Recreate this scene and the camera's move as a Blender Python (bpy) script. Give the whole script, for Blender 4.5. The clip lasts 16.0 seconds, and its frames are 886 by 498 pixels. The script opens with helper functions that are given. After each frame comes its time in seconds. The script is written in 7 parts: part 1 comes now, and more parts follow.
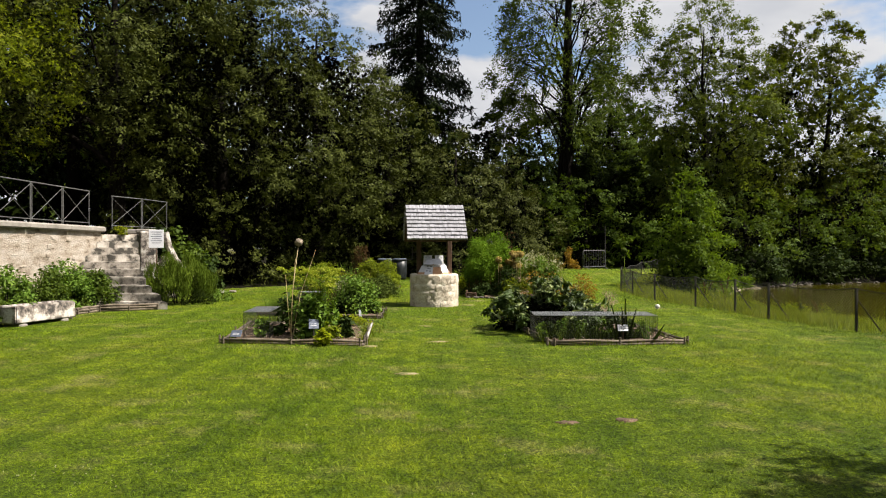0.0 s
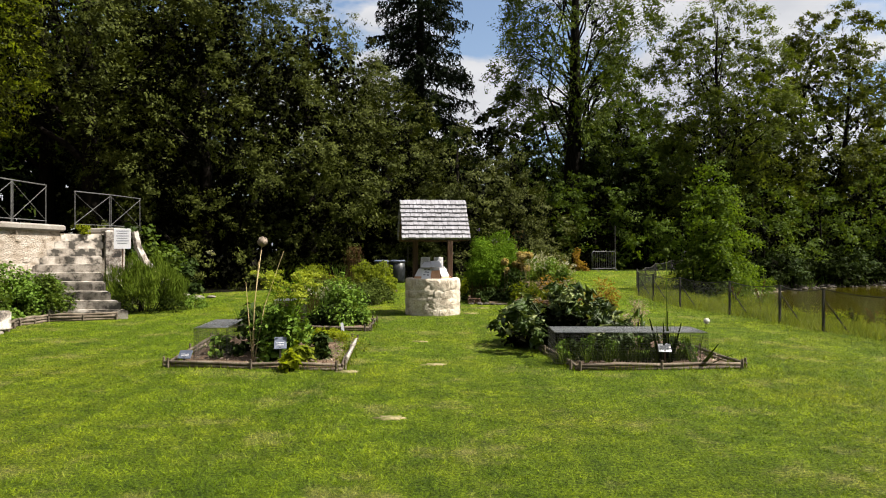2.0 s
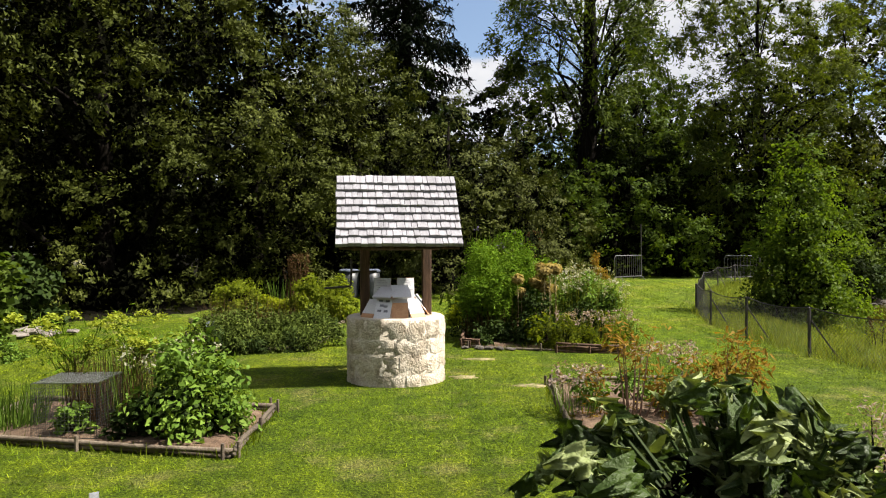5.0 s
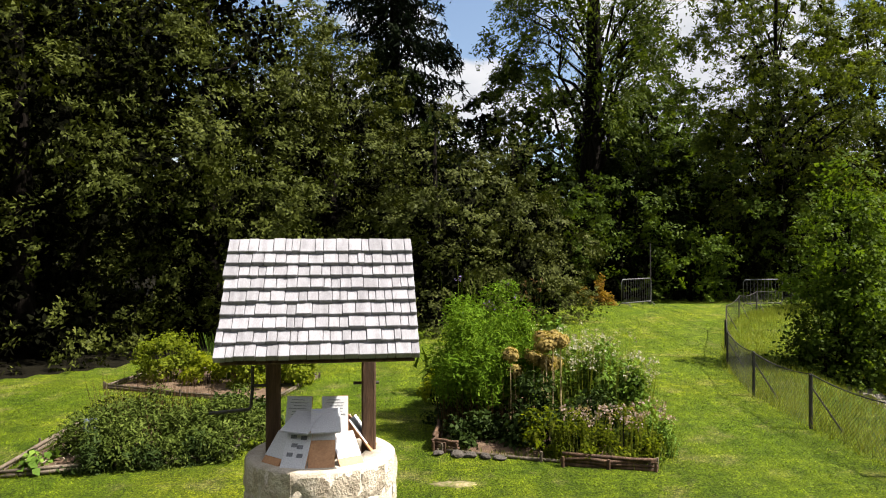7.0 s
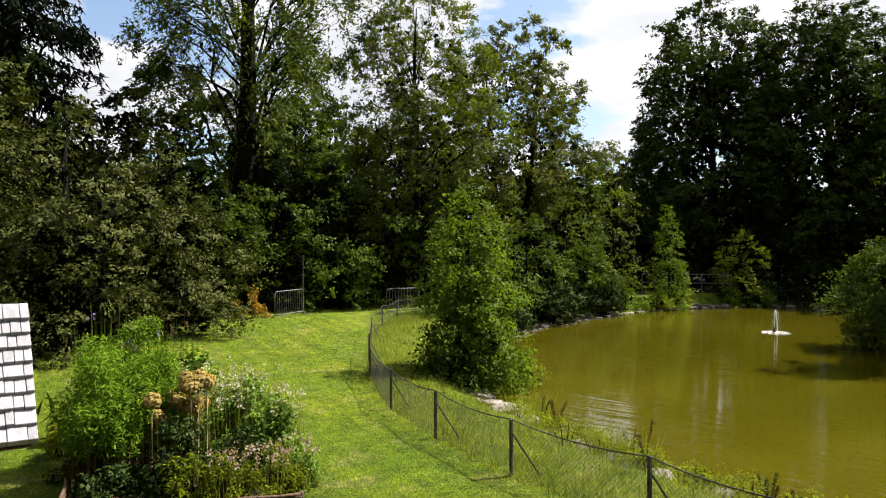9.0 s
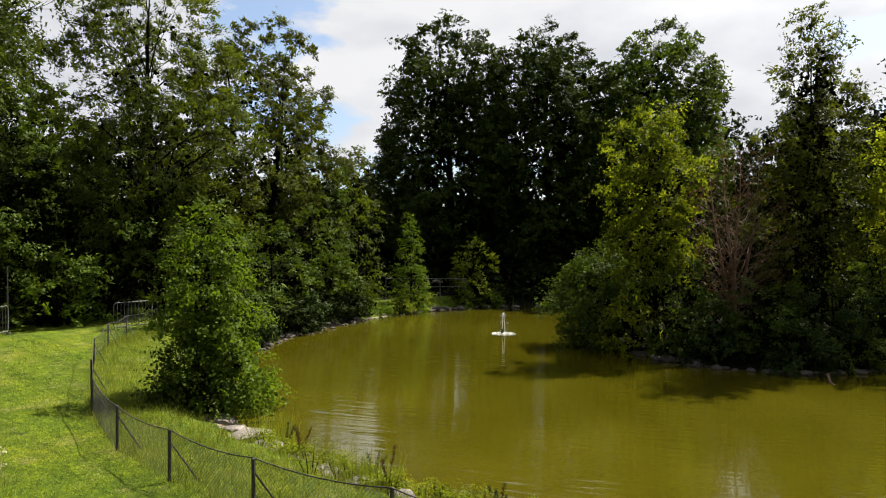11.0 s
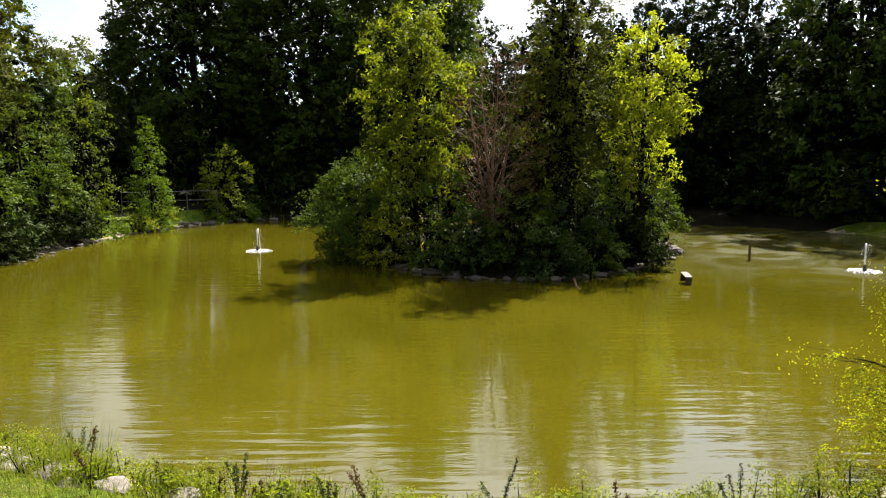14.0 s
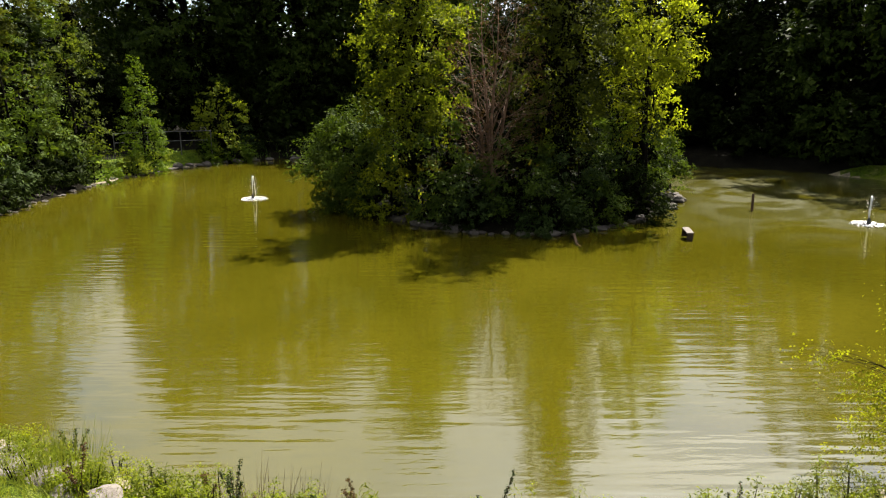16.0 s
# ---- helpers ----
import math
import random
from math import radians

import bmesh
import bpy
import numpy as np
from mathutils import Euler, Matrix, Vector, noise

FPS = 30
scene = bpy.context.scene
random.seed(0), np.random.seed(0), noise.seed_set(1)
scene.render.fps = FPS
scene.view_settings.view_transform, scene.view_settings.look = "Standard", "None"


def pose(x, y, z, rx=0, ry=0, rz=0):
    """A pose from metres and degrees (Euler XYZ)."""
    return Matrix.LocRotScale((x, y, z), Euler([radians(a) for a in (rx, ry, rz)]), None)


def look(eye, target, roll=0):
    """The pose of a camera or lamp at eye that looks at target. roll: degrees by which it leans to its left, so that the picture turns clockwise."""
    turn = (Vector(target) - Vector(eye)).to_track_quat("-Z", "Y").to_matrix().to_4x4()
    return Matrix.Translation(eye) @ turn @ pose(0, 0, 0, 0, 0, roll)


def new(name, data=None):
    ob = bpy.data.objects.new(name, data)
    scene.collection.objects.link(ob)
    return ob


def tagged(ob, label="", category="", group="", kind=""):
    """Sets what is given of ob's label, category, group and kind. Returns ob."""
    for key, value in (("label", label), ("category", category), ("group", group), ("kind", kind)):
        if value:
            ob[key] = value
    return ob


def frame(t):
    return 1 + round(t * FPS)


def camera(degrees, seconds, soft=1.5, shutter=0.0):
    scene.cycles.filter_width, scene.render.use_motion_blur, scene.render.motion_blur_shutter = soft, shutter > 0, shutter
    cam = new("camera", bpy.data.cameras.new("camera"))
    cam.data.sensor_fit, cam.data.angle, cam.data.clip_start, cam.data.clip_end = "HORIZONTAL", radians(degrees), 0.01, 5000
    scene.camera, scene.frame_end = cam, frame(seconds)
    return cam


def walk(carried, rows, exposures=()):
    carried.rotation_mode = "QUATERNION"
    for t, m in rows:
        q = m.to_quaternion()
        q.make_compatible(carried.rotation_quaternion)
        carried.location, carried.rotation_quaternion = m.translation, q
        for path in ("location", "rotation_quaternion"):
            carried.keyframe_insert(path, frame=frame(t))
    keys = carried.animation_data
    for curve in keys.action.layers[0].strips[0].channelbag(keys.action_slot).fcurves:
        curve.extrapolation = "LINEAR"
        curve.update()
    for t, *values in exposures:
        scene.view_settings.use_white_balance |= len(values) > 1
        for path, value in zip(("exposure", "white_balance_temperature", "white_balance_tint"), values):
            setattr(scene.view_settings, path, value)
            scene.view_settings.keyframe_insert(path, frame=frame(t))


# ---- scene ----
# camera and walk -----------------------------------------------------------
cam = camera(64.1, 16.0, 1.1)
PATH = [
    (0.0, pose(-0.014, 0.018, 1.436, 89.951, -0.000, 0.012)),
    (0.5, pose(-0.024, 0.328, 1.438, 89.910, -0.007, 0.171)),
    (1.0, pose(-0.031, 0.696, 1.415, 89.948, 0.014, 0.174)),
    (1.5, pose(-0.017, 1.201, 1.422, 89.954, 0.033, 0.106)),
    (2.0, pose(0.042, 2.103, 1.432, 90.028, 0.040, 0.187)),
    (2.5, pose(0.053, 3.220, 1.413, 90.100, 0.054, 0.246)),
    (3.0, pose(0.074, 4.503, 1.444, 90.140, 0.079, 0.259)),
    (3.5, pose(0.131, 5.799, 1.462, 90.184, 0.071, 0.179)),
    (4.0, pose(0.152, 6.869, 1.511, 90.086, 0.129, -0.037)),
    (4.2, pose(0.166, 7.272, 1.531, 90.017, 0.139, -0.267)),
    (6.3, pose(0.637, 11.555, 2.024, 90.151, 0.180, 0.130)),
    (6.5, pose(0.657, 11.815, 2.144, 90.195, 0.177, 0.069)),
    (7.0, pose(0.731, 12.036, 2.428, 90.171, 0.078, -0.273)),
    (7.5, pose(0.779, 12.027, 2.652, 90.095, -0.014, -4.685)),
    (8.0, pose(0.812, 11.962, 2.778, 90.031, -0.131, -16.630)),
    (8.5, pose(0.801, 11.913, 2.847, 90.096, -0.044, -22.504)),
    (9.0, pose(0.788, 11.848, 2.921, 90.141, -0.033, -27.589)),
    (9.2, pose(0.778, 11.810, 2.963, 90.093, -0.010, -29.672)),
    (11.3, pose(0.926, 11.951, 3.386, 90.043, 0.010, -51.783)),
    (11.5, pose(0.984, 11.972, 3.420, 89.985, 0.030, -54.632)),
    (12.0, pose(1.096, 12.064, 3.435, 89.964, 0.052, -61.637)),
    (12.5, pose(1.291, 12.189, 3.435, 89.154, 0.153, -65.837)),
    (13.0, pose(1.585, 12.332, 3.445, 87.242, 0.227, -67.003)),
    (13.5, pose(1.979, 12.504, 3.448, 84.861, 0.223, -66.947)),
    (14.0, pose(2.519, 12.762, 3.470, 82.504, 0.231, -66.922)),
    (14.5, pose(2.893, 12.921, 3.564, 80.591, 0.303, -66.888)),
    (15.0, pose(2.989, 12.939, 3.793, 78.859, 0.290, -66.894)),
    (15.5, pose(3.012, 12.947, 4.019, 77.362, 0.236, -66.976)),
    (16.0, pose(2.987, 12.914, 4.288, 76.573, 0.258, -66.979)),
]
walk(cam, PATH, ((0, 1.51), (1.5, 1.55), (4, 1.75), (6.5, 1.76), (7.5, 1.84), (8.5, 2.0), (9, 1.94), (11.5, 1.64), (12, 1.62), (12.5, 1.66), (14, 2.33), (15, 2.29), (16, 2.17)))

# world, sun and sky --------------------------------------------------------
SUN = Vector((0.73, -0.10, 1.0)).normalized()


def make_world():
    w = bpy.data.worlds.new("sky")
    scene.world = w
    w.use_nodes = True
    nt = w.node_tree
    nt.nodes.clear()
    n, l = nt.nodes.new, nt.links.new
    out, bg = n("ShaderNodeOutputWorld"), n("ShaderNodeBackground")
    sky = n("ShaderNodeTexSky")
    sky.sky_type = "NISHITA"
    sky.sun_disc = False
    sky.sun_elevation = math.asin(SUN.z)
    sky.sun_rotation = math.atan2(SUN.x, SUN.y)
    sky.air_density, sky.dust_density, sky.ozone_density = 1.0, 2.0, 1.0
    dim = n("ShaderNodeMix")
    dim.data_type, dim.blend_type = "RGBA", "MULTIPLY"
    dim.inputs[0].default_value = 1.0
    dim.inputs[7].default_value = (SKY, SKY, SKY, 1)
    l(sky.outputs[0], dim.inputs[6])
    co, mp = n("ShaderNodeTexCoord"), n("ShaderNodeMapping")
    mp.inputs["Scale"].default_value = (1.0, 1.0, 2.6)
    mp.inputs["Location"].default_value = (0.95, -0.25, 0.0)
    l(co.outputs["Generated"], mp.inputs[0])
    big, ramp = n("ShaderNodeTexNoise"), n("ShaderNodeValToRGB")
    big.inputs["Scale"].default_value, big.inputs["Detail"].default_value = 2.6, 7
    big.inputs["Roughness"].default_value = 0.52
    l(mp.outputs[0], big.inputs["Vector"])
    ramp.color_ramp.elements[0].position, ramp.color_ramp.elements[1].position = 0.42, 0.465
    l(big.outputs["Fac"], ramp.inputs[0])
    tone, tr = n("ShaderNodeTexNoise"), n("ShaderNodeValToRGB")
    tone.inputs["Scale"].default_value, tone.inputs["Detail"].default_value = 5.0, 5
    l(mp.outputs[0], tone.inputs["Vector"])
    tr.color_ramp.elements[0].position, tr.color_ramp.elements[1].position = 0.35, 0.6
    tr.color_ramp.elements[0].color = (*[CLOUD * c for c in (0.78, 0.8, 0.85)], 1)
    tr.color_ramp.elements[1].color = (*[CLOUD * c for c in (1.0, 1.0, 1.02)], 1)
    l(tone.outputs["Fac"], tr.inputs[0])
    mix = n("ShaderNodeMix")
    mix.data_type = "RGBA"
    l(ramp.outputs[0], mix.inputs[0])
    l(dim.outputs[2], mix.inputs[6])
    # clouds are brighter towards the sun
    dot, power, gain, lit = n("ShaderNodeVectorMath"), n("ShaderNodeMath"), n("ShaderNodeMath"), n("ShaderNodeVectorMath")
    dot.operation, power.operation, gain.operation, lit.operation = "DOT_PRODUCT", "POWER", "MULTIPLY_ADD", "SCALE"
    l(co.outputs["Generated"], dot.inputs[0])
    dot.inputs[1].default_value = SUN
    power.use_clamp = True
    l(dot.outputs["Value"], power.inputs[0])
    power.inputs[1].default_value = 12.0
    l(power.outputs[0], gain.inputs[0])
    gain.inputs[1].default_value, gain.inputs[2].default_value = 5.0, 1.0
    l(tr.outputs[0], lit.inputs[0])
    l(gain.outputs[0], lit.inputs["Scale"])
    l(lit.outputs[0], mix.inputs[7])
    l(mix.outputs[2], bg.inputs[0])
    l(bg.outputs[0], out.inputs[0])


SKY, CLOUD = 0.055, 0.28
make_world()
sun_data = bpy.data.lights.new("sun", "SUN")
sun_data.energy, sun_data.angle, sun_data.color = 5.0, radians(0.6), (1.0, 0.925, 0.82)
sun = new("sun", sun_data)
sun.matrix_world = look(SUN * 60, (0, 0, 0))


WATER_Z = -0.5


# materials -----------------------------------------------------------------
def shader(name):
    m = bpy.data.materials.new(name)
    m.use_nodes = True
    nt = m.node_tree
    return m, nt, nt.nodes["Principled BSDF"], nt.nodes["Material Output"]


def noise_node(nt, scale, detail=5, rough=0.6, coord="Object", stretch=None, turn=0):
    co = nt.nodes.new("ShaderNodeTexCoord")
    tex = nt.nodes.new("ShaderNodeTexNoise")
    tex.inputs["Scale"].default_value = scale
    tex.inputs["Detail"].default_value = detail
    tex.inputs["Roughness"].default_value = rough
    if stretch:
        mp, spin = nt.nodes.new("ShaderNodeMapping"), nt.nodes.new("ShaderNodeMapping")
        mp.inputs["Scale"].default_value = stretch
        spin.inputs["Rotation"].default_value = (0, 0, radians(turn))
        nt.links.new(co.outputs[coord], spin.inputs[0])
        nt.links.new(spin.outputs[0], mp.inputs[0])
        nt.links.new(mp.outputs[0], tex.inputs["Vector"])
    else:
        nt.links.new(co.outputs[coord], tex.inputs["Vector"])
    return tex.outputs["Fac"]


def ramp_node(nt, fac, stops):
    r = nt.nodes.new("ShaderNodeValToRGB")
    e = r.color_ramp.elements
    e[0].position, e[0].color = stops[0][0], (*stops[0][1], 1)
    e[1].position, e[1].color = stops[-1][0], (*stops[-1][1], 1)
    for p, c in stops[1:-1]:
        k = e.new(p)
        k.color = (*c, 1)
    nt.links.new(fac, r.inputs[0])
    return r.outputs[0]


def mix_node(nt, a, b, fac, kind="MIX"):
    x = nt.nodes.new("ShaderNodeMix")
    x.data_type, x.blend_type = "RGBA", kind
    for sock, v in ((0, fac), (6, a), (7, b)):
        if isinstance(v, (int, float)):
            x.inputs[sock].default_value = v
        elif isinstance(v, tuple):
            x.inputs[sock].default_value = (*v, 1)
        else:
            nt.links.new(v, x.inputs[sock])
    return x.outputs[2]


def mul_node(nt, a, k):
    x = nt.nodes.new("ShaderNodeMath")
    x.operation = "MULTIPLY"
    nt.links.new(a, x.inputs[0])
    x.inputs[1].default_value = k
    return x.outputs[0]


def bump(nt, p, height, strength=0.4, dist=0.02):
    b = nt.nodes.new("ShaderNodeBump")
    b.inputs["Strength"].default_value, b.inputs["Distance"].default_value = strength, dist
    nt.links.new(height, b.inputs["Height"])
    nt.links.new(b.outputs[0], p.inputs["Normal"])


def surface(name, stops, scale, rough=0.8, fine=60, bumps=0.4, dist=0.01, metal=0.0, coord="Object", stretch=None, vary=0.0):
    """Two scales of variation: a ramp over coarse noise, darkened by fine grain, with the grain as relief."""
    m, nt, p, _ = shader(name)
    a = noise_node(nt, scale, 6, 0.6, coord, stretch)
    col = ramp_node(nt, a, stops)
    g = noise_node(nt, fine, 4, 0.65, coord, stretch)
    col = mix_node(nt, col, ramp_node(nt, g, ((0.25, (0.55, 0.55, 0.55)), (0.7, (1.12, 1.12, 1.12)))), 0.75, "MULTIPLY")
    if vary:
        oi = nt.nodes.new("ShaderNodeObjectInfo")
        lo, hi = 1 - vary, 1 + vary * 0.6
        col = mix_node(nt, col, ramp_node(nt, oi.outputs["Random"], ((0.0, (lo, lo, lo)), (1.0, (hi, hi, hi)))), 1.0, "MULTIPLY")
    nt.links.new(col, p.inputs["Base Color"])
    p.inputs["Roughness"].default_value, p.inputs["Metallic"].default_value = rough, metal
    p.inputs["Specular IOR Level"].default_value = 0.3
    bump(nt, p, g, bumps, dist)
    return m


def foliage(name, dark, mid, light, through_light=0.35, rough=0.55, gloss=0.25, patch=0.35, drift=0.28, own="leaf"):
    """Leaves: a colour of its own for each leaf, drifting over the crown, with light coming through."""
    m, nt, p, out = shader(name)
    geo = nt.nodes.new("ShaderNodeNewGeometry")
    dark, light = (tuple(a + 0.6 * (b - a) for a, b in zip(mid, c)) for c in (dark, light))
    c1 = ramp_node(nt, geo.outputs["Random Per Island"] if own == "leaf" else nt.nodes.new("ShaderNodeObjectInfo").outputs["Random"], ((0.0, dark), (0.55, mid), (1.0, light)))
    lo, hi = 1 - drift, 1 + 0.7 * drift
    drift = ramp_node(nt, noise_node(nt, patch, 3), ((0.3, (lo, lo * 1.03, lo)), (0.7, (hi, hi * 0.97, hi * 0.94))))
    col = mix_node(nt, c1, drift, 1.0, "MULTIPLY")
    nt.links.new(col, p.inputs["Base Color"])
    p.inputs["Roughness"].default_value = rough
    p.inputs["Specular IOR Level"].default_value = gloss * 0.08
    t = nt.nodes.new("ShaderNodeBsdfTranslucent")
    warm = mix_node(nt, col, (1.35, 1.35, 0.5), 1.0, "MULTIPLY")
    nt.links.new(warm, t.inputs["Color"])
    x = nt.nodes.new("ShaderNodeMixShader")
    x.inputs[0].default_value = through_light
    nt.links.new(p.outputs[0], x.inputs[1])
    nt.links.new(t.outputs[0], x.inputs[2])
    nt.links.new(x.outputs[0], out.inputs["Surface"])
    return m


def lawn_tone(nt):
    """The lawn's broad colour: lush and thin growth, mower lanes, dry patches."""
    big = noise_node(nt, 0.35, 6, 0.65)
    col = ramp_node(nt, big, ((0.28, (0.0585, 0.0985, 0.0033)), (0.5, (0.081, 0.118, 0.0042)), (0.72, (0.112, 0.135, 0.007))))
    lanes = noise_node(nt, 0.9, 4, 0.6, "Object", (2.4, 0.07, 1.0))
    col = mix_node(nt, col, ramp_node(nt, lanes, ((0.36, (0.76, 0.8, 0.74)), (0.64, (1.24, 1.18, 1.2)))), 0.95, "MULTIPLY")
    mid = noise_node(nt, 2.6, 5, 0.6)
    col = mix_node(nt, col, ramp_node(nt, mid, ((0.34, (0.66, 0.73, 0.64)), (0.68, (1.36, 1.28, 1.22)))), 0.95, "MULTIPLY")
    patchy = noise_node(nt, 7.0, 4, 0.6)
    col = mix_node(nt, col, ramp_node(nt, patchy, ((0.36, (0.75, 0.8, 0.73)), (0.64, (1.26, 1.22, 1.2)))), 0.95, "MULTIPLY")
    dry = ramp_node(nt, noise_node(nt, 1.1, 6, 0.75), ((0.535, (0, 0, 0)), (0.68, (0.65, 0.65, 0.65))))
    return mix_node(nt, col, (0.21, 0.185, 0.075), dry)


def make_lawn_material():
    m, nt, p, _ = shader("mown_grass")
    tuft = noise_node(nt, 38, 5, 0.85)
    col = mix_node(nt, lawn_tone(nt), ramp_node(nt, tuft, ((0.36, (0.08, 0.11, 0.06)), (0.5, (0.6, 0.64, 0.55)), (0.64, (1.7, 1.6, 1.4)))), 1.0, "MULTIPLY")
    nt.links.new(col, p.inputs["Base Color"])
    p.inputs["Roughness"].default_value = 0.9
    p.inputs["Specular IOR Level"].default_value = 0.1
    bump(nt, p, tuft, 1.0, 0.05)
    return m


def make_blade_material():
    m, nt, p, out = shader("mown_grass_blade")
    geo = nt.nodes.new("ShaderNodeNewGeometry")
    own = ramp_node(nt, geo.outputs["Random Per Island"], ((0.0, (0.4, 0.46, 0.38)), (0.5, (0.92, 0.97, 0.88)), (0.85, (1.45, 1.45, 1.12)), (1.0, (1.95, 1.85, 1.5))))
    col = mix_node(nt, lawn_tone(nt), own, 1.0, "MULTIPLY")
    nt.links.new(col, p.inputs["Base Color"])
    p.inputs["Roughness"].default_value = 0.6
    p.inputs["Specular IOR Level"].default_value = 0.12
    t, x = nt.nodes.new("ShaderNodeBsdfTranslucent"), nt.nodes.new("ShaderNodeMixShader")
    nt.links.new(mix_node(nt, col, (1.3, 1.3, 0.6), 1.0, "MULTIPLY"), t.inputs["Color"])
    x.inputs[0].default_value = 0.4
    nt.links.new(p.outputs[0], x.inputs[1])
    nt.links.new(t.outputs[0], x.inputs[2])
    nt.links.new(x.outputs[0], out.inputs["Surface"])
    return m


def make_water_material():
    m, nt, p, _ = shader("murky_water")
    a = noise_node(nt, 0.12, 4, 0.5)
    col = ramp_node(nt, a, ((0.35, (0.032, 0.0285, 0.0012)), (0.65, (0.043, 0.038, 0.002))))
    scum = noise_node(nt, 0.5, 6, 0.65)
    col = mix_node(nt, col, ramp_node(nt, scum, ((0.4, (0.92, 0.94, 0.9)), (0.65, (1.1, 1.1, 1.2)))), 1.0, "MULTIPLY")
    # a pale film of algae drifts in the bay beyond the island
    co, bay = nt.nodes.new("ShaderNodeTexCoord"), nt.nodes.new("ShaderNodeVectorMath")
    bay.operation = "DISTANCE"
    nt.links.new(co.outputs["Object"], bay.inputs[0])
    bay.inputs[1].default_value = (37.0, 8.5, WATER_Z)
    near = ramp_node(nt, mul_node(nt, bay.outputs["Value"], 0.05), ((0.3, (1.0, 1.0, 1.0)), (0.66, (0.0, 0.0, 0.0))))
    swirl = nt.nodes.new("ShaderNodeTexNoise")
    swirl.inputs["Scale"].default_value, swirl.inputs["Detail"].default_value, swirl.inputs["Distortion"].default_value = 0.22, 6, 2.4
    nt.links.new(co.outputs["Object"], swirl.inputs["Vector"])
    film = mix_node(nt, near, ramp_node(nt, swirl.outputs["Fac"], ((0.38, (0.1, 0.1, 0.1)), (0.6, (0.9, 0.9, 0.9)))), 1.0, "MULTIPLY")
    col = mix_node(nt, col, (0.046, 0.046, 0.014), film)
    nt.links.new(col, p.inputs["Base Color"])
    nt.links.new(ramp_node(nt, film, ((0.0, (0.05, 0.05, 0.05)), (1.0, (0.22, 0.22, 0.22)))), p.inputs["Roughness"])
    p.inputs["IOR"].default_value = 1.5
    p.inputs["Specular IOR Level"].default_value = 1.0
    w1 = noise_node(nt, 4.2, 2, 0.45, "Object", (1.0, 0.12, 1.0), -23)
    w2 = noise_node(nt, 10.0, 2, 0.5, "Object", (1.0, 0.35, 1.0), -30)
    calm = ramp_node(nt, noise_node(nt, 0.16, 3, 0.5), ((0.4, (0.3, 0.3, 0.3)), (0.62, (1.0, 1.0, 1.0))))
    lift = mix_node(nt, w1, calm, 1.0, "MULTIPLY")
    add = nt.nodes.new("ShaderNodeMath")
    add.operation = "MULTIPLY_ADD"
    nt.links.new(w2, add.inputs[0])
    add.inputs[1].default_value = 0.13
    nt.links.new(lift, add.inputs[2])
    bump(nt, p, add.outputs[0], 0.34, 0.05)
    return m


LAWN = make_lawn_material()
MOWN = make_blade_material()
WATER = make_water_material()
SOIL = surface("garden_soil", ((0.3, (0.0489, 0.0282, 0.0166)), (0.5, (0.09, 0.0564, 0.0344)), (0.7, (0.138, 0.0936, 0.0588))), 7, 0.95, 45, 0.8, 0.03)
# Woods floor litter, its colour darkened near black for the shade there.
SHADELITTER = surface("shade_darkened_litter", ((0.3, (0.0033, 0.00302, 0.00193)), (0.6, (0.00825, 0.00743, 0.0044)), (0.75, (0.0138, 0.0124, 0.0077))), 3, 0.95, 30, 0.7, 0.03)
MUD = surface("bank_mud", ((0.3, (0.09, 0.07, 0.045)), (0.6, (0.2, 0.17, 0.11)), (0.75, (0.3, 0.27, 0.2))), 4, 0.9, 40, 0.7, 0.02)
SHADELITTER.node_tree.nodes["Principled BSDF"].inputs["Specular IOR Level"].default_value = 0.03
STONE = surface("cream_limestone", ((0.28, (0.212, 0.171, 0.124)), (0.45, (0.408, 0.349, 0.267)), (0.7, (0.538, 0.486, 0.399))), 6, 0.9, 38, 0.9, 0.03, vary=0.18)
MORTAR = surface("pale_mortar", ((0.3, (0.344, 0.296, 0.227)), (0.7, (0.49, 0.44, 0.364))), 8, 0.95, 60, 0.7, 0.015)
STEPS = surface("weathered_step_stone", ((0.42, (0.05, 0.045, 0.037)), (0.5, (0.25, 0.22, 0.185)), (0.62, (0.42, 0.385, 0.34))), 3.5, 0.9, 40, 0.6, 0.015, vary=0.2)
LICHEN = surface("lichened_stone", ((0.38, (0.04, 0.036, 0.032)), (0.48, (0.2, 0.168, 0.144)), (0.6, (0.48, 0.448, 0.4))), 5, 0.9, 40, 0.8, 0.02)
COPING = surface("grey_coping_stone", ((0.3, (0.138, 0.125, 0.106)), (0.7, (0.254, 0.231, 0.203))), 3, 0.9, 50, 0.5, 0.012, vary=0.1)
RENDERED = surface("old_lime_render", ((0.34, (0.13, 0.1, 0.07)), (0.42, (0.29, 0.24, 0.185)), (0.62, (0.4, 0.355, 0.3))), 3.2, 0.95, 22, 1.0, 0.05, stretch=(1.0, 0.8, 2.2))
SAGE = foliage("sage_leaf", (0.0146, 0.0237, 0.00399), (0.0406, 0.0581, 0.0103), (0.0978, 0.123, 0.0285), 0.1, 0.6, 0.2)
ROCK = surface("bank_rock", ((0.3, (0.0402, 0.0342, 0.0282)), (0.7, (0.0928, 0.08, 0.0669))), 3, 0.9, 25, 0.8, 0.02, vary=0.25)
PALEROCK = surface("pale_bank_rock", ((0.3, (0.0765, 0.0638, 0.051)), (0.55, (0.17, 0.149, 0.128)), (0.75, (0.238, 0.212, 0.187))), 4, 0.9, 30, 0.8, 0.02, vary=0.25)
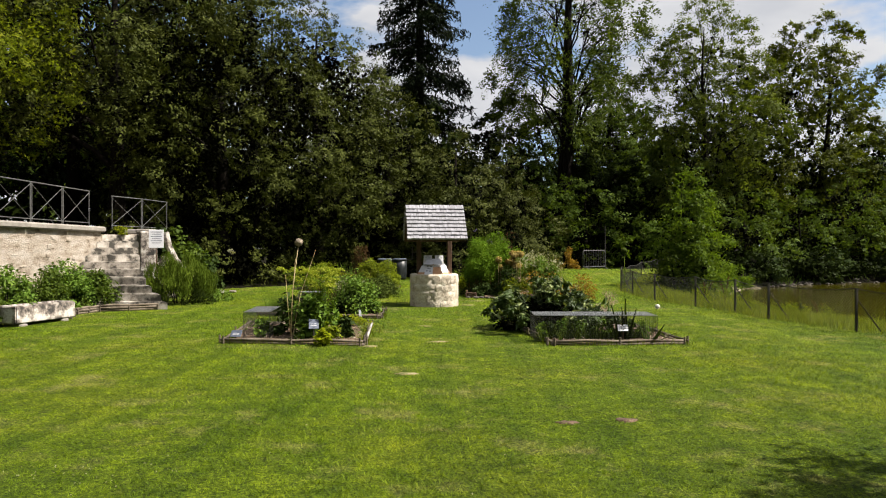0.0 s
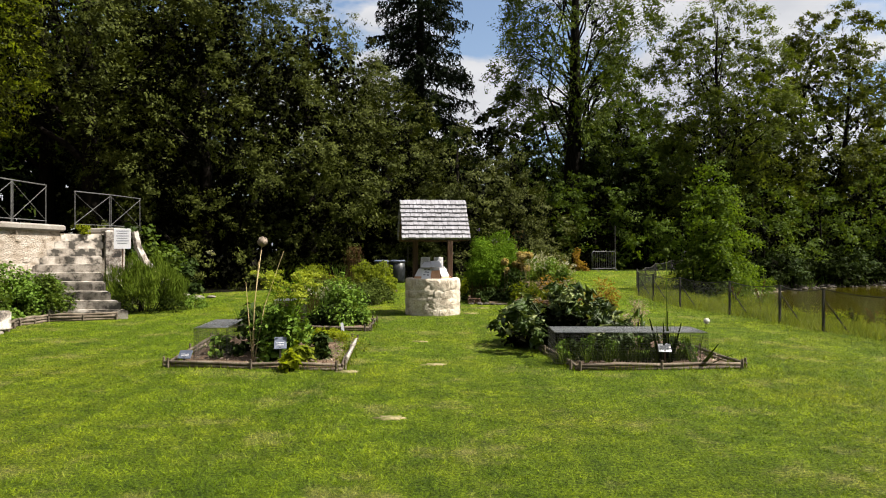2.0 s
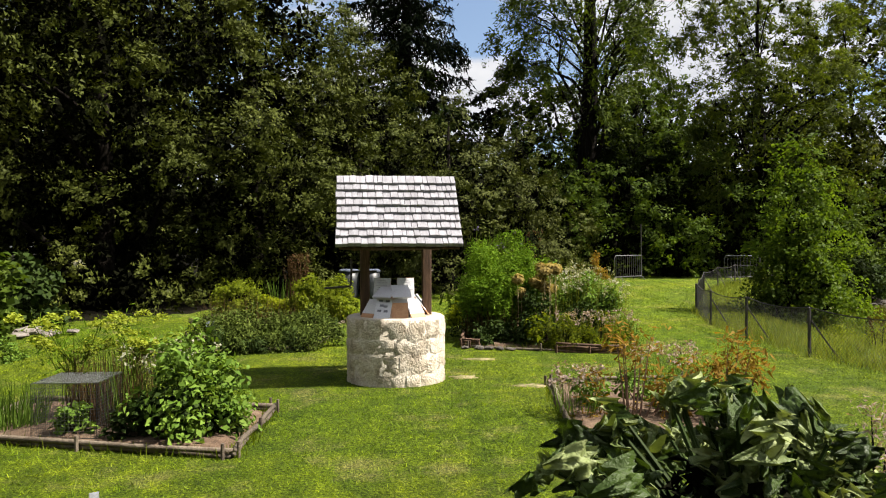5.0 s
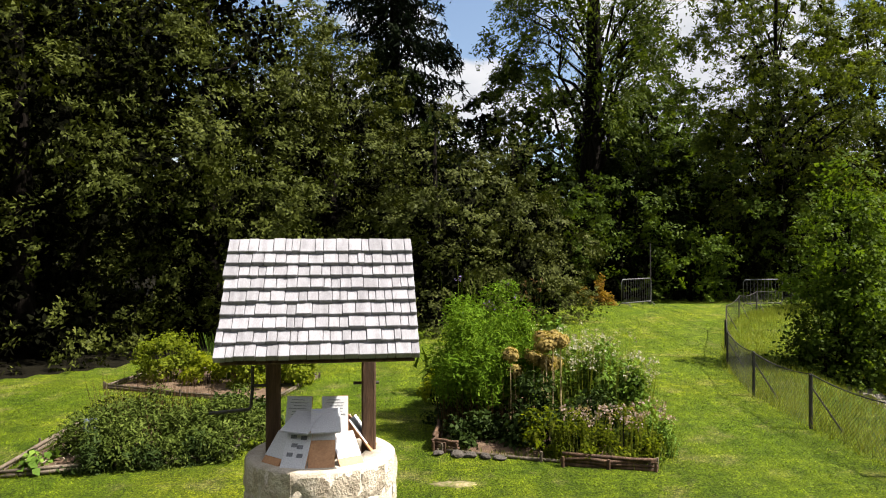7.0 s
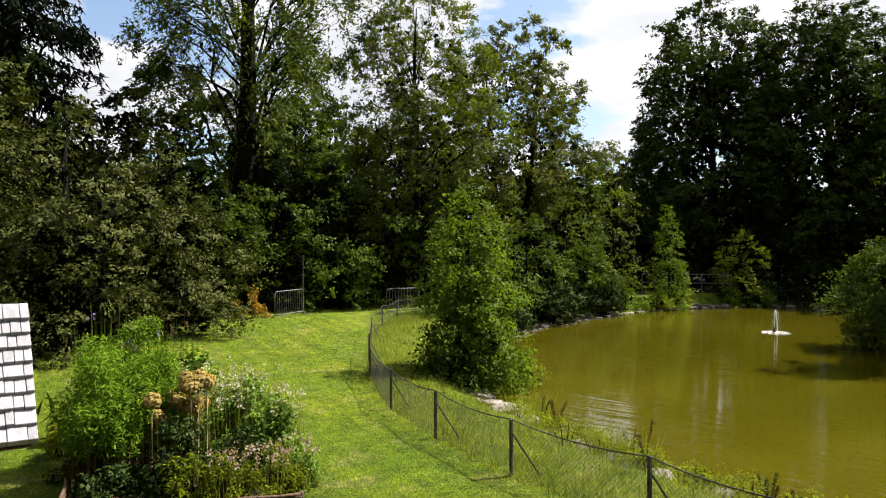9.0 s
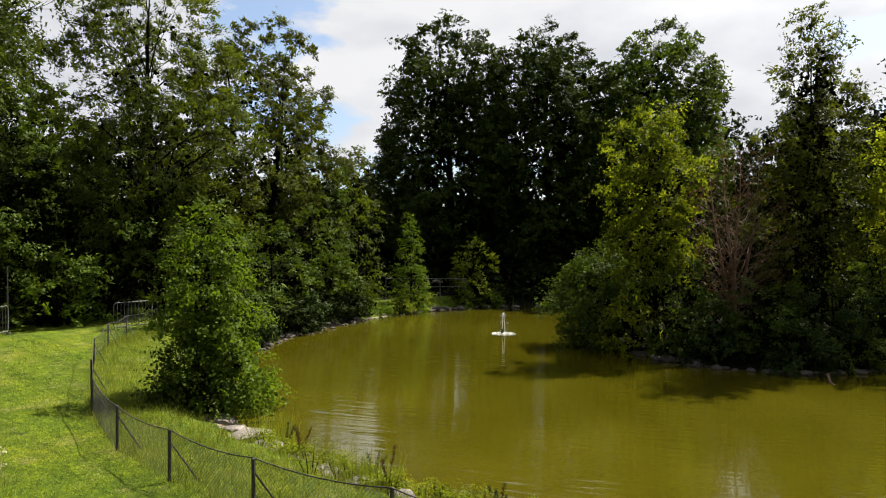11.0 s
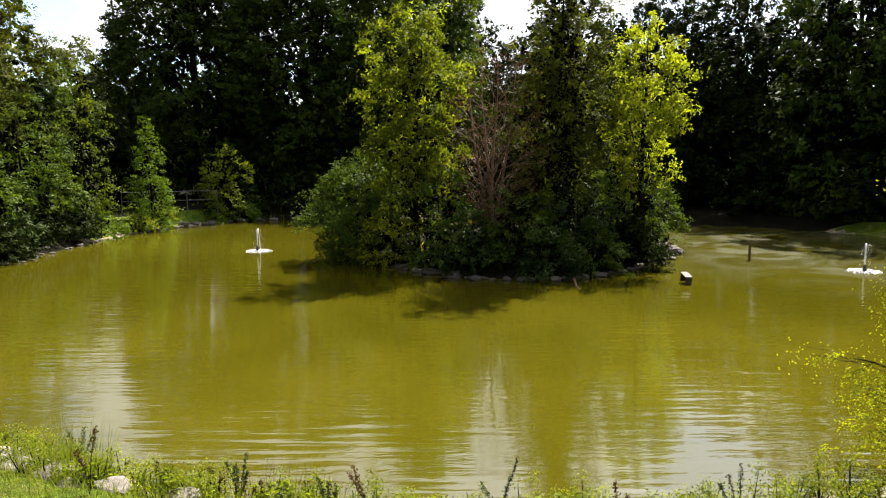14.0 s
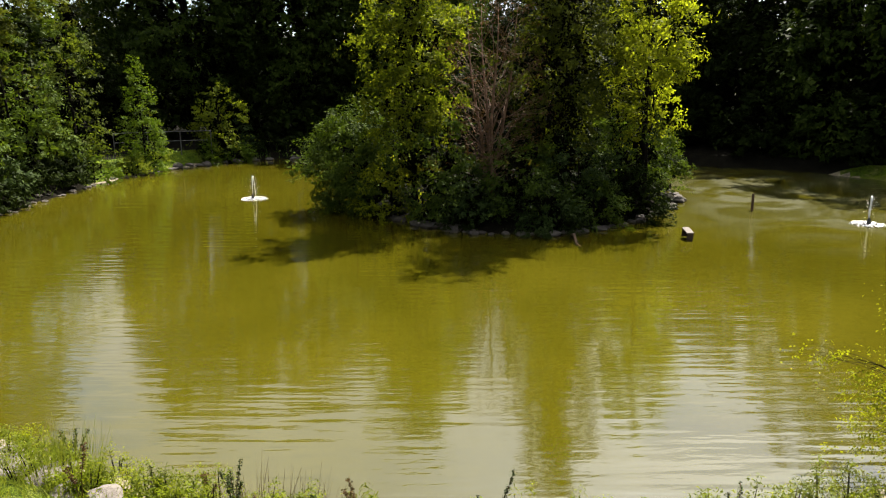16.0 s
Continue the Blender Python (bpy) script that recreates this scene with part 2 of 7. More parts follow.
SHINGLE = surface("silvered_wood_shingle", ((0.3, (0.149, 0.146, 0.159)), (0.55, (0.219, 0.215, 0.235)), (0.75, (0.258, 0.256, 0.279))), 5, 0.75, 70, 0.5, 0.006, stretch=(3.0, 0.35, 1.0), vary=0.16)
OAK = surface("brown_oak_post", ((0.3, (0.0292, 0.0163, 0.0091)), (0.55, (0.078, 0.0423, 0.0228)), (0.75, (0.156, 0.091, 0.052))), 6, 0.8, 50, 0.7, 0.01, stretch=(4, 4, 0.4))
LOG = surface("bleached_log", ((0.3, (0.041, 0.0284, 0.0189)), (0.55, (0.107, 0.0848, 0.06)), (0.75, (0.158, 0.132, 0.101))), 5, 0.85, 40, 0.8, 0.012, vary=0.3)
BARK = surface("dark_bark", ((0.3, (0.0033, 0.00248, 0.00193)), (0.6, (0.0088, 0.00715, 0.0055)), (0.8, (0.0165, 0.0138, 0.011))), 5, 0.95, 22, 1.0, 0.04, stretch=(2, 2, 0.35))
BARK.node_tree.nodes["Principled BSDF"].inputs["Specular IOR Level"].default_value = 0.05
# Near-black, so the shade inside crowns and clumps is in the colour.
SHADEFILL = surface("painted_inner_shade", ((0.3, (0.0018, 0.00216, 0.0009)), (0.7, (0.0066, 0.0072, 0.003))), 4, 1.0, 20, 1.0, 0.05)
SHADEFILL.node_tree.nodes["Principled BSDF"].inputs["Specular IOR Level"].default_value = 0.02
TWIG = surface("dry_twig", ((0.3, (0.07, 0.04, 0.025)), (0.7, (0.2, 0.12, 0.08))), 4, 0.9, 30, 0.6, 0.01)
WETBOARD = surface("wet_dark_board", ((0.3, (0.018, 0.012, 0.008)), (0.7, (0.06, 0.038, 0.024))), 5, 0.7, 40, 0.6, 0.01)
IRON = surface("weathered_iron", ((0.3, (0.0245, 0.0224, 0.021)), (0.7, (0.077, 0.07, 0.0665))), 9, 0.6, 60, 0.4, 0.004, metal=0.5)
PAINTED = surface("grey_painted_rail", ((0.3, (0.0496, 0.0496, 0.0496)), (0.7, (0.129, 0.129, 0.124))), 9, 0.6, 60, 0.4, 0.004, metal=0.3)
GALV = surface("galvanised_wire", ((0.3, (0.185, 0.192, 0.198)), (0.7, (0.33, 0.338, 0.35))), 20, 0.42, 80, 0.2, 0.001, metal=0.7)
DULLWIRE = surface("dull_fence_wire", ((0.3, (0.026, 0.026, 0.0247)), (0.7, (0.0572, 0.0572, 0.052))), 20, 0.6, 80, 0.2, 0.001, metal=0.4)
BOARD = surface("brown_display_board", ((0.3, (0.281, 0.135, 0.0624)), (0.7, (0.499, 0.281, 0.146))), 4, 0.6, 50, 0.3, 0.004)
PAPER = surface("white_paper", ((0.3, (0.469, 0.469, 0.497)), (0.7, (0.533, 0.533, 0.556))), 3, 0.7, 90, 0.1, 0.001)
PRINT = surface("grey_print", ((0.3, (0.07, 0.07, 0.08)), (0.7, (0.2, 0.2, 0.22))), 30, 0.7, 90, 0.1, 0.001)
SLATE = surface("dark_slate", ((0.3, (0.045, 0.055, 0.08)), (0.7, (0.1, 0.115, 0.15))), 9, 0.5, 60, 0.2, 0.002)
PLASTIC = surface("black_plastic", ((0.3, (0.012, 0.014, 0.016)), (0.7, (0.03, 0.033, 0.036))), 6, 0.45, 60, 0.1, 0.002)
FOAM = surface("white_spray", ((0.3, (0.451, 0.462, 0.462)), (0.7, (0.52, 0.52, 0.52))), 9, 0.4, 60, 0.3, 0.01)
STRAW = surface("dry_straw_stalk", ((0.3, (0.288, 0.208, 0.096)), (0.7, (0.448, 0.352, 0.192))), 9, 0.8, 60, 0.3, 0.003)
SEEDHEAD = surface("dry_seed_head", ((0.3, (0.16, 0.12, 0.088)), (0.7, (0.336, 0.28, 0.216))), 30, 0.9, 80, 0.5, 0.004)
BLOOM = surface("white_bloom", ((0.3, (0.544, 0.528, 0.48)), (0.7, (0.656, 0.64, 0.608))), 30, 0.8, 80, 0.2, 0.002)

EVERGREEN = foliage("dark_evergreen_leaf", (0.0121, 0.0158, 0.00297), (0.0363, 0.0445, 0.00833), (0.0763, 0.088, 0.0221), 0.1, 0.5, 0.3)
OLIVE = foliage("olive_shrub_leaf", (0.0152, 0.0195, 0.0043), (0.043, 0.051, 0.0125), (0.082, 0.09, 0.029), 0.12, 0.5, 0.3)
BROAD = foliage("broad_green_leaf", (0.0167, 0.0304, 0.0038), (0.044, 0.07, 0.00983), (0.0911, 0.121, 0.0228), 0.32, 0.5, 0.3)
MAPLE = foliage("maple_leaf", (0.0185, 0.026, 0.00309), (0.0496, 0.0617, 0.00867), (0.0935, 0.105, 0.0217), 0.42, 0.5, 0.3)
AIRY = foliage("ash_leaf", (0.0189, 0.03, 0.0044), (0.0533, 0.072, 0.011), (0.106, 0.126, 0.0275), 0.45, 0.5, 0.3)
ASHLEAF = foliage("shaded_ash_leaf", (0.013, 0.024, 0.0035), (0.045, 0.065, 0.009), (0.1, 0.125, 0.024), 0.3, 0.5, 0.3)
LINDEN = foliage("lime_tree_leaf", (0.007, 0.013, 0.002), (0.021, 0.035, 0.005), (0.055, 0.078, 0.013), 0.2, 0.5, 0.2)
NEEDLE = foliage("spruce_needle", (0.00316, 0.00581, 0.00263), (0.00581, 0.00952, 0.00422), (0.0119, 0.0158, 0.00734), 0.1, 0.6, 0.2)
ALDER = foliage("alder_leaf", (0.0244, 0.0471, 0.00393), (0.0607, 0.0992, 0.00981), (0.109, 0.146, 0.0216), 0.45, 0.45, 0.35)
YELLOW = foliage("yellowing_leaf", (0.074, 0.098, 0.00653), (0.166, 0.196, 0.0131), (0.246, 0.262, 0.0262), 0.6, 0.5, 0.25)
LIME = foliage("sunlit_lime_leaf", (0.0719, 0.103, 0.0103), (0.123, 0.154, 0.0154), (0.185, 0.206, 0.0257), 0.5, 0.5, 0.25)
# Wood leaf darkened: shade of the backlit far woods is in the colour.
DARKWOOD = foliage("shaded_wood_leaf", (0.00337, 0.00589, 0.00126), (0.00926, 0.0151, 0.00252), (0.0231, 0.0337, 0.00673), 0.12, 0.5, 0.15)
HERB = foliage("garden_herb_leaf", (0.039, 0.0779, 0.0117), (0.0779, 0.133, 0.0195), (0.14, 0.203, 0.039), 0.22, 0.5, 0.3)
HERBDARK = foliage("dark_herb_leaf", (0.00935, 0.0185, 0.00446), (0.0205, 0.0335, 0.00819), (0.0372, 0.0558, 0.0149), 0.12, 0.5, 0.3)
FEATHER = foliage("feathery_green", (0.0404, 0.0825, 0.00575), (0.0689, 0.127, 0.00856), (0.122, 0.177, 0.0171), 0.25, 0.6, 0.2)
UMBEL = foliage("yellow_umbel", (0.124, 0.155, 0.0161), (0.19, 0.223, 0.0269), (0.248, 0.276, 0.0484), 0.35, 0.7, 0.1)
WHITEFLOWER = foliage("cream_flower", (0.206, 0.206, 0.14), (0.28, 0.272, 0.215), (0.329, 0.321, 0.28), 0.3, 0.7, 0.1)
PINKFLOWER = foliage("faded_pink_flower", (0.173, 0.123, 0.115), (0.239, 0.181, 0.165), (0.288, 0.247, 0.231), 0.3, 0.7, 0.1)
PURPLE = foliage("purple_thistle", (0.0515, 0.0309, 0.114), (0.103, 0.0719, 0.185), (0.175, 0.134, 0.257), 0.2, 0.7, 0.1)
TANHEAD = foliage("tan_seed_head", (0.148, 0.104, 0.0321), (0.217, 0.162, 0.0552), (0.272, 0.219, 0.0917), 0.3, 0.8, 0.1)
RUST = foliage("rust_foliage", (0.114, 0.0566, 0.0103), (0.175, 0.103, 0.018), (0.206, 0.154, 0.0412), 0.35, 0.6, 0.2)
GRASSBLADE = foliage("grass_blade", (0.0294, 0.0483, 0.00261), (0.0639, 0.0904, 0.00521), (0.156, 0.177, 0.0195), 0.4, 0.7, 0.1, 0.5)
LONGGRASS = foliage("long_grass", (0.072, 0.0982, 0.0132), (0.118, 0.145, 0.0229), (0.21, 0.204, 0.059), 0.4, 0.6, 0.2, 0.7)
RHUBARB = foliage("rhubarb_leaf", (0.002, 0.005, 0.0008), (0.037, 0.063, 0.0105), (0.3, 0.34, 0.145), 0.16, 0.4, 2.0, 1.2, own="thing")
bump(RHUBARB.node_tree, RHUBARB.node_tree.nodes["Principled BSDF"], noise_node(RHUBARB.node_tree, 9.0, 4, 0.6), 0.6, 0.025)
ROSEMARY = foliage("rosemary_spike", (0.0282, 0.049, 0.0052), (0.0529, 0.081, 0.0078), (0.0938, 0.121, 0.0143), 0.12, 0.6, 0.2)
DEADLEAF = foliage("withered_leaf", (0.0309, 0.018, 0.00924), (0.0618, 0.036, 0.018), (0.103, 0.0667, 0.036), 0.2, 0.8, 0.1)
POPLARLEAF = foliage("poplar_leaf", (0.0728, 0.0886, 0.00632), (0.129, 0.146, 0.0114), (0.201, 0.212, 0.0221), 0.6, 0.5, 0.25)
YELLOWGREEN = foliage("yellow_green_leaf", (0.0351, 0.0545, 0.00399), (0.0939, 0.122, 0.0107), (0.188, 0.2, 0.0199), 0.6, 0.5, 0.25, 0.55, 0.6)


# mesh tools ----------------------------------------------------------------
class Geo:
    """Collects vertices and faces of one mesh."""

    def __init__(self):
        self.v, self.f = [], []

    def add(self, verts, faces):
        k = len(self.v)
        self.v.extend(tuple(p) for p in verts)
        self.f.extend(tuple(i + k for i in f) for f in faces)
        return self

    def box(self, size, m=None, bevel=0.0):
        """A box standing on its base centre, with chamfered long edges and top."""
        x, y, z = size[0] / 2, size[1] / 2, size[2]
        b = min(bevel, x * 0.9, y * 0.9, z * 0.45)
        m = m or Matrix()
        if b <= 0:
            vs = [(sx * x, sy * y, h) for h in (0, z) for sx, sy in ((-1, -1), (1, -1), (1, 1), (-1, 1))]
            fs = [(0, 3, 2, 1), (4, 5, 6, 7), (0, 1, 5, 4), (1, 2, 6, 5), (2, 3, 7, 6), (3, 0, 4, 7)]
        else:
            ring = [(-x + b, -y), (x - b, -y), (x, -y + b), (x, y - b), (x - b, y), (-x + b, y), (-x, y - b), (-x, -y + b)]
            k = 1 - b / max(x, y)
            kx, ky = (x - b) / x, (y - b) / y
            vs = [(px, py, h) for h in (b, z - b) for px, py in ring]
            vs = [(px * kx, py * ky, 0) for px, py in ring] + vs + [(px * kx, py * ky, z) for px, py in ring]
            fs = [tuple(range(7, -1, -1)), tuple(range(24, 32))]
            for r in range(3):
                for i in range(8):
                    j = (i + 1) % 8
                    fs.append((r * 8 + i, r * 8 + j, r * 8 + 8 + j, r * 8 + 8 + i))
        return self.add([m @ Vector(p) for p in vs], fs)

    def tube(self, pts, radii, sides=6, caps=True):
        pts = [Vector(p) for p in pts]
        n = len(pts)
        if isinstance(radii, (int, float)):
            radii = [radii] * n
        side, vs, fs = None, [], []
        for i, p in enumerate(pts):
            d = (pts[min(i + 1, n - 1)] - pts[max(i - 1, 0)]).normalized()
            if side is None:
                side = d.orthogonal().normalized()
            side = (side - d * side.dot(d)).normalized()
            up = d.cross(side)
            for k in range(sides):
                a = 2 * math.pi * k / sides
                vs.append(p + (side * math.cos(a) + up * math.sin(a)) * radii[i])
        for i in range(n - 1):
            for k in range(sides):
                q = (k + 1) % sides
                fs.append((i * sides + k, i * sides + q, (i + 1) * sides + q, (i + 1) * sides + k))
        if caps:
            fs.append(tuple(range(sides - 1, -1, -1)))
            fs.append(tuple(range((n - 1) * sides, n * sides)))
        return self.add(vs, fs)

    def prism(self, outline, z0, z1):
        n = len(outline)
        vs = [(x, y, z0) for x, y in outline] + [(x, y, z1) for x, y in outline]
        fs = [tuple(range(n - 1, -1, -1)), tuple(range(n, 2 * n))]
        fs += [(i, (i + 1) % n, n + (i + 1) % n, n + i) for i in range(n)]
        return self.add(vs, fs)

    def mesh(self, name, smooth=False):
        me = bpy.data.meshes.new(name)
        me.from_pydata(self.v, [], self.f)
        if smooth:
            me.polygons.foreach_set("use_smooth", [True] * len(me.polygons))
        me.update()
        return me


def thing(name, m, label, category, group="", kind=""):
    ob = new(name)
    ob.matrix_world = m
    ob.empty_display_size = 0.2
    return tagged(ob, label, category, group, kind)


def part(name, geo, material, parent=None, label="", smooth=False, m=None):
    """Links a Geo or a mesh as one mesh object under its thing."""
    me = geo.mesh(name, smooth) if isinstance(geo, Geo) else geo
    if material and not me.materials:
        me.materials.append(material)
    ob = new(name, me)
    if parent:
        ob.parent = parent
    if m is not None:
        ob.matrix_local = m
    if label:
        ob["label"] = label
    return ob


def whole(name, geo, material, label, category, group="", kind="", smooth=False, m=None):
    ob = part(name, geo, material, None, "", smooth)
    if m is not None:
        ob.matrix_world = m
    return tagged(ob, label, category, group, kind)


def quads_mesh(name, verts):
    """A mesh of loose polygons from an array of shape (n, corners, 3)."""
    n, k = verts.shape[:2]
    me = bpy.data.meshes.new(name)
    me.vertices.add(n * k)
    me.vertices.foreach_set("co", verts.reshape(-1).astype(np.float32))
    me.loops.add(n * k)
    me.loops.foreach_set("vertex_index", np.arange(n * k, dtype=np.int32))
    me.polygons.add(n)
    me.polygons.foreach_set("loop_start", np.arange(0, n * k, k, dtype=np.int32))
    me.update(calc_edges=True)
    return me


def unit(a):
    return a / np.maximum(np.linalg.norm(a, axis=-1, keepdims=True), 1e-9)


def leaves(name, rng, pos, nrm, size, wide=0.55, tip=None, full=True):
    """Folded diamond leaves at pos, facing nrm; plain pointed ones where they are far off."""
    n = len(pos)
    t = unit(rng.normal(size=(n, 3)) if tip is None else tip + 0.5 * rng.normal(size=(n, 3)))
    t = unit(t - nrm * (t * nrm).sum(1, keepdims=True))
    b = np.cross(nrm, t)
    s = (size * rng.uniform(0.6, 1.25, n))[:, None] if np.isscalar(size) else size[:, None]
    if not full:
        return quads_mesh(name, np.stack([pos - t * s * 0.4 - b * s * wide * 0.5, pos - t * s * 0.4 + b * s * wide * 0.5, pos + t * s * 0.6], 1))
    mid = pos + t * s * 0.06
    fold = nrm * s * 0.12
    q = np.stack([pos - t * s * 0.5, mid + b * s * wide * 0.5 + fold, pos + t * s * 0.5 - fold, mid - b * s * wide * 0.5 + fold], 1)
    return quads_mesh(name, q)


def blades(name, rng, pos, height, width, lean=0.3, direction=None, curve=0.0):
    """Upright blades, each a tapering quad from the ground."""
    n = len(pos)
    a = rng.uniform(0, 2 * np.pi, n)
    side = np.stack([np.cos(a), np.sin(a), 0 * a], 1)
    off = rng.normal(size=(n, 3)) * lean if direction is None else direction + rng.normal(size=(n, 3)) * lean * 0.4
    up = unit(np.stack([off[:, 0], off[:, 1], np.ones(n)], 1))
    h = (height * rng.uniform(0.5, 1.2, n))[:, None]
    w = (width * rng.uniform(0.7, 1.2, n))[:, None]
    tip = pos + up * h
    tip[:, 2] -= curve * h[:, 0]
    q = np.stack([pos - side * w / 2, pos + side * w / 2, tip + side * w * 0.12, tip - side * w * 0.12], 1)
    return quads_mesh(name, q)


def profile(kind, f):
    if kind == "round":
        return np.sqrt(np.maximum(0.02, 1 - ((f - 0.45) / 0.57) ** 2))
    if kind == "cone":
        return np.maximum(0.05, 1 - f) ** 0.75
    if kind == "column":
        return np.maximum(0.05, np.sin(np.pi * np.clip(f * 0.92 + 0.06, 0, 1))) ** 0.55
    if kind == "spire":
        return np.where(f < 0.22, 0.8 + 0.9 * f, np.maximum(0.06, 1 - (f - 0.22) / 0.8) ** 0.8)
    low = 0.88 + 0.12 * np.clip(f / 0.3, 0, 1) if kind == "shrub" else 0.6 + 0.4 * ease(f / 0.42)
    return low * np.sqrt(np.maximum(0.02, 1 - (np.clip(f - 0.3, 0, 1) / 0.71) ** 2))


def ground_z(x, y):
    return float(height_at(np.array([float(x)]), np.array([float(y)]))[0])


def tree(name, place, h, radius, label, leaf_mat, kind="round", bare=0.1, lumps=60, lump=1.0, sprays=30, per=14, leaf=0.12, spray=0.45,
         trunk=0.2, limbs=16, seed=1, category="tree", group="", stems=1, lean=(0, 0), bark=None, uneven=0.22, wide=0.62, droop=0.3,
         fill=1.0, hollow=0.55, twigs=0, face=None, full=False, stray=0.12, thick=1.0, gaps=0.34):
    """A tapered trunk whose limbs reach into the lumps of the crown; each lump carries sprays of leaves round a
    near-black fill painted as shade.
    """
    rng = np.random.default_rng(seed)
    x, y = place[0], place[1]
    z = place[2] if len(place) > 2 else ground_z(x, y) - 0.05
    root = thing(name, pose(x, y, z), label, category, group)
    z0 = h * bare
    grid = np.linspace(0.0, 1.0, 200)
    share = np.cumsum(profile(kind, grid) + 0.08)
    share = share / share[-1]
    f = np.interp((np.arange(lumps) + rng.uniform(0, 1, lumps)) / lumps, share, grid)
    ang = np.arange(lumps) * 2.399963 + rng.normal(size=lumps) * 0.35
    ph = rng.uniform(0, 6.28, 3)
    swell = 1 + uneven * (0.5 * np.sin(3 * ang + ph[0] + 4 * f) + 0.35 * np.sin(2 * ang + ph[1] - 5 * f) + 0.4 * rng.normal(size=lumps))
    prof = profile(kind, f)
    lr = lump * rng.uniform(0.6, 1.3, lumps) * (0.55 + 0.45 * prof)
    rr = np.maximum(0, prof * radius * swell - 0.75 * lr) * (hollow + (1 - hollow) * np.sqrt(rng.uniform(0, 1, lumps)))
    c = np.stack([rr * np.cos(ang) + lean[0] * f, rr * np.sin(ang) + lean[1] * f, z0 + f * np.maximum(0.3, h - z0 - 0.8 * lr)], 1)
    c[:, 2] = np.maximum(c[:, 2], 0.55 * lr)
    out = unit(np.stack([np.cos(ang), np.sin(ang), 0.25 + 0.9 * (f - 0.4)], 1))
    # sprays sit on the outer side of each lump
    k = np.repeat(np.arange(lumps), np.maximum(4, (sprays * (lr / lump) ** 1.7 * rng.uniform(0.75, 1.25, lumps)).astype(int)))
    d = unit(rng.normal(size=(len(k), 3)) + 0.75 * out[k] + np.array([0, 0, 0.3]))
    base = c[k] + d * (lr[k] * rng.uniform(0.62, 1.0, len(k)))[:, None] * np.array([1, 1, 0.82])
    if face is not None:
        side = unit(base[:, :2] + 1e-6) @ np.array(face)
        keep = rng.uniform(0, 1, len(k)) < 0.4 + 0.75 * np.clip(0.5 + side, 0, 1)
        k, d, base = k[keep], d[keep], base[keep]
    if gaps:
        # bunches of sprays with dark hollows between them
        ways = unit(rng.normal(size=(9, 3))) * (6.283 / lump) * np.array([0.42] * 4 + [0.9] * 5)[:, None]
        bunch = np.sin(base @ ways.T + rng.uniform(0, 6.283, 9)).sum(1)
        keep = bunch > np.quantile(bunch, gaps)
        k, d, base = k[keep], d[keep], base[keep]
    axis = unit(d + 0.35 * out[k] + 0.35 * rng.normal(size=d.shape) + np.array([0, 0, 0.15 - 0.6 * droop]))
    sl = spray * rng.uniform(0.55, 1.35, len(k)) * np.where(rng.uniform(0, 1, len(k)) < stray, 1.55, 1.0)
    j = np.repeat(np.arange(len(k)), np.maximum(3, (per * rng.uniform(0.7, 1.3, len(k))).astype(int)))
    n = len(j)
    t = rng.uniform(0, 1, n) ** 0.85
    pos = base[j] + axis[j] * (sl[j] * t)[:, None] + rng.normal(size=(n, 3)) * (sl[j] * 0.26 * (1.05 - 0.6 * t))[:, None] * np.array([1, 1, 0.7])
    pos[:, 2] = np.maximum(pos[:, 2] - droop * sl[j] * t * t, 0.03)
    face_up = unit(0.6 * d + np.array([0, 0, 0.3]) + 0.4 * rng.normal(size=d.shape))
    nrm = unit(face_up[j] + 0.3 * rng.normal(size=(n, 3)))
    size = leaf * rng.uniform(0.6, 1.3, n)
    part("crown", leaves("crown", rng, pos, nrm, size, wide, axis[j], full), leaf_mat, root)
    # near-black inner leaves paint the crown's deep shade and close sky gaps
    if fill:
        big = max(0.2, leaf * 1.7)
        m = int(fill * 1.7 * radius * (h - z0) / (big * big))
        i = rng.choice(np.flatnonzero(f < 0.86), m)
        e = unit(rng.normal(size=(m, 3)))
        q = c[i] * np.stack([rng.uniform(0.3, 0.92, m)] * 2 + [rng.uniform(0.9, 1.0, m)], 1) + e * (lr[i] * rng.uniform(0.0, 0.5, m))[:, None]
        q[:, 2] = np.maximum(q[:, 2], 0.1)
        tagged(part("inner_growth", leaves("inner_growth", rng, q, unit(rng.normal(size=(m, 3))), big * rng.uniform(0.6, 1.3, m), 0.75), SHADEFILL, root), "near-black inner leaves painted as crown shade", kind="stuff")
    g = Geo()
    top = np.array([lean[0], lean[1], z0 + 0.86 * (h - z0)])
    lines = []
    for s in range(stems):
        a = 2 * math.pi * s / max(1, stems) + rng.uniform(0, 1)
        foot = np.array([math.cos(a), math.sin(a), 0]) * (0.0 if stems == 1 else trunk * 1.3)
        end = top + (0 if stems == 1 else 1) * np.array([math.cos(a), math.sin(a), 0]) * radius * 0.4
        line = [foot + (end - foot) * u + np.array([math.sin(5 * u + a), math.cos(6 * u + a), 0]) * 0.018 * h * u * (1 - u) * 2 for u in np.linspace(0, 1, 10)]
        line[0] = line[0] - np.array([0, 0, 0.15])
        lines.append(line)
        g.tube(line, [trunk * (1.4 if i == 0 else 1.0) * (1 - 0.9 * (i / 9) ** 1.15) for i in range(10)], 9)
    order = rng.permutation(lumps)[:limbs]
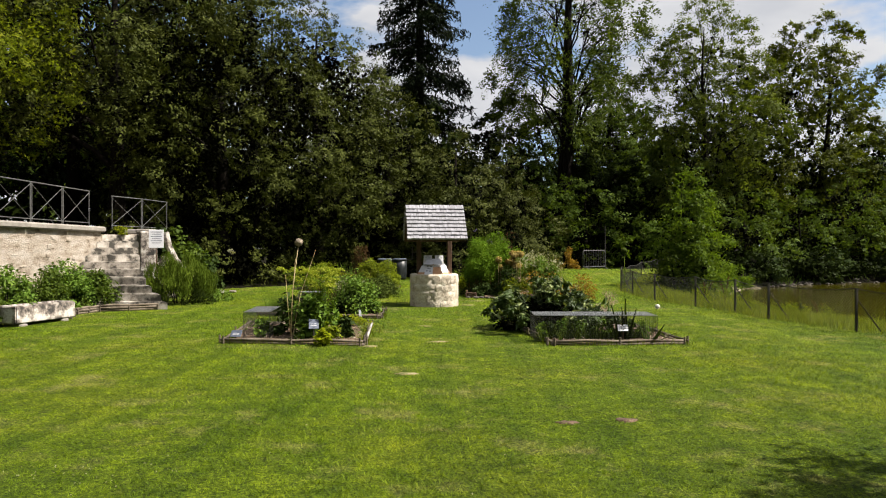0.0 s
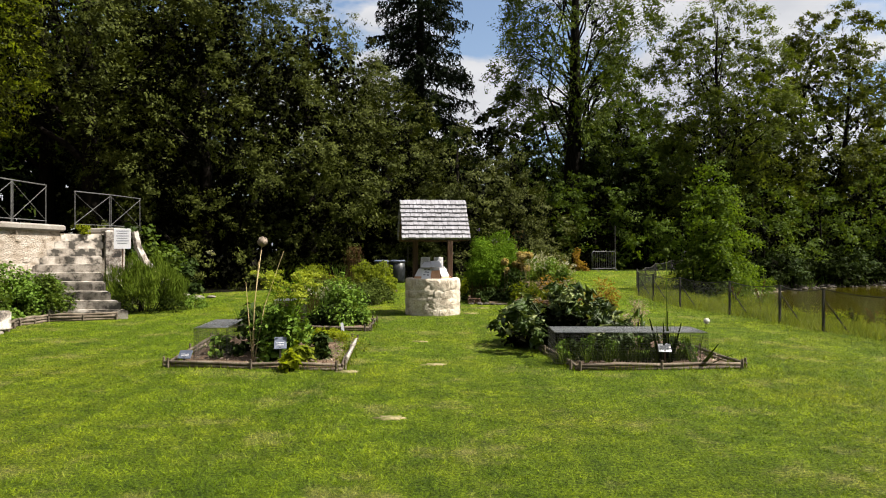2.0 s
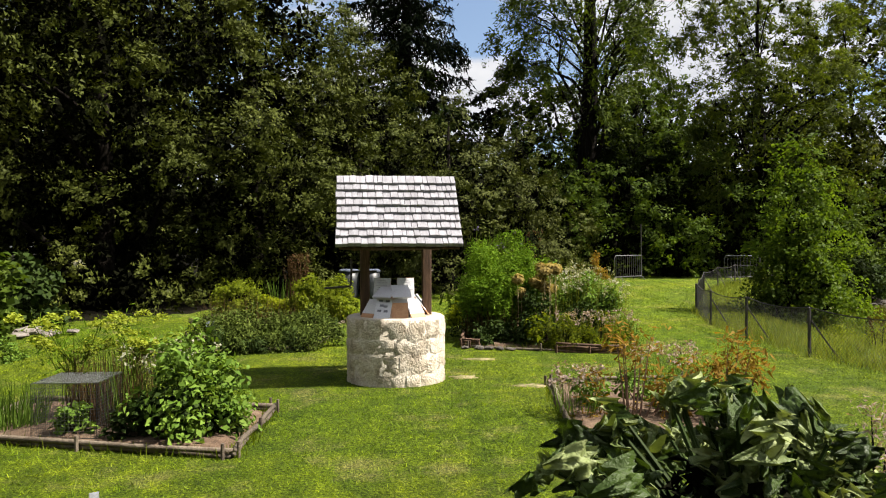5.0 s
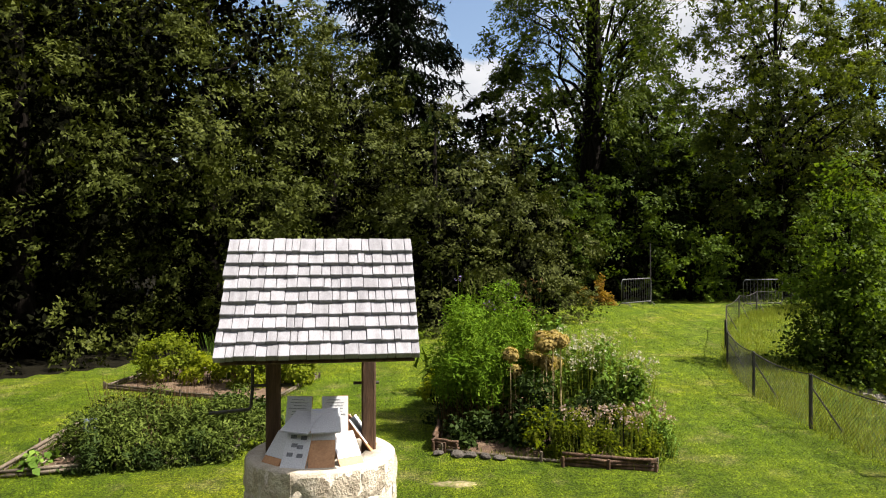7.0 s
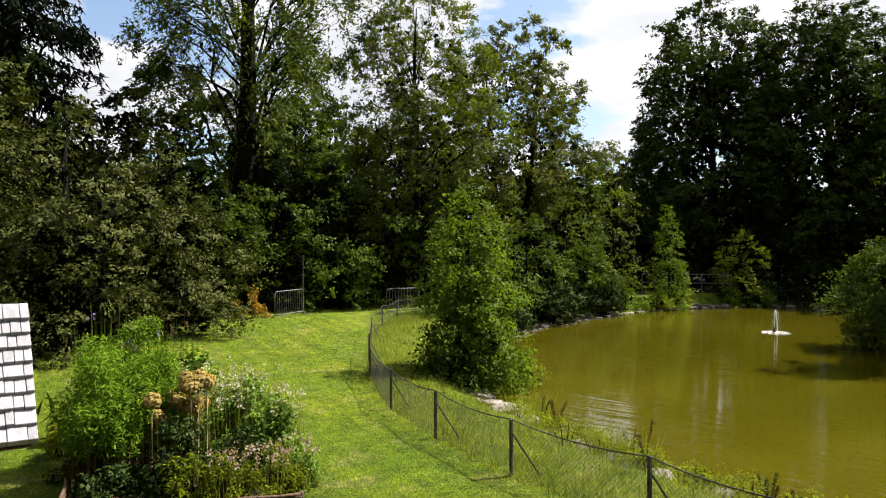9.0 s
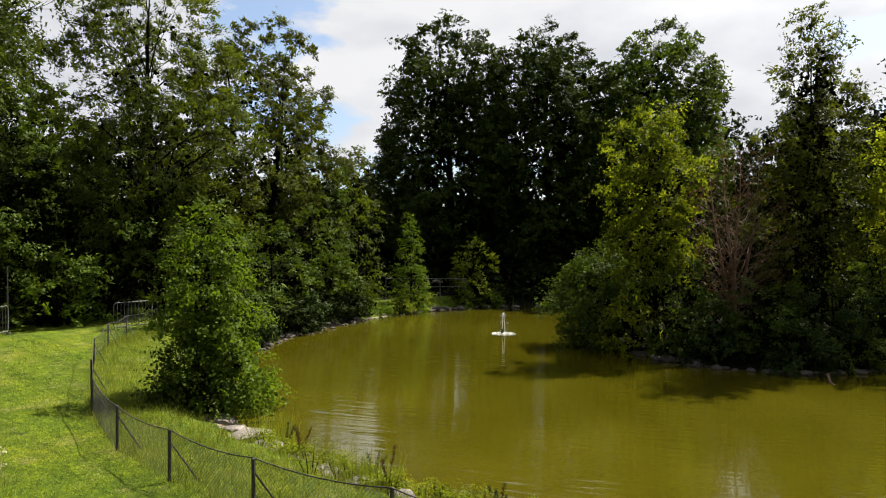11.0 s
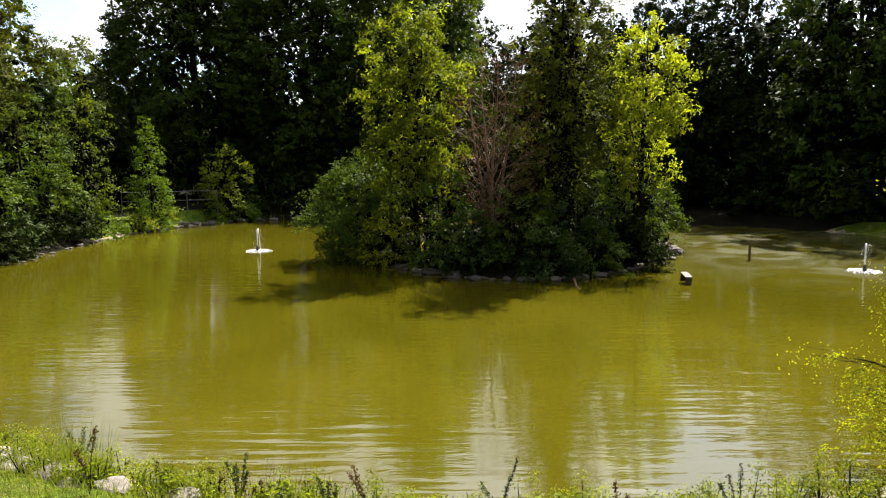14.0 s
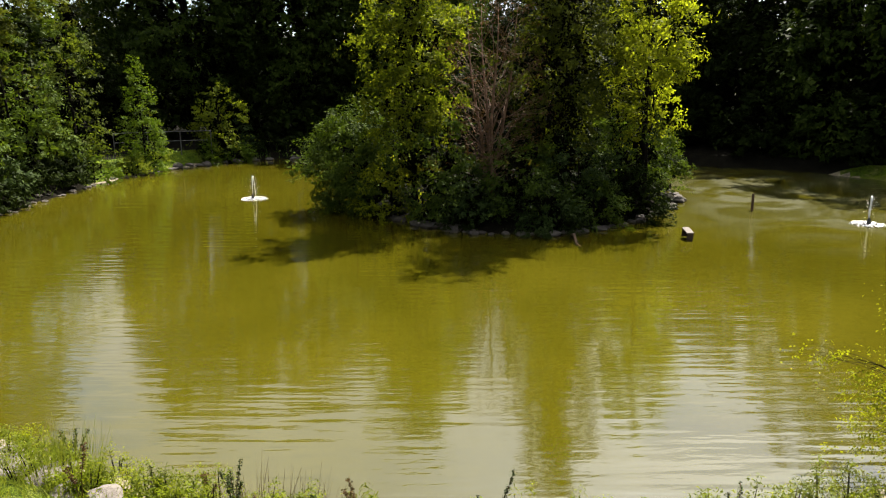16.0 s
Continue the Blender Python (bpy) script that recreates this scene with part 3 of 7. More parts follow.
    for i in order:
        line = lines[int(rng.integers(0, stems))]
        u = np.clip(c[i][2] / max(top[2], 0.1) - rng.uniform(0.1, 0.3), 0.04 if bare < 0.05 else bare * 0.8, 0.93) * 9
        start = line[int(u)] + (line[int(u) + 1] - line[int(u)]) * (u % 1)
        rt = max(0.008, thick * trunk * (1 - 0.9 * u / 9) * rng.uniform(0.25, 0.5))
        way = c[i] - start
        sag = np.array([0, 0, 0.12 * np.linalg.norm(way)])
        wob = rng.normal(size=(2, 3)) * 0.05 * np.linalg.norm(way)
        bend = [start, start + 0.3 * way + 0.5 * sag + wob[0], start + 0.62 * way + sag + wob[1], start + 0.85 * way + 0.6 * sag, c[i]]
        g.tube(bend, [rt, rt * 0.8, rt * 0.55, rt * 0.38, rt * 0.2], 5)
        mine = np.flatnonzero(k == i)
        for q in mine[:twigs]:
            e = base[q] + axis[q] * sl[q] * 0.6
            b = bend[2] if q % 2 else bend[3]
            g.tube([b, b * 0.45 + e * 0.55 + 0.06 * rng.normal(size=3), e], [rt * 0.3, rt * 0.2, max(0.003, rt * 0.08)], 3, False)
    part("trunk", g, bark or BARK, root, smooth=True)
    return root


# ground and pond -----------------------------------------------------------
POND = [(9.3, 26.0), (9.1, 24.2), (8.85, 21.0), (8.85, 18.5), (8.95, 17.0), (9.4, 15.2), (10.9, 12.6), (14, 9), (19, 5), (26, 2), (34, 2.5),
        (41, 6), (44.5, 10.5), (45, 15.2), (46, 22), (44, 31), (39.4, 40), (33, 42.2), (27.1, 41.0), (20.8, 38.2), (19.0, 37.4), (15.6, 34.5), (12.6, 31.2), (10.6, 28.4)]
ISLAND = [(23.9, 21), (24.4, 18.6), (26.2, 17.0), (29, 15.9), (33, 15.2), (36.5, 17), (37.5, 21), (35.5, 26), (31, 28), (27.5, 26.6), (25.0, 23.8)]


def smooth_loop(pts, steps=5):
    out, n = [], len(pts)
    for i in range(n):
        p0, p1, p2, p3 = (np.array(pts[(i + k) % n], float) for k in (-1, 0, 1, 2))
        for s in range(steps):
            t = s / steps
            out.append(0.5 * (2 * p1 + (p2 - p0) * t + (2 * p0 - 5 * p1 + 4 * p2 - p3) * t * t + (3 * p1 - p0 - 3 * p2 + p3) * t ** 3))
    return np.array(out)


POND_LINE, ISLAND_LINE = smooth_loop(POND), smooth_loop(ISLAND)


def signed(line, x, y):
    """Distance to a closed line, negative inside."""
    best = np.full(x.shape, 1e9)
    inside = np.zeros(x.shape, bool)
    for (ax, ay), (bx, by) in zip(line, np.roll(line, -1, 0)):
        ex, ey = bx - ax, by - ay
        t = np.clip(((x - ax) * ex + (y - ay) * ey) / (ex * ex + ey * ey + 1e-12), 0, 1)
        best = np.minimum(best, np.hypot(x - ax - t * ex, y - ay - t * ey))
        if ey != 0:
            inside ^= ((ay > y) != (by > y)) & (x < ex * (y - ay) / ey + ax)
    return np.where(inside, -best, best)


def ease(t):
    t = np.clip(t, 0, 1)
    return t * t * (3 - 2 * t)


def height_at(x, y):
    d = signed(POND_LINE, x, y) + 0.12 * np.sin(2.1 * x + 1.3 * y) + 0.08 * np.sin(5.3 * y - 3.1 * x)
    i = signed(ISLAND_LINE, x, y)
    lawn = 0.25 * ease((y - 29) / 11) + 0.012 * np.sin(1.3 * x + 0.7) * np.sin(0.9 * y) + 0.25 * ease((x - 40) / 12)
    z = np.where(d > 0, WATER_Z - 0.03 + (lawn - WATER_Z + 0.03) * ease(d / 1.6), np.maximum(-1.7, WATER_Z - 0.03 + d * 0.7))
    return np.where(i < 1.5, np.maximum(z, np.where(i > 0, WATER_Z - i * 0.7, WATER_Z + 0.75 * ease(-i / 2.2))), z)


def grid_axis(lo, hi, step, far):
    core = np.arange(lo, hi + 1e-6, step)
    tail = np.array([3.0, 8, 18, 40, 90, 200, 450, far])
    return np.concatenate([(lo - tail)[::-1], core, hi + tail])


def make_ground():
    xs, ys = grid_axis(-14, 50, 0.4, 1500), grid_axis(-6, 60, 0.4, 1500)
    gx, gy = np.meshgrid(xs, ys)
    gz = height_at(gx.ravel(), gy.ravel())
    nx, ny = len(xs), len(ys)
    idx = np.arange(nx * ny).reshape(ny, nx)
    f = np.stack([idx[:-1, :-1], idx[:-1, 1:], idx[1:, 1:], idx[1:, :-1]], -1).reshape(-1, 4)
    me = bpy.data.meshes.new("ground")
    me.from_pydata(np.stack([gx.ravel(), gy.ravel(), gz], 1).tolist(), [], f.tolist())
    me.polygons.foreach_set("use_smooth", [True] * len(me.polygons))
    cx, cy = gx.ravel()[f].mean(1), gy.ravel()[f].mean(1)
    d, i = signed(POND_LINE, cx, cy), signed(ISLAND_LINE, cx, cy)
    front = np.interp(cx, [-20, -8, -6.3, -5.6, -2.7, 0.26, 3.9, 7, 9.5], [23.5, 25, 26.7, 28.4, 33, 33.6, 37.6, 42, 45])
    # woods, shaded banks and island get the litter with shade painted in
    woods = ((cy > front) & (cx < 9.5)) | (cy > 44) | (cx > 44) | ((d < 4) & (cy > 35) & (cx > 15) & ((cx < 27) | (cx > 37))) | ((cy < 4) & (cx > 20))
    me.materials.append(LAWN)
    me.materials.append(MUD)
    me.materials.append(SHADELITTER)
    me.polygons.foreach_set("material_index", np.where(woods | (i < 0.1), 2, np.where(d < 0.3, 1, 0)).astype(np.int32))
    ob = new("ground", me)
    return tagged(ob, "mown lawn sloping down to a muddy pond bank", "lawn", kind="structure")


def make_water():
    me = bpy.data.meshes.new("water")
    xs, ys = np.arange(6, 52, 2.0), np.arange(-2, 48, 2.0)
    gx, gy = np.meshgrid(xs, ys)
    idx = np.arange(gx.size).reshape(gx.shape)
    f = np.stack([idx[:-1, :-1], idx[:-1, 1:], idx[1:, 1:], idx[1:, :-1]], -1).reshape(-1, 4)
    me.from_pydata(np.stack([gx.ravel(), gy.ravel(), np.full(gx.size, WATER_Z)], 1).tolist(), [], f.tolist())
    me.materials.append(WATER)
    return tagged(new("water", me), "murky olive-green pond water with light ripples", "pond", kind="structure")


make_ground()
make_water()

# terrace, wall and steps ---------------------------------------------------
TERRACE_Z = 1.84


def make_terrace():
    g = Geo()
    g.prism([(-60, -30), (-9.75, -30), (-9.75, 19.9), (-9.55, 20.6), (-9.1, 23.3), (-12, 26), (-60, 26)], -0.2, TERRACE_Z)
    whole("terrace", g, MUD, "earth terrace behind the retaining wall", "terrace", kind="structure")
    g = Geo()
    n = 60
    vs, fs = [], []
    for i in range(n + 1):
        y = -12 + (19.25 + 12) * i / n
        for j in range(9):
            z = -0.1 + 1.98 * j / 8
            vs.append((-9.3 + 0.02 * noise.noise((y * 2.3, z * 3.1, 1.7)) + 0.015 * noise.noise((y * 7, z * 8, 4)), y, z))
    for i in range(n):
        for j in range(8):
            a = i * 9 + j
            fs.append((a, a + 9, a + 10, a + 1))
    k = len(vs)
    vs += [(-9.8, -12, -0.1), (-9.8, -12, 1.88), (-9.8, 19.25, -0.1), (-9.8, 19.25, 1.88)]
    fs += [tuple([k + 1, k] + list(range(0, 9))), tuple([k + 2, k + 3] + [n * 9 + j for j in range(8, -1, -1)]), (k, k + 1, k + 3, k + 2)]
    fs.append(tuple([k + 1] + [i * 9 + 8 for i in range(n + 1)] + [k + 3]))
    g.add(vs, fs)
    wall = whole("wall_terrace", g, RENDERED, "old lime-rendered retaining wall with exposed stones", "wall", kind="structure")
    y = -12.0
    i = 0
    while y < 19.2:
        ln = min(1.5 + 0.5 * ((i * 7) % 3) / 2, 19.32 - y)
        cg = Geo().box((0.62, ln - 0.012, 0.15), pose(-9.5, y + ln / 2, 1.875), 0.035)
        part("coping_stone", cg, COPING, wall)
        y += ln
        i += 1
    rng = np.random.default_rng(5)
    for _ in range(20):
        yy, zz = rng.uniform(11.5, 19.0), rng.uniform(0.7, 1.8)
        sg = Geo().box((0.06, rng.uniform(0.12, 0.34), rng.uniform(0.07, 0.16)), pose(-9.318, yy, zz, rng.uniform(-4, 4), 0, 0), 0.025)
        part("stone", sg, RENDERED, wall)
    return wall


STEP_RIGHT = [(-6.52, 16.75), (-6.74, 16.8), (-6.97, 16.95), (-7.3, 17.4), (-7.56, 17.85), (-7.88, 18.45), (-8.12, 18.85), (-8.32, 19.25), (-8.52, 19.7), (-8.66, 20.1)]


def make_steps():
    stairs = thing("stone_stairs", pose(-8.2, 18.5, 0), "weathered stone garden steps climbing to the terrace", "stairs", kind="structure")
    inv = stairs.matrix_world.inverted()
    rng = np.random.default_rng(31)
    for i, (rx, ry) in enumerate(STEP_RIGHT):
        rx, ry = rx + 0.04 * rng.normal(), ry + 0.02 * rng.normal()
        z0, z1 = 0.182 * i - (0.05 if i == 0 else 0.0), 0.182 * (i + 1)
        ly = 16.55 + 0.30 * i
        lx = -9.28 if i > 2 else -8.3 - 0.3 * i
        if i < 9:
            bx, by = STEP_RIGHT[i + 1]
            back = (bx - 0.25, by + 0.35)
        else:
            back = (rx - 0.3, ry + 1.0)
        mids = [(lx + (rx - lx) * u, ly + (ry - ly) * u + 0.018 * rng.normal()) for u in (0.22, 0.45, 0.68, 0.86)]
        g = Geo().prism([(lx, ly)] + mids + [(rx, ry), back, (lx - 0.15 if i > 6 else lx, max(ly + 0.62, back[1]))], z0, z1)
        bm = bmesh.new()
        me = g.mesh("step")
        bm.from_mesh(me)
        bmesh.ops.bevel(bm, geom=[e for e in bm.edges if min(v.co.z for v in e.verts) > z1 - 0.01], offset=0.028, segments=2, affect="EDGES")
        bm.to_mesh(me)
        bm.free()
        part("step", me, STEPS, stairs, m=inv)
    return stairs


def make_pier():
    g = Geo().box((0.42, 0.5, 1.92), pose(-8.35, 20.05, 0, 0, 0, 18), 0.04)
    p = thing("stone_pier", pose(-8.35, 20.05, 0), "lichen-stained stone pier at the head of the steps", "pier", kind="structure")
    inv = p.matrix_world.inverted()
    part("shaft", g, LICHEN, p, m=inv)
    part("cap", Geo().box((1.3, 0.42, 0.12), pose(-8.6, 20.75, 1.87, 0, 0, 96), 0.03), COPING, p, m=inv)
    part("side_wall", Geo().box((0.45, 3.0, 1.86), pose(-9.2, 22.0, 0, 0, 0, 8), 0.03), RENDERED, p, m=inv)
    part("side_coping", Geo().box((0.6, 3.0, 0.13), pose(-9.2, 22.0, 1.862, 0, 0, 8), 0.03), COPING, p, m=inv)
    part("brace_slab", Geo().tube([(-7.98, 20.35, 1.9), (-7.92, 20.4, 1.5), (-7.75, 20.45, 1.1), (-7.45, 20.5, 0.75), (-7.1, 20.55, 0.5)], [0.09, 0.1, 0.11, 0.12, 0.1], 6), LICHEN, p, m=inv)
    part("block", Geo().box((0.5, 0.4, 1.2), pose(-8.0, 20.6, 0, 0, 0, 12), 0.05), LICHEN, p, m=inv)


def make_railing(pts, z, label):
    """Painted iron garden railing: paired uprights, top and bottom rails and crossed bars."""
    x0, y0 = pts[0]
    r = thing("railing", pose(x0, y0, z), label, "railing", "terrace railings")
    inv = r.matrix_world.inverted()
    for (ax, ay), (bx, by) in zip(pts[:-1], pts[1:]):
        a, b = Vector((ax, ay, z)), Vector((bx, by, z))
        d = (b - a).normalized()
        h, low = 0.95, 0.1
        up = Vector((0, 0, 1))
        part("top_rail", Geo().tube([a + up * h, b + up * h], 0.0150, 6), PAINTED, r, m=inv)
        part("bottom_rail", Geo().tube([a + up * low, b + up * low], 0.0105, 6), PAINTED, r, m=inv)
        for e in (a + d * 0.03, b - d * 0.03):
            part("upright", Geo().tube([e, e + up * h], 0.0120, 6), PAINTED, r, m=inv)
        part("cross_bar", Geo().tube([a + up * low, b + up * (h - 0.03)], 0.0083, 5), PAINTED, r, m=inv)
        part("cross_bar", Geo().tube([a + up * (h - 0.03), b + up * low], 0.0060, 5), PAINTED, r, m=inv)


make_terrace()
make_steps()
make_pier()
make_railing([(-9.5, 8.2 + 1.35 * k) for k in range(9)], 2.02, "grey painted iron railing with crossed bars on the terrace wall")
make_railing([(-9.55, 20.35), (-9.2, 21.6), (-9.02, 23.1)], 1.99, "grey painted iron railing with crossed bars beside the steps")


# trees and woods -----------------------------------------------------------
def spruce(place, h, radius, seed):
    rng = np.random.default_rng(seed)
    root = thing("spruce_tree", pose(place[0], place[1], 0.1), "tall dark spruce with drooping sparse branches", "tree")
    g = Geo().tube([(0, 0, -0.2), (0.05, 0, h * 0.5), (0, 0, h)], [0.42, 0.24, 0.02], 8)
    pos, nrm, tips = [], [], []
    z = 4.5
    while z < h - 0.3:
        f = (z - 4.5) / (h - 4.5)
        for _ in range(rng.integers(3, 6)):
            a = rng.uniform(0, 6.283)
            ln = radius * (1 - f) ** 0.7 * rng.uniform(0.55, 1.15) + 0.3
            d = np.array([math.cos(a), math.sin(a), 0])
            pts = [np.array([0, 0, z]) + d * ln * u + np.array([0, 0, -0.42 * ln * u ** 1.3 + 0.3 * ln * max(0, u - 0.7)]) for u in np.linspace(0, 1, 6)]
            g.tube(pts, [0.06 * (1 - f * 0.7), 0.05, 0.035, 0.025, 0.015, 0.006], 4)
            m = int(52 * ln)
            u = rng.uniform(0.15, 1, m)
            p = np.array([np.array([0, 0, z]) + d * ln * k + np.array([0, 0, -0.42 * ln * k ** 1.3 + 0.3 * ln * max(0, k - 0.7)]) for k in u])
            side = np.cross(d, (0, 0, 1))
            p += side * (rng.normal(size=m) * 0.22 * ln * (1 - 0.6 * u) * 0.6)[:, None]
            p[:, 2] -= np.abs(rng.normal(size=m)) * 0.38
            pos.append(p)
            tips.append(np.tile(np.array([d[0] * 0.4, d[1] * 0.4, -1.0]), (m, 1)))
        z += rng.uniform(0.35, 0.62)
    pos, tips = np.concatenate(pos), np.concatenate(tips)
    nrm = unit(rng.normal(size=pos.shape) + np.array([0, -0.3, 0.4]))
    part("crown", leaves("crown", rng, pos, nrm, 0.42, 0.28, tips, False), NEEDLE, root)
    part("trunk", g, BARK, root, smooth=True)


GARDEN_SIDE = (0.1, -0.99)
HEDGE = [(-8.9, 28.3, 14.5, 4.7), (-5.7, 31.8, 12.8, 4.2), (-2.7, 34.6, 9.6, 3.5), (0.6, 34.2, 6.9, 3.1), (3.3, 36.8, 6.8, 2.9)]
for i, (x, y, h, r) in enumerate(HEDGE):
    tree("evergreen_tree", (x, y), h, r, "dense dark evergreen tree clothed down to the ground", EVERGREEN if i not in (3, 4) else OLIVE, "dome" if i < 3 else "shrub", 0.0,
         int(1.5 * h * r), 1.15, 66, 25, 0.105, 0.42, 0.3, 6, 20 + i, group="evergreen screen", uneven=0.26, fill=3.4, hollow=0.4, face=GARDEN_SIDE, gaps=0.42)
for i, (x, y, h, r) in enumerate([(-12.2, 26.4, 12.5, 4.4), (-16, 22.8, 11.5, 4.2), (-15.5, 29.5, 13, 4.6)]):
    tree("evergreen_tree", (x, y, 1.8), h, r, "evergreen tree with a high crown over deep shade" if i != 1 else "bright broadleaf tree with a high crown over the terrace", EVERGREEN if i != 1 else YELLOWGREEN, "round", 0.27, 85, 0.95, 42, 20, 0.115, 0.45, 0.32, 12, 27 + i, group="evergreen screen", fill=1.2, face=(0.5, -0.86))
# added shrubs; near-black needle colour paints the shade under the high crowns
for i, (x, y, h, r) in enumerate([(-13, 33, 7, 3.2), (-17.5, 32.5, 7, 3.2), (-20.5, 28.5, 7, 3.2), (-21.5, 24, 7, 3.2), (-21, 19, 7, 3.4)]):
    tree("evergreen_shrub", (x, y, 1.8), h, r, "added evergreen shrub, canopy shade in its colour, closing the view behind the terrace", NEEDLE, "shrub", 0.0, 36, 1.0, 26, 12, 0.17, 0.5, 0.1, 3, 241 + i, "shrub", fill=1.6)
for i, (x, y, h, r) in enumerate([(-8.8, 36.5, 15.5, 4.6), (-4.8, 39.5, 12.3, 3.8), (-12.5, 33.5, 14.5, 4.4)]):
    tree("evergreen_tree", (x, y), h, r, "dense dark evergreen tree in the second row", EVERGREEN, "shrub", 0.0, 70, 1.2, 34, 16, 0.16, 0.5, 0.3, 3, 250 + i, group="evergreen screen", fill=3.4, face=GARDEN_SIDE, gaps=0.2)
for i, (x, y, z, h, r, mat) in enumerate([(-24, 31, 1.8, 19, 6.5, ALDER), (-17.5, 34, 1.8, 18, 5.5, ALDER), (-13.5, 41, 0.2, 19, 5.5, OLIVE)]):
    tree("broadleaf_tree", (x, y, z), h, r, "tall bright broadleaf tree behind the terrace" if i < 2 else "tall tree rising behind the evergreen screen", mat, "round", 0.12, 80, 1.4, 32, 13, 0.2, 0.6, 0.33, 18, 51 + i, fill=1.2)
spruce((-1.7, 50.0), 34, 4.4, 60)
tree("fir_tree", (-4.2, 43), 12.5, 3.0, "dark conifer between the evergreens and the spruce", NEEDLE, "cone", 0.05, 80, 0.75, 30, 18, 0.2, 0.55, 0.18, 8, 61, wide=0.34, droop=0.5, fill=2.5, gaps=0.2)
tree("ash_tree", (7.2, 44.5), 24, 4.9, "tall ash tree with a dark forked trunk and airy crown", ASHLEAF, "round", 0.3, 74, 1.25, 44, 30, 0.19, 0.8, 0.6, 50, 62, uneven=0.3, lean=(1.0, 0), fill=0.12, hollow=0.4, twigs=8, droop=0.75, wide=0.5, thick=0.55, gaps=0.5)
tree("willow_tree", (16.6, 45.1), 17.5, 4.2, "tall feathery willow with upright limbs", AIRY, "column", 0.12, 104, 0.95, 32, 28, 0.175, 0.6, 0.26, 40, 63, wide=0.46, gaps=0.3, fill=0.4, hollow=0.35, twigs=6, droop=0.4)
tree("broadleaf_tree", (12.8, 54), 14.5, 4.4, "broadleaf tree between the ash and the willow", BROAD, "round", 0.1, 70, 1.15, 30, 22, 0.2, 0.6, 0.25, 24, 65, fill=0.8, hollow=0.4)
tree("maple_tree", (25.5, 49.4), 17.2, 5.2, "round-crowned maple with several stems", MAPLE, "round", 0.08, 126, 1.1, 34, 26, 0.2, 0.6, 0.2, 46, 64, stems=3, gaps=0.3, fill=0.9, hollow=0.4, twigs=6)
for i, (x, y, h, r, mat) in enumerate([(45.2, 51.3, 22.3, 7.2, LINDEN), (49.8, 44.6, 21.2, 7.2, LINDEN), (54.2, 37.0, 20.8, 6.6, BROAD), (51.5, 68, 14, 7, MAPLE), (41, 66, 13, 6, BROAD)]):
    tree("lime_tree", (x, y), h, r, "large dark broadleaf tree beyond the pond", mat, "round" if i < 3 else "shrub", 0.02, 165 if i < 3 else 60, 1.45, 36, 17, 0.29, 0.7, 0.4, 26, 70 + i, group="trees beyond the pond", uneven=0.2, fill=3.6, hollow=0.35, twigs=3, stray=0.1, gaps=0.14)
# the dark leaf colour carries the backlit shade of these trees
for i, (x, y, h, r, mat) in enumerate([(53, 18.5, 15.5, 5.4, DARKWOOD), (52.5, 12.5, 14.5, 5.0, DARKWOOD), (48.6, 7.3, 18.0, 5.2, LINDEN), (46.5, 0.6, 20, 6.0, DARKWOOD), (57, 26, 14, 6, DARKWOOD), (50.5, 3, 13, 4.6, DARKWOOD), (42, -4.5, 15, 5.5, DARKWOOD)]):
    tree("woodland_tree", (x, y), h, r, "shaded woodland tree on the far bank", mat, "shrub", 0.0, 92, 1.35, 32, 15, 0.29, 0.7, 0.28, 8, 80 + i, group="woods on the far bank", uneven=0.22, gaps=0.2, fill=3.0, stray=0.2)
for i, (x, y, h, r, kind) in enumerate([(9.35, 27.2, 5.0, 0.9, "column"), (9.75, 26.8, 3.2, 1.0, "shrub"), (8.8, 26.6, 1.7, 0.75, "shrub")]):
    tree("alder_bush", (x, y), h, r, ("tall bright green alder leaning over the pond bank", "spreading bright green alder on the pond bank", "low dark-leaved bush at the foot of the alders")[i], ALDER if i < 2 else BROAD, kind, 0.0,
         (46, 40, 18)[i], 0.42, 28, 18, 0.098, 0.4, 0.05, 20, 90 + i, "bush", "alders on the bank", uneven=0.5, stems=2, fill=0.35, hollow=0.35, twigs=4, full=True, stray=0.3, gaps=0.46)
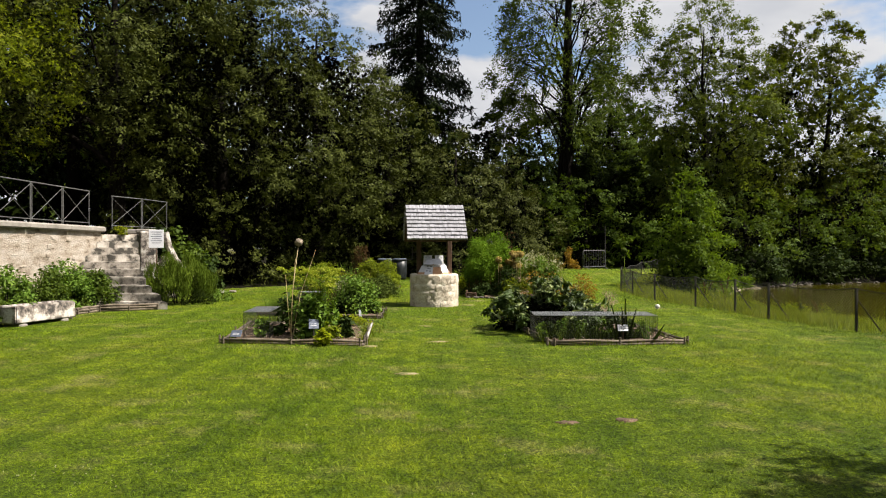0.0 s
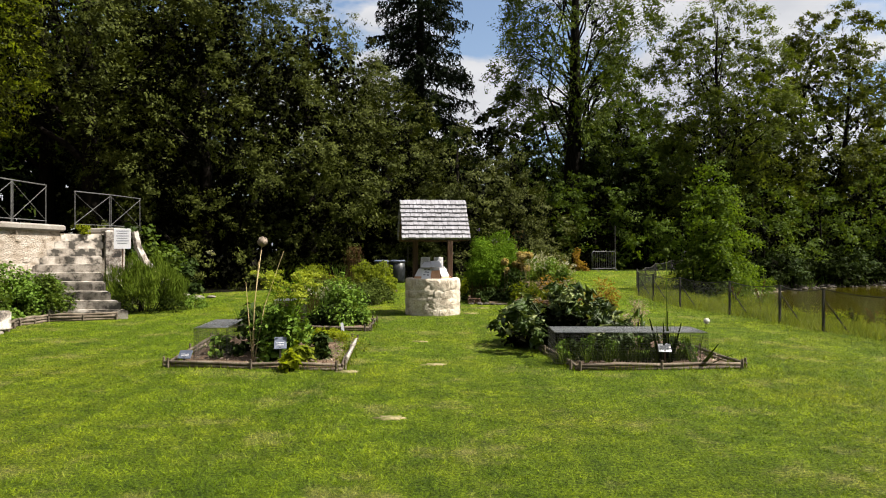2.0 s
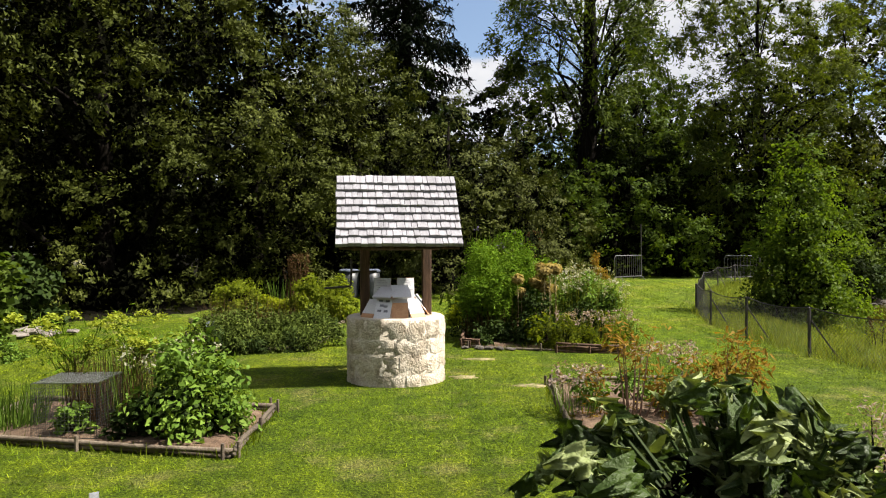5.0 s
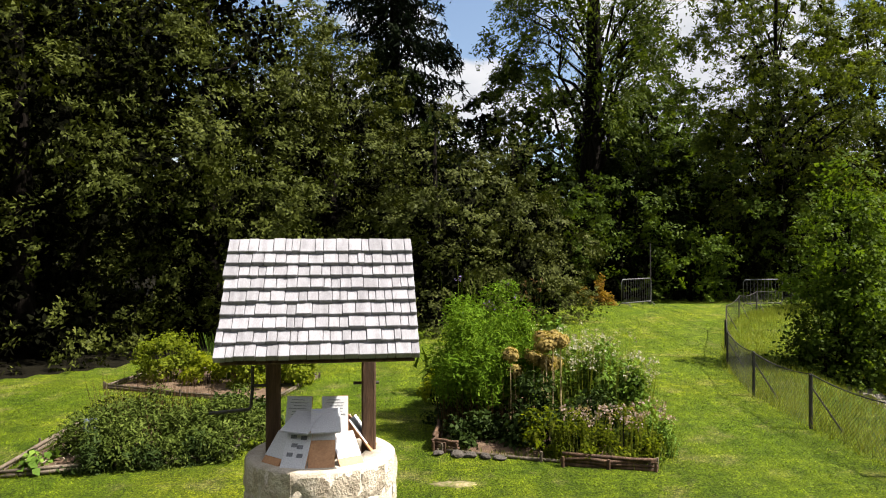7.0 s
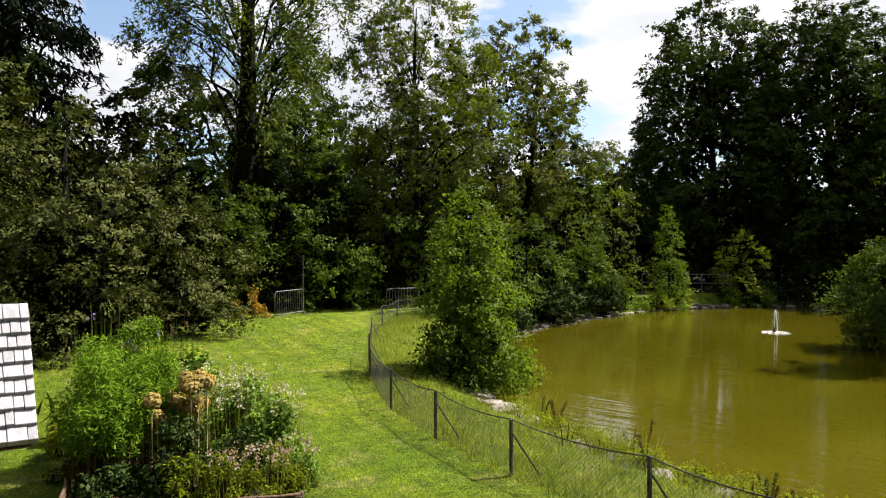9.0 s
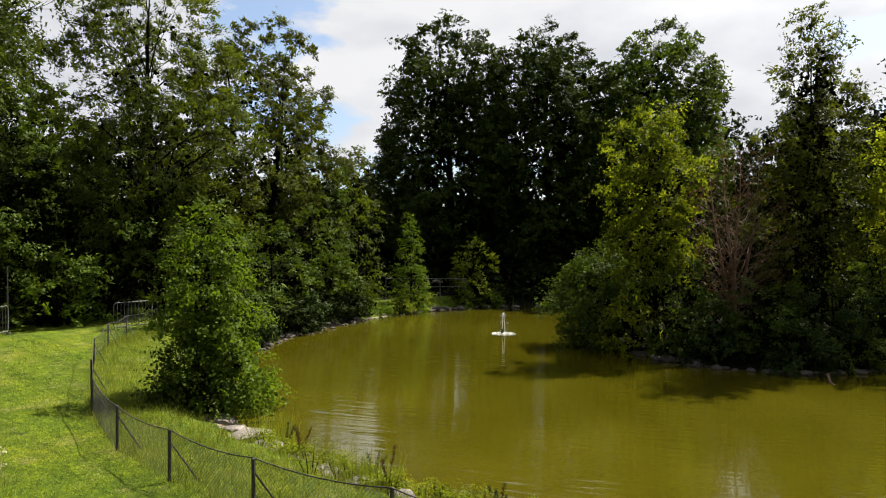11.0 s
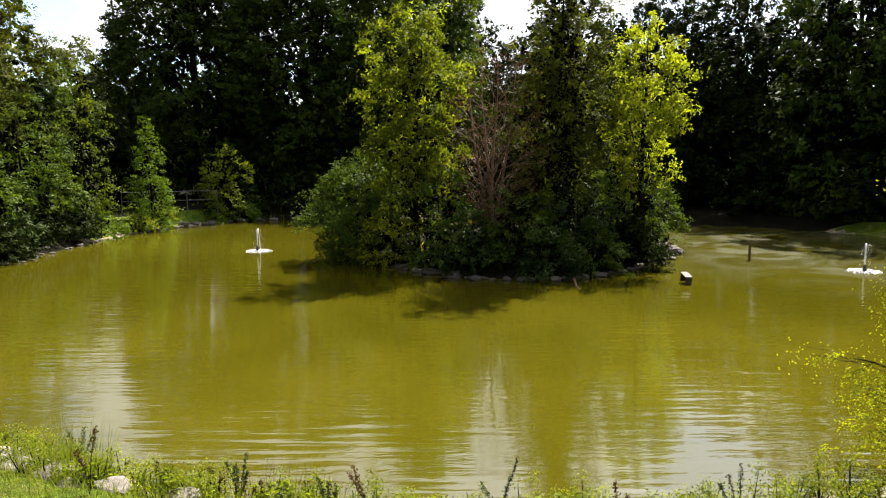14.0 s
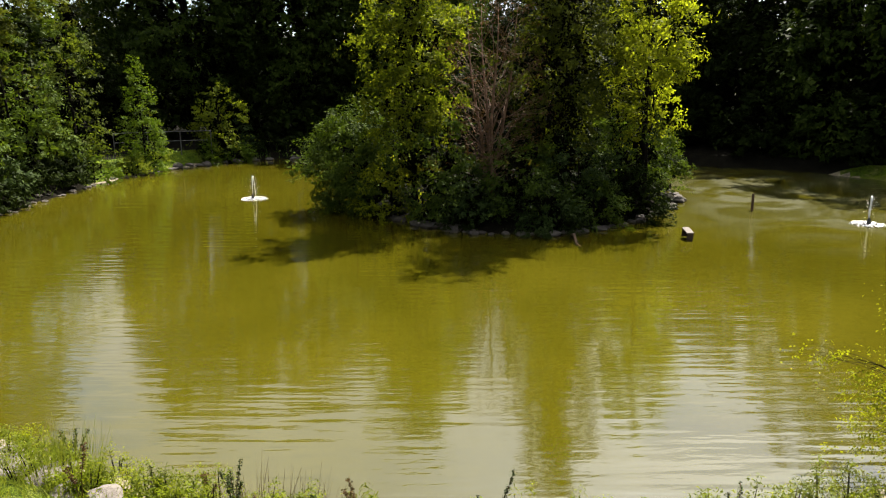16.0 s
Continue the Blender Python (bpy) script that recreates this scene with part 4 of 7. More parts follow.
for i, (x, y, h, r, mat) in enumerate([(20.4, 40.6, 4.8, 2.5, BROAD), (24.2, 42.4, 6.2, 2.8, BROAD), (27.6, 42.6, 6.8, 1.7, AIRY), (16.4, 38.6, 4.6, 2.3, BROAD), (14, 44, 7, 3, BROAD), (19.8, 46, 9, 3.6, MAPLE),
                                         (30.5, 51, 8, 4, DARKWOOD), (21, 52, 12, 4.4, DARKWOOD), (15, 58, 13, 5, DARKWOOD), (9, 54, 12, 4.4, DARKWOOD), (10.5, 47, 8, 3.4, DARKWOOD), (5, 43, 8, 3.2, BROAD), (8.6, 42.8, 5.6, 2.0, BROAD), (11.6, 42.6, 3.4, 1.7, ALDER), (35.5, 50, 7, 3.6, DARKWOOD), (1.5, 44, 10.0, 3.2, OLIVE), (4.2, 49, 12.0, 3.2, DARKWOOD), (-0.6, 41, 9.5, 3.0, DARKWOOD), (37.6, 42.3, 4.1, 1.6, LIME), (45, 46, 5, 3, DARKWOOD), (48.5, 40, 5, 3, DARKWOOD), (50, 33, 6, 3.4, DARKWOOD), (50, 25, 6, 3.4, DARKWOOD), (49, 18, 4.6, 2.8, DARKWOOD), (48.3, 12, 4.4, 2.6, DARKWOOD), (46, 6.5, 4.4, 2.6, DARKWOOD), (41.5, 2.5, 5, 3, DARKWOOD), (35, -0.8, 5, 3, DARKWOOD), (28, -1.5, 5, 3, DARKWOOD)]):
    tree("understorey_bush", (x, y), h, r, "leafy understorey bush at the edge of the woods", mat, "shrub", 0.0, int(8 + 0.8 * h * r), 0.85, 26, 20, 0.15 if mat is not DARKWOOD else 0.24, 0.5, 0.09, 6, 100 + i, "bush", "woodland edge bushes", uneven=0.3, fill=1.6 if mat is not DARKWOOD else 3.0, gaps=0.34 if mat is not DARKWOOD else 0.2, stray=0.2)
for i, (x, y, h, r, mat) in enumerate([(37.9, 41.2, 1.3, 0.8, ALDER), (36.0, 41.9, 1.7, 0.45, ALDER), (30.5, 42.2, 1.1, 0.9, LIME), (27.6, 41.6, 1.5, 1.0, ALDER), (33.0, 43.2, 0.9, 0.9, LIME)]):
    tree("bank_bush", (x, y), h, r, "small bright green bush behind the rocks of the far bank", mat, "shrub" if i != 1 else "cone", 0.0, 14, 0.36, 18, 14, 0.11, 0.3, 0.03, 5, 125 + i, "bush", "far bank bushes", fill=0.5, stray=0.3)
tree("young_larch", (31.6, 42.4), 6.3, 1.25, "slender young larch on the far bank", ALDER, "cone", 0.03, 60, 0.36, 22, 14, 0.11, 0.35, 0.06, 30, 120, fill=0.5)
for i, (x, y, h, r, mat, kind) in enumerate([(25.4, 23.6, 9.3, 1.75, YELLOWGREEN, "round"), (27.4, 18.8, 11.6, 1.75, MAPLE, "column"), (29.4, 16.2, 8.9, 1.35, YELLOW, "round"), (31.8, 20.4, 8.6, 2.2, DARKWOOD, "round"), (26.1, 26.2, 4.4, 1.6, BROAD, "round")]):
    tree("island_tree", (x, y), h, r, ("dark green" if mat in (BROAD, DARKWOOD) else "yellow-green") + " young tree growing on the pond island", mat, kind, (0.26, 0.1, 0.32, 0.1, 0.1)[i], 66 if i != 2 else 40, 0.6, 26, 24, 0.12, 0.45, 0.11, 40, 130 + i, group="island trees", uneven=0.42, stems=2 if i != 1 else 1, fill=(1.4, 2.6, 0, 2.4, 0.8)[i], hollow=0.25, twigs=6, stray=0.3, gaps=0.4)
for i, (x, y, h, r, mat) in enumerate([(25.2, 22.6, 3.6, 1.9, BROAD), (25.6, 19.8, 2.6, 1.5, BROAD), (27.4, 18.2, 2.6, 1.6, HERBDARK), (29.4, 16.9, 3.9, 1.5, BROAD), (31.5, 17.0, 3.0, 1.5, DARKWOOD), (28.4, 22, 4.5, 2.4, DARKWOOD), (33.5, 18, 4, 2, DARKWOOD), (24.6, 21.2, 2.0, 1.1, HERBDARK), (24.9, 18.6, 1.7, 1.0, HERBDARK), (26.3, 17.4, 1.6, 1.0, BROAD), (28.0, 16.5, 2.0, 1.1, DARKWOOD), (25.2, 24.4, 2.6, 1.3, YELLOW), (32.8, 16.2, 2.6, 1.2, BROAD)]):
    tree("island_bush", (x, y), h, r, "low leafy bush on the island shore", mat, "shrub", 0.0, int(10 + 3 * h * r), 0.48, 22, 20, 0.11, 0.38, 0.05, 6, 140 + i, "bush", "island bushes", fill=2.4, stray=0.3, gaps=0.42)
tree("withered_bush", (26.2, 21.0), 7.4, 2.2, "bare brown withered bush among the island trees", DEADLEAF, "round", 0.12, 70, 0.6, 12, 7, 0.09, 0.5, 0.07, 70, 150, "bush", stems=4, bark=TWIG, fill=0, hollow=0.2, twigs=12)
tree("young_poplar", (11.65, 9.95), 6.8, 1.4, "thin young tree with bright yellow-green leaves on the bank", POPLARLEAF, "cone", 0.02, 96, 0.38, 22, 26, 0.04, 0.38, 0.05, 74, 160, uneven=0.4, lean=(-0.35, 0.25), fill=0, hollow=0.2, twigs=12, full=True, stray=0.3, gaps=0.3)
tree("garden_tree", (6.5, 3.3), 5.0, 1.6, "broadleaf tree beside the lawn that shades the grass", BROAD, "round", 0.3, 40, 0.55, 26, 16, 0.12, 0.4, 0.1, 12, 161, fill=0.5)


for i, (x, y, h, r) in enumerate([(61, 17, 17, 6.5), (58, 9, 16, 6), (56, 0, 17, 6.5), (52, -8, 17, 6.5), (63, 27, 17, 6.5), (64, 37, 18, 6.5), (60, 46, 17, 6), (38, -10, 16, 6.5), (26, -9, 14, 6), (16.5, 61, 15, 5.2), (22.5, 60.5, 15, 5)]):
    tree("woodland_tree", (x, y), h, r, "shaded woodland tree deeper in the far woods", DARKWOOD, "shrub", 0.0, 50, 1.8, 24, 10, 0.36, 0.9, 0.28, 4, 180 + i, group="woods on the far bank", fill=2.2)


rng_bank = np.random.default_rng(188)
for k in range(26):
    i = 77 + k * 1.12
    p = POND_LINE[int(i) % len(POND_LINE)] * 1.0
    q = POND_LINE[(int(i) + 1) % len(POND_LINE)] - p
    p = p + np.array([q[1], -q[0]]) / np.hypot(*q) * rng_bank.uniform(0.5, 1.5)
    hk = rng_bank.uniform(0.8, 1.9)
    if 27.5 < p[0] < 36:
        continue
    tree("bank_shrub", (p[0], p[1]), hk, rng_bank.uniform(0.8, 1.3), "low dark shrub on the far pond bank", HERBDARK if k % 4 == 0 else DARKWOOD, "shrub", 0.0, 12, 0.45, 20, 12, 0.15, 0.35, 0.03, 4, 900 + k, "bush", "far bank shrubs", fill=1.2)


def far_woods():
    """A belt of distant woodland that closes the view all round; its unseen part is added to hold back sky light."""
    rng = np.random.default_rng(7)
    pos = []
    for k in range(200):
        a = 2 * math.pi * k / 200
        # out of view the belt is added nearer and taller to cut sky light
        seen = math.sin(a) > -0.35 and math.cos(a) > -0.6
        r = rng.uniform(78, 100) if seen else rng.uniform(52, 70)
        h = rng.uniform(9, 15) if seen else rng.uniform(18, 26)
        n = 260
        d = unit(rng.normal(size=(n, 3)))
        c = np.array([14 + r * math.cos(a), 20 + r * math.sin(a), h * 0.48])
        pos.append(c + d * np.array([3.4, 3.4, h * 0.5]) * (rng.uniform(0.4, 1.0, (n, 1))))
    pos = np.concatenate(pos)
    pos[:, 2] = np.maximum(pos[:, 2], 0.2)
    nrm = unit(rng.normal(size=pos.shape) + np.array([0, 0, 0.8]))
    whole("distant_woods", leaves("distant_woods", rng, pos, nrm, 1.7, 0.8, None, False), DARKWOOD, "belt of distant dark green woodland, added taller out of view to cut sky light", "woodland", kind="stuff")


far_woods()


# garden things -------------------------------------------------------------
def rock_mesh(seed, flat=0.6, mat=ROCK):
    bm = bmesh.new()
    bmesh.ops.create_icosphere(bm, subdivisions=2, radius=0.5)
    for v in bm.verts:
        k = 1 + 0.35 * noise.noise(v.co * 2.2 + Vector((seed * 3.1, 0, 0))) + 0.12 * noise.noise(v.co * 6 + Vector((0, seed, 0)))
        v.co = Vector((v.co.x * k * 1.15, v.co.y * k, v.co.z * k * flat))
        v.co.z = max(v.co.z, -0.16)
    me = bpy.data.meshes.new("rock")
    bm.to_mesh(me)
    bm.free()
    me.materials.append(mat)
    return me


ROCKS = [rock_mesh(s, 0.45 + 0.1 * (s % 4)) for s in range(7)]
PALE_ROCKS = [rock_mesh(s + 20, 0.4 + 0.08 * (s % 4), PALEROCK) for s in range(7)]


def rock(x, y, z, size, rz, k, label, group, pale=False):
    ob = new("rock", (PALE_ROCKS if pale else ROCKS)[k % 7])
    ob.matrix_world = pose(x, y, z, 0, 0, rz) @ Matrix.Diagonal((size, size * 0.8, size * 0.75, 1))
    tagged(ob, label, "rock", group)


def stone_block(r, a0, a1, z0, z1, seed):
    """One rough stone of a round wall, bulging and uneven."""
    g = Geo()
    na, nz = 7, 5
    vs, fs = [], []
    for j in range(nz + 1):
        for i in range(na + 1):
            u, w = i / na, j / nz
            edge = min(u, 1 - u, w, 1 - w)
            a, z = a0 + (a1 - a0) * u, z0 + (z1 - z0) * w
            out = r + 0.003 * min(1, edge * 8) + 0.016 * noise.noise((math.cos(a) * 8 + seed, math.sin(a) * 8, z * 9)) + 0.012 * noise.noise((a * 22, seed, z * 34)) - (0.004 if edge == 0 else 0)
            vs.append((out * math.cos(a), out * math.sin(a), z))
    for j in range(nz):
        for i in range(na):
            k = j * (na + 1) + i
            fs.append((k, k + 1, k + na + 2, k + na + 1))
    return g.add(vs, fs)


WELL = (-0.24, 17.85)


def make_well():
    rng = np.random.default_rng(11)
    w = thing("garden_well", pose(WELL[0], WELL[1], 0, 0, 0, 8), "round rubble-stone well with a silvered shingle roof on the lawn", "well")
    g = Geo()
    n, r, h = 48, 0.60, 0.8
    vs = []
    for z, rr in ((-0.1, r + 0.001), (h - 0.02, r + 0.001), (h, r - 0.03), (h, r - 0.24), (0.3, r - 0.24)):
        vs += [(rr * math.cos(2 * math.pi * i / n), rr * math.sin(2 * math.pi * i / n), z) for i in range(n)]
    fs = [(k * n + i, k * n + (i + 1) % n, (k + 1) * n + (i + 1) % n, (k + 1) * n + i) for k in range(4) for i in range(n)]
    fs.append(tuple(4 * n + i for i in range(n)))
    ring = part("well_ring", g.add(vs, fs), MORTAR, w, smooth=True)
    z = -0.04
    for c, ch in enumerate((0.19, 0.22, 0.17, 0.24)):
        a = rng.uniform(0, 0.5)
        end = a + 2 * math.pi
        while a < end - 0.05:
            da = min(rng.uniform(0.22, 0.75), end - a)
            if end - a - da < 0.25:
                da = end - a
            part("stone", stone_block(r + 0.005, a + 0.003, a + da - 0.003, z + 0.002 + 0.015 * rng.uniform(-1, 1), z + ch - 0.003 + 0.02 * rng.uniform(-1, 1), rng.uniform(0, 50)), STONE, ring, smooth=True)
            a += da
        z += ch
    for x in (-0.385, 0.385):
        part("post", Geo().box((0.115, 0.115, 1.62), pose(x, 0, 0.1), 0.012), OAK, w)
        part("rafter", Geo().box((0.07, 1.06, 0.07), pose(x, -0.285, 2.03, 52, 0, 0) @ pose(0, 0, 0), 0.01), OAK, w)
        part("rafter", Geo().box((0.07, 1.06, 0.07), pose(x, 0.285, 2.03, -52, 0, 0), 0.01), OAK, w)
    part("tie_beam", Geo().box((1.1, 0.09, 0.1), pose(0, 0, 1.6), 0.012), OAK, w)
    part("ridge_beam", Geo().box((1.36, 0.07, 0.09), pose(0, 0, 2.33), 0.01), OAK, w)
    for x, e in ((-0.55, -0.24), (0.26, 0.47)):
        part("axle_stub", Geo().tube([(x, 0, 1.34), (e, 0, 1.34)], 0.013, 8), IRON, w)
    part("crank", Geo().tube([(-0.55, 0, 1.5), (-0.55, 0, 1.34), (-0.56, -0.02, 1.18), (-0.57, -0.04, 1.16), (-0.88, -0.06, 1.14)], 0.014, 6), IRON, w)
    rows, slope, half = 9, 52.0, 0.66
    run = half / math.cos(radians(slope))
    for s in (-1, 1):
        deck = part("roof_slope", Geo().box((1.4, run - 0.02, 0.018), pose(0, s * half / 2, 2.46 - half * math.tan(radians(slope)) / 2 - 0.012, -s * slope, 0, 0), 0.0), OAK, w)
        for k in range(rows):
            x = -0.735 + rng.uniform(-0.01, 0.01)
            while x < 0.725:
                wd = min(rng.uniform(0.05, 0.125), 0.735 - x)
                if 0.735 - x - wd < 0.05:
                    wd = 0.735 - x
                ln = 0.215 if k < rows - 1 else 0.2
                u = run - (k + 1) * run / rows + rng.uniform(-0.0025, 0.0025)
                low = u + 1.18 * run / rows
                mid = (low + u - 0.04) / 2
                y, z = mid * math.cos(radians(slope)), 2.47 - mid * math.sin(radians(slope))
                lift = 0.018 + 0.012 * rng.uniform(-0.4, 0.6)
                m = pose(x + wd / 2, s * (y + lift * math.sin(radians(slope))), z + lift * math.cos(radians(slope)), s * (-slope + 14.5), 0, rng.uniform(-0.5, 0.5))
                sg = Geo().box((wd - 0.004, low - u + 0.02 + rng.uniform(-0.006, 0.006), 0.05), m, 0.003)
                part("shingle", sg, SHINGLE, deck)
                x += wd
    return w


def make_boards():
    """Leaning display boards with printed sheets, in a ring on top of the well."""
    cx, cy, z = WELL[0], WELL[1], 0.775
    spec = [(-0.34, -0.40, -38, 40, 0.2, 0.3, 1), (-0.14, -0.5, -10, 38, 0.2, 0.31, 2), (0.08, -0.5, 6, 38, 0.2, 0.31, 3), (0.31, -0.42, 34, 42, 0.2, 0.31, 1), (-0.17, -0.2, -7, 16, 0.21, 0.42, 4), (0.14, -0.2, 8, 16, 0.21, 0.42, 4), (-0.15, -0.4, -22, 66, 0.25, 0.27, 5), (0.1, -0.4, 10, 60, 0.23, 0.27, 5),
            (0.18, 0.42, 160, 38, 0.22, 0.34, 1), (-0.18, 0.42, 200, 38, 0.22, 0.34, 1), (-0.44, 0.06, 278, 38, 0.22, 0.34, 1), (0.44, 0.06, 82, 38, 0.22, 0.34, 1)]
    for dx, dy, face, t, wd, hh, style in spec:
        lift = {4: 0.08, 5: 0.26}.get(style, 0)
        m = pose(cx + dx, cy + dy, z + lift, 0, 0, face) @ pose(0, 0, 0, -t, 0, 0)
        b = thing("display_board", m, "brown display board with a printed paper sheet leaning on the well", "sign board", "display boards on the well")
        part("board", Geo().box((wd, 0.014 if style != 5 else 0.004, hh), None, 0.002), BOARD if style != 5 else PAPER, b)
        top, low = (hh, 0.0) if style in (1, 2, 4, 5) else (hh, hh * 0.78)
        if style == 1:
            low = hh * 0.28
        part("sheet", Geo().box((wd * 0.985, 0.003, top - low - 0.006), pose(0, -0.0095, low + 0.003)), PAPER, b)
        if style == 2:
            for i, (u, v) in enumerate(((-0.22, 0.82), (0.2, 0.8), (-0.12, 0.6), (-0.22, 0.36), (0.18, 0.34), (0.12, 0.56))):
                part("printed_picture", Geo().box((wd * 0.24, 0.002, hh * 0.1), pose(u * wd, -0.0125, v * hh)), PRINT, b)
        if style == 4:
            for i in range(6):
                part("printed_line", Geo().box((wd * (0.5 + 0.2 * ((i * 3) % 2)), 0.002, 0.004), pose(0.01 * ((i % 3) - 1), -0.0125, hh * (0.92 - 0.055 * i))), PRINT, b)


def log_edge(bed, a, b, r=0.035, rng=None, layers=2, mat=None):
    """Stacked thin logs held by short stakes between two corners."""
    a, b = Vector((*a, 0)), Vector((*b, 0))
    for k in range(layers):
        pts = [a.lerp(b, u) + Vector((0.012 * rng.normal(), 0.012 * rng.normal(), r * 0.8 + k * r * 1.75 + 0.006 * rng.normal())) for u in np.linspace(0, 1, 5)]
        part("log", Geo().tube(pts, [r * f for f in (0.9, 1.05, 1.0, 0.95, 0.85)], 7), mat or LOG, bed, smooth=True)
    for u in (0.02, 0.5, 0.98):
        p = a.lerp(b, u) + (b - a).normalized().cross(Vector((0, 0, 1))) * 0.045
        part("stake", Geo().tube([p + Vector((0, 0, -0.1)), p + Vector((0, 0, 0.12))], [0.018, 0.016], 6), mat or LOG, bed)


def raised_bed(outline, label, seed, layers=2, skip=()):
    rng = np.random.default_rng(seed)
    bed = thing("raised_bed", pose(0, 0, 0), label, "garden bed", "log-edged beds")
    xs, ys = [p[0] for p in outline], [p[1] for p in outline]
    n = 14
    vs, fs = [], []
    p00, p10, p11, p01 = (np.array(p) for p in outline)
    for j in range(n + 1):
        for i in range(n + 1):
            u, v = i / n, j / n
            p = (p00 * (1 - u) + p10 * u) * (1 - v) + (p01 * (1 - u) + p11 * u) * v
            e = min(u, 1 - u, v, 1 - v)
            vs.append((p[0], p[1], (-0.02 if e == 0 else 0.05) + 0.03 * noise.noise((p[0] * 3, p[1] * 3, seed))))
    for j in range(n):
        for i in range(n):
            k = j * (n + 1) + i
            fs.append((k, k + 1, k + n + 2, k + n + 1))
    part("soil", Geo().add(vs, fs), SOIL, bed)
    for i in range(4):
        if i not in skip:
            log_edge(bed, outline[i], outline[(i + 1) % 4], 0.023, rng, layers)
    return bed


def wire_box(x0, y0, x1, y1, z, h, step, rz=0.0, label=""):
    """A low cage of welded wire over a bed."""
    cx, cy, lx, ly = (x0 + x1) / 2, (y0 + y1) / 2, x1 - x0, y1 - y0
    c = thing("wire_cage", pose(cx, cy, z, 0, 0, rz), label, "cage", "wire cages over the beds")
    r = 0.0013

    def panel(name, o, u, v, lu, lv):
        g = Geo()
        o, u, v = Vector(o), Vector(u), Vector(v)
        for k in range(int(lu / step) + 1):
            p = o + u * min(k * step, lu)
            g.tube([p, p + v * lv], r, 3, False)
        for k in range(int(lv / step) + 1):
            p = o + v * min(k * step, lv)
            g.tube([p, p + u * lu], r, 3, False)
        for p, d, ln in ((o, u, lu), (o + v * lv, u, lu), (o, v, lv), (o + u * lu, v, lv)):
            g.tube([p, p + d * ln], 0.003, 4, False)
        tagged(part(name, g, GALV if name == "top_panel" else DULLWIRE, c), kind="stuff")

    hx, hy = lx / 2, ly / 2
    panel("front_panel", (-hx, -hy, 0), (1, 0, 0), (0, 0, 1), lx, h)
    panel("back_panel", (-hx, hy, 0), (1, 0, 0), (0, 0, 1), lx, h)
    panel("side_panel", (-hx, -hy, 0), (0, 1, 0), (0, 0, 1), ly, h)
    panel("side_panel", (hx, -hy, 0), (0, 1, 0), (0, 0, 1), ly, h)
    r = 0.0021
    panel("top_panel", (-hx, -hy, h), (1, 0, 0), (0, 1, 0), lx, ly)
    return c


def bush(name, place, rx, ry, h, label, mat, n=2600, leaf=0.07, clumps=26, size=0.3, seed=1, category="plant", group="", base=0.0, wide=0.55, stems=14, upright=0.0):
    """A low leafy plant: stems under uneven clumps of leaves."""
    rng = np.random.default_rng(seed)
    x, y = place[0], place[1]
    z = place[2] if len(place) > 2 else ground_z(x, y)
    root = thing(name, pose(x, y, z), label, category, group)
    n = int(n * 1.35)
    f = rng.uniform(0, 1, clumps)
    a = rng.uniform(0, 6.283, clumps)
    rr = profile("shrub", f) * (0.35 + 0.65 * np.sqrt(rng.uniform(0, 1, clumps)))
    hh = h * (1 + 0.18 * rng.normal(size=clumps))
    c = np.stack([rx * rr * np.cos(a), ry * rr * np.sin(a), base + (hh - base) * f * 0.9], 1)
    k = rng.integers(0, clumps, n)
    d = unit(rng.normal(size=(n, 3)) + np.array([0, 0, 0.2]))
    pos = c[k] + d * (size * rng.uniform(0, 1, n) ** 0.5)[:, None]
    pos[:, 2] = np.maximum(pos[:, 2], 0.01)
    nrm = unit(0.5 * d + np.array([0, 0, 0.6]) + 0.55 * rng.normal(size=(n, 3)))
    tip = np.stack([pos[:, 0] / max(rx, 0.1) * 0.5, pos[:, 1] / max(ry, 0.1) * 0.5, np.full(n, 1.6)], 1) * upright if upright else None
    if upright:
        nrm = unit(rng.normal(size=(n, 3)) * np.array([1, 1, 0.3]))
    part("foliage", leaves("foliage", rng, pos, nrm, leaf, wide, tip, wide > 0.3), mat, root)
    g = Geo()
    for i in range(min(stems, clumps)):
        b = c[i] * np.array([0.35, 0.35, 0])
        g.tube([b + np.array([0, 0, -0.03]), b * 0.5 + c[i] * 0.5, c[i]], [0.012, 0.008, 0.003], 4)
    tagged(part("stem", g, TWIG if mat in (DEADLEAF, RUST) else BARK, root), kind="stuff")
    return root


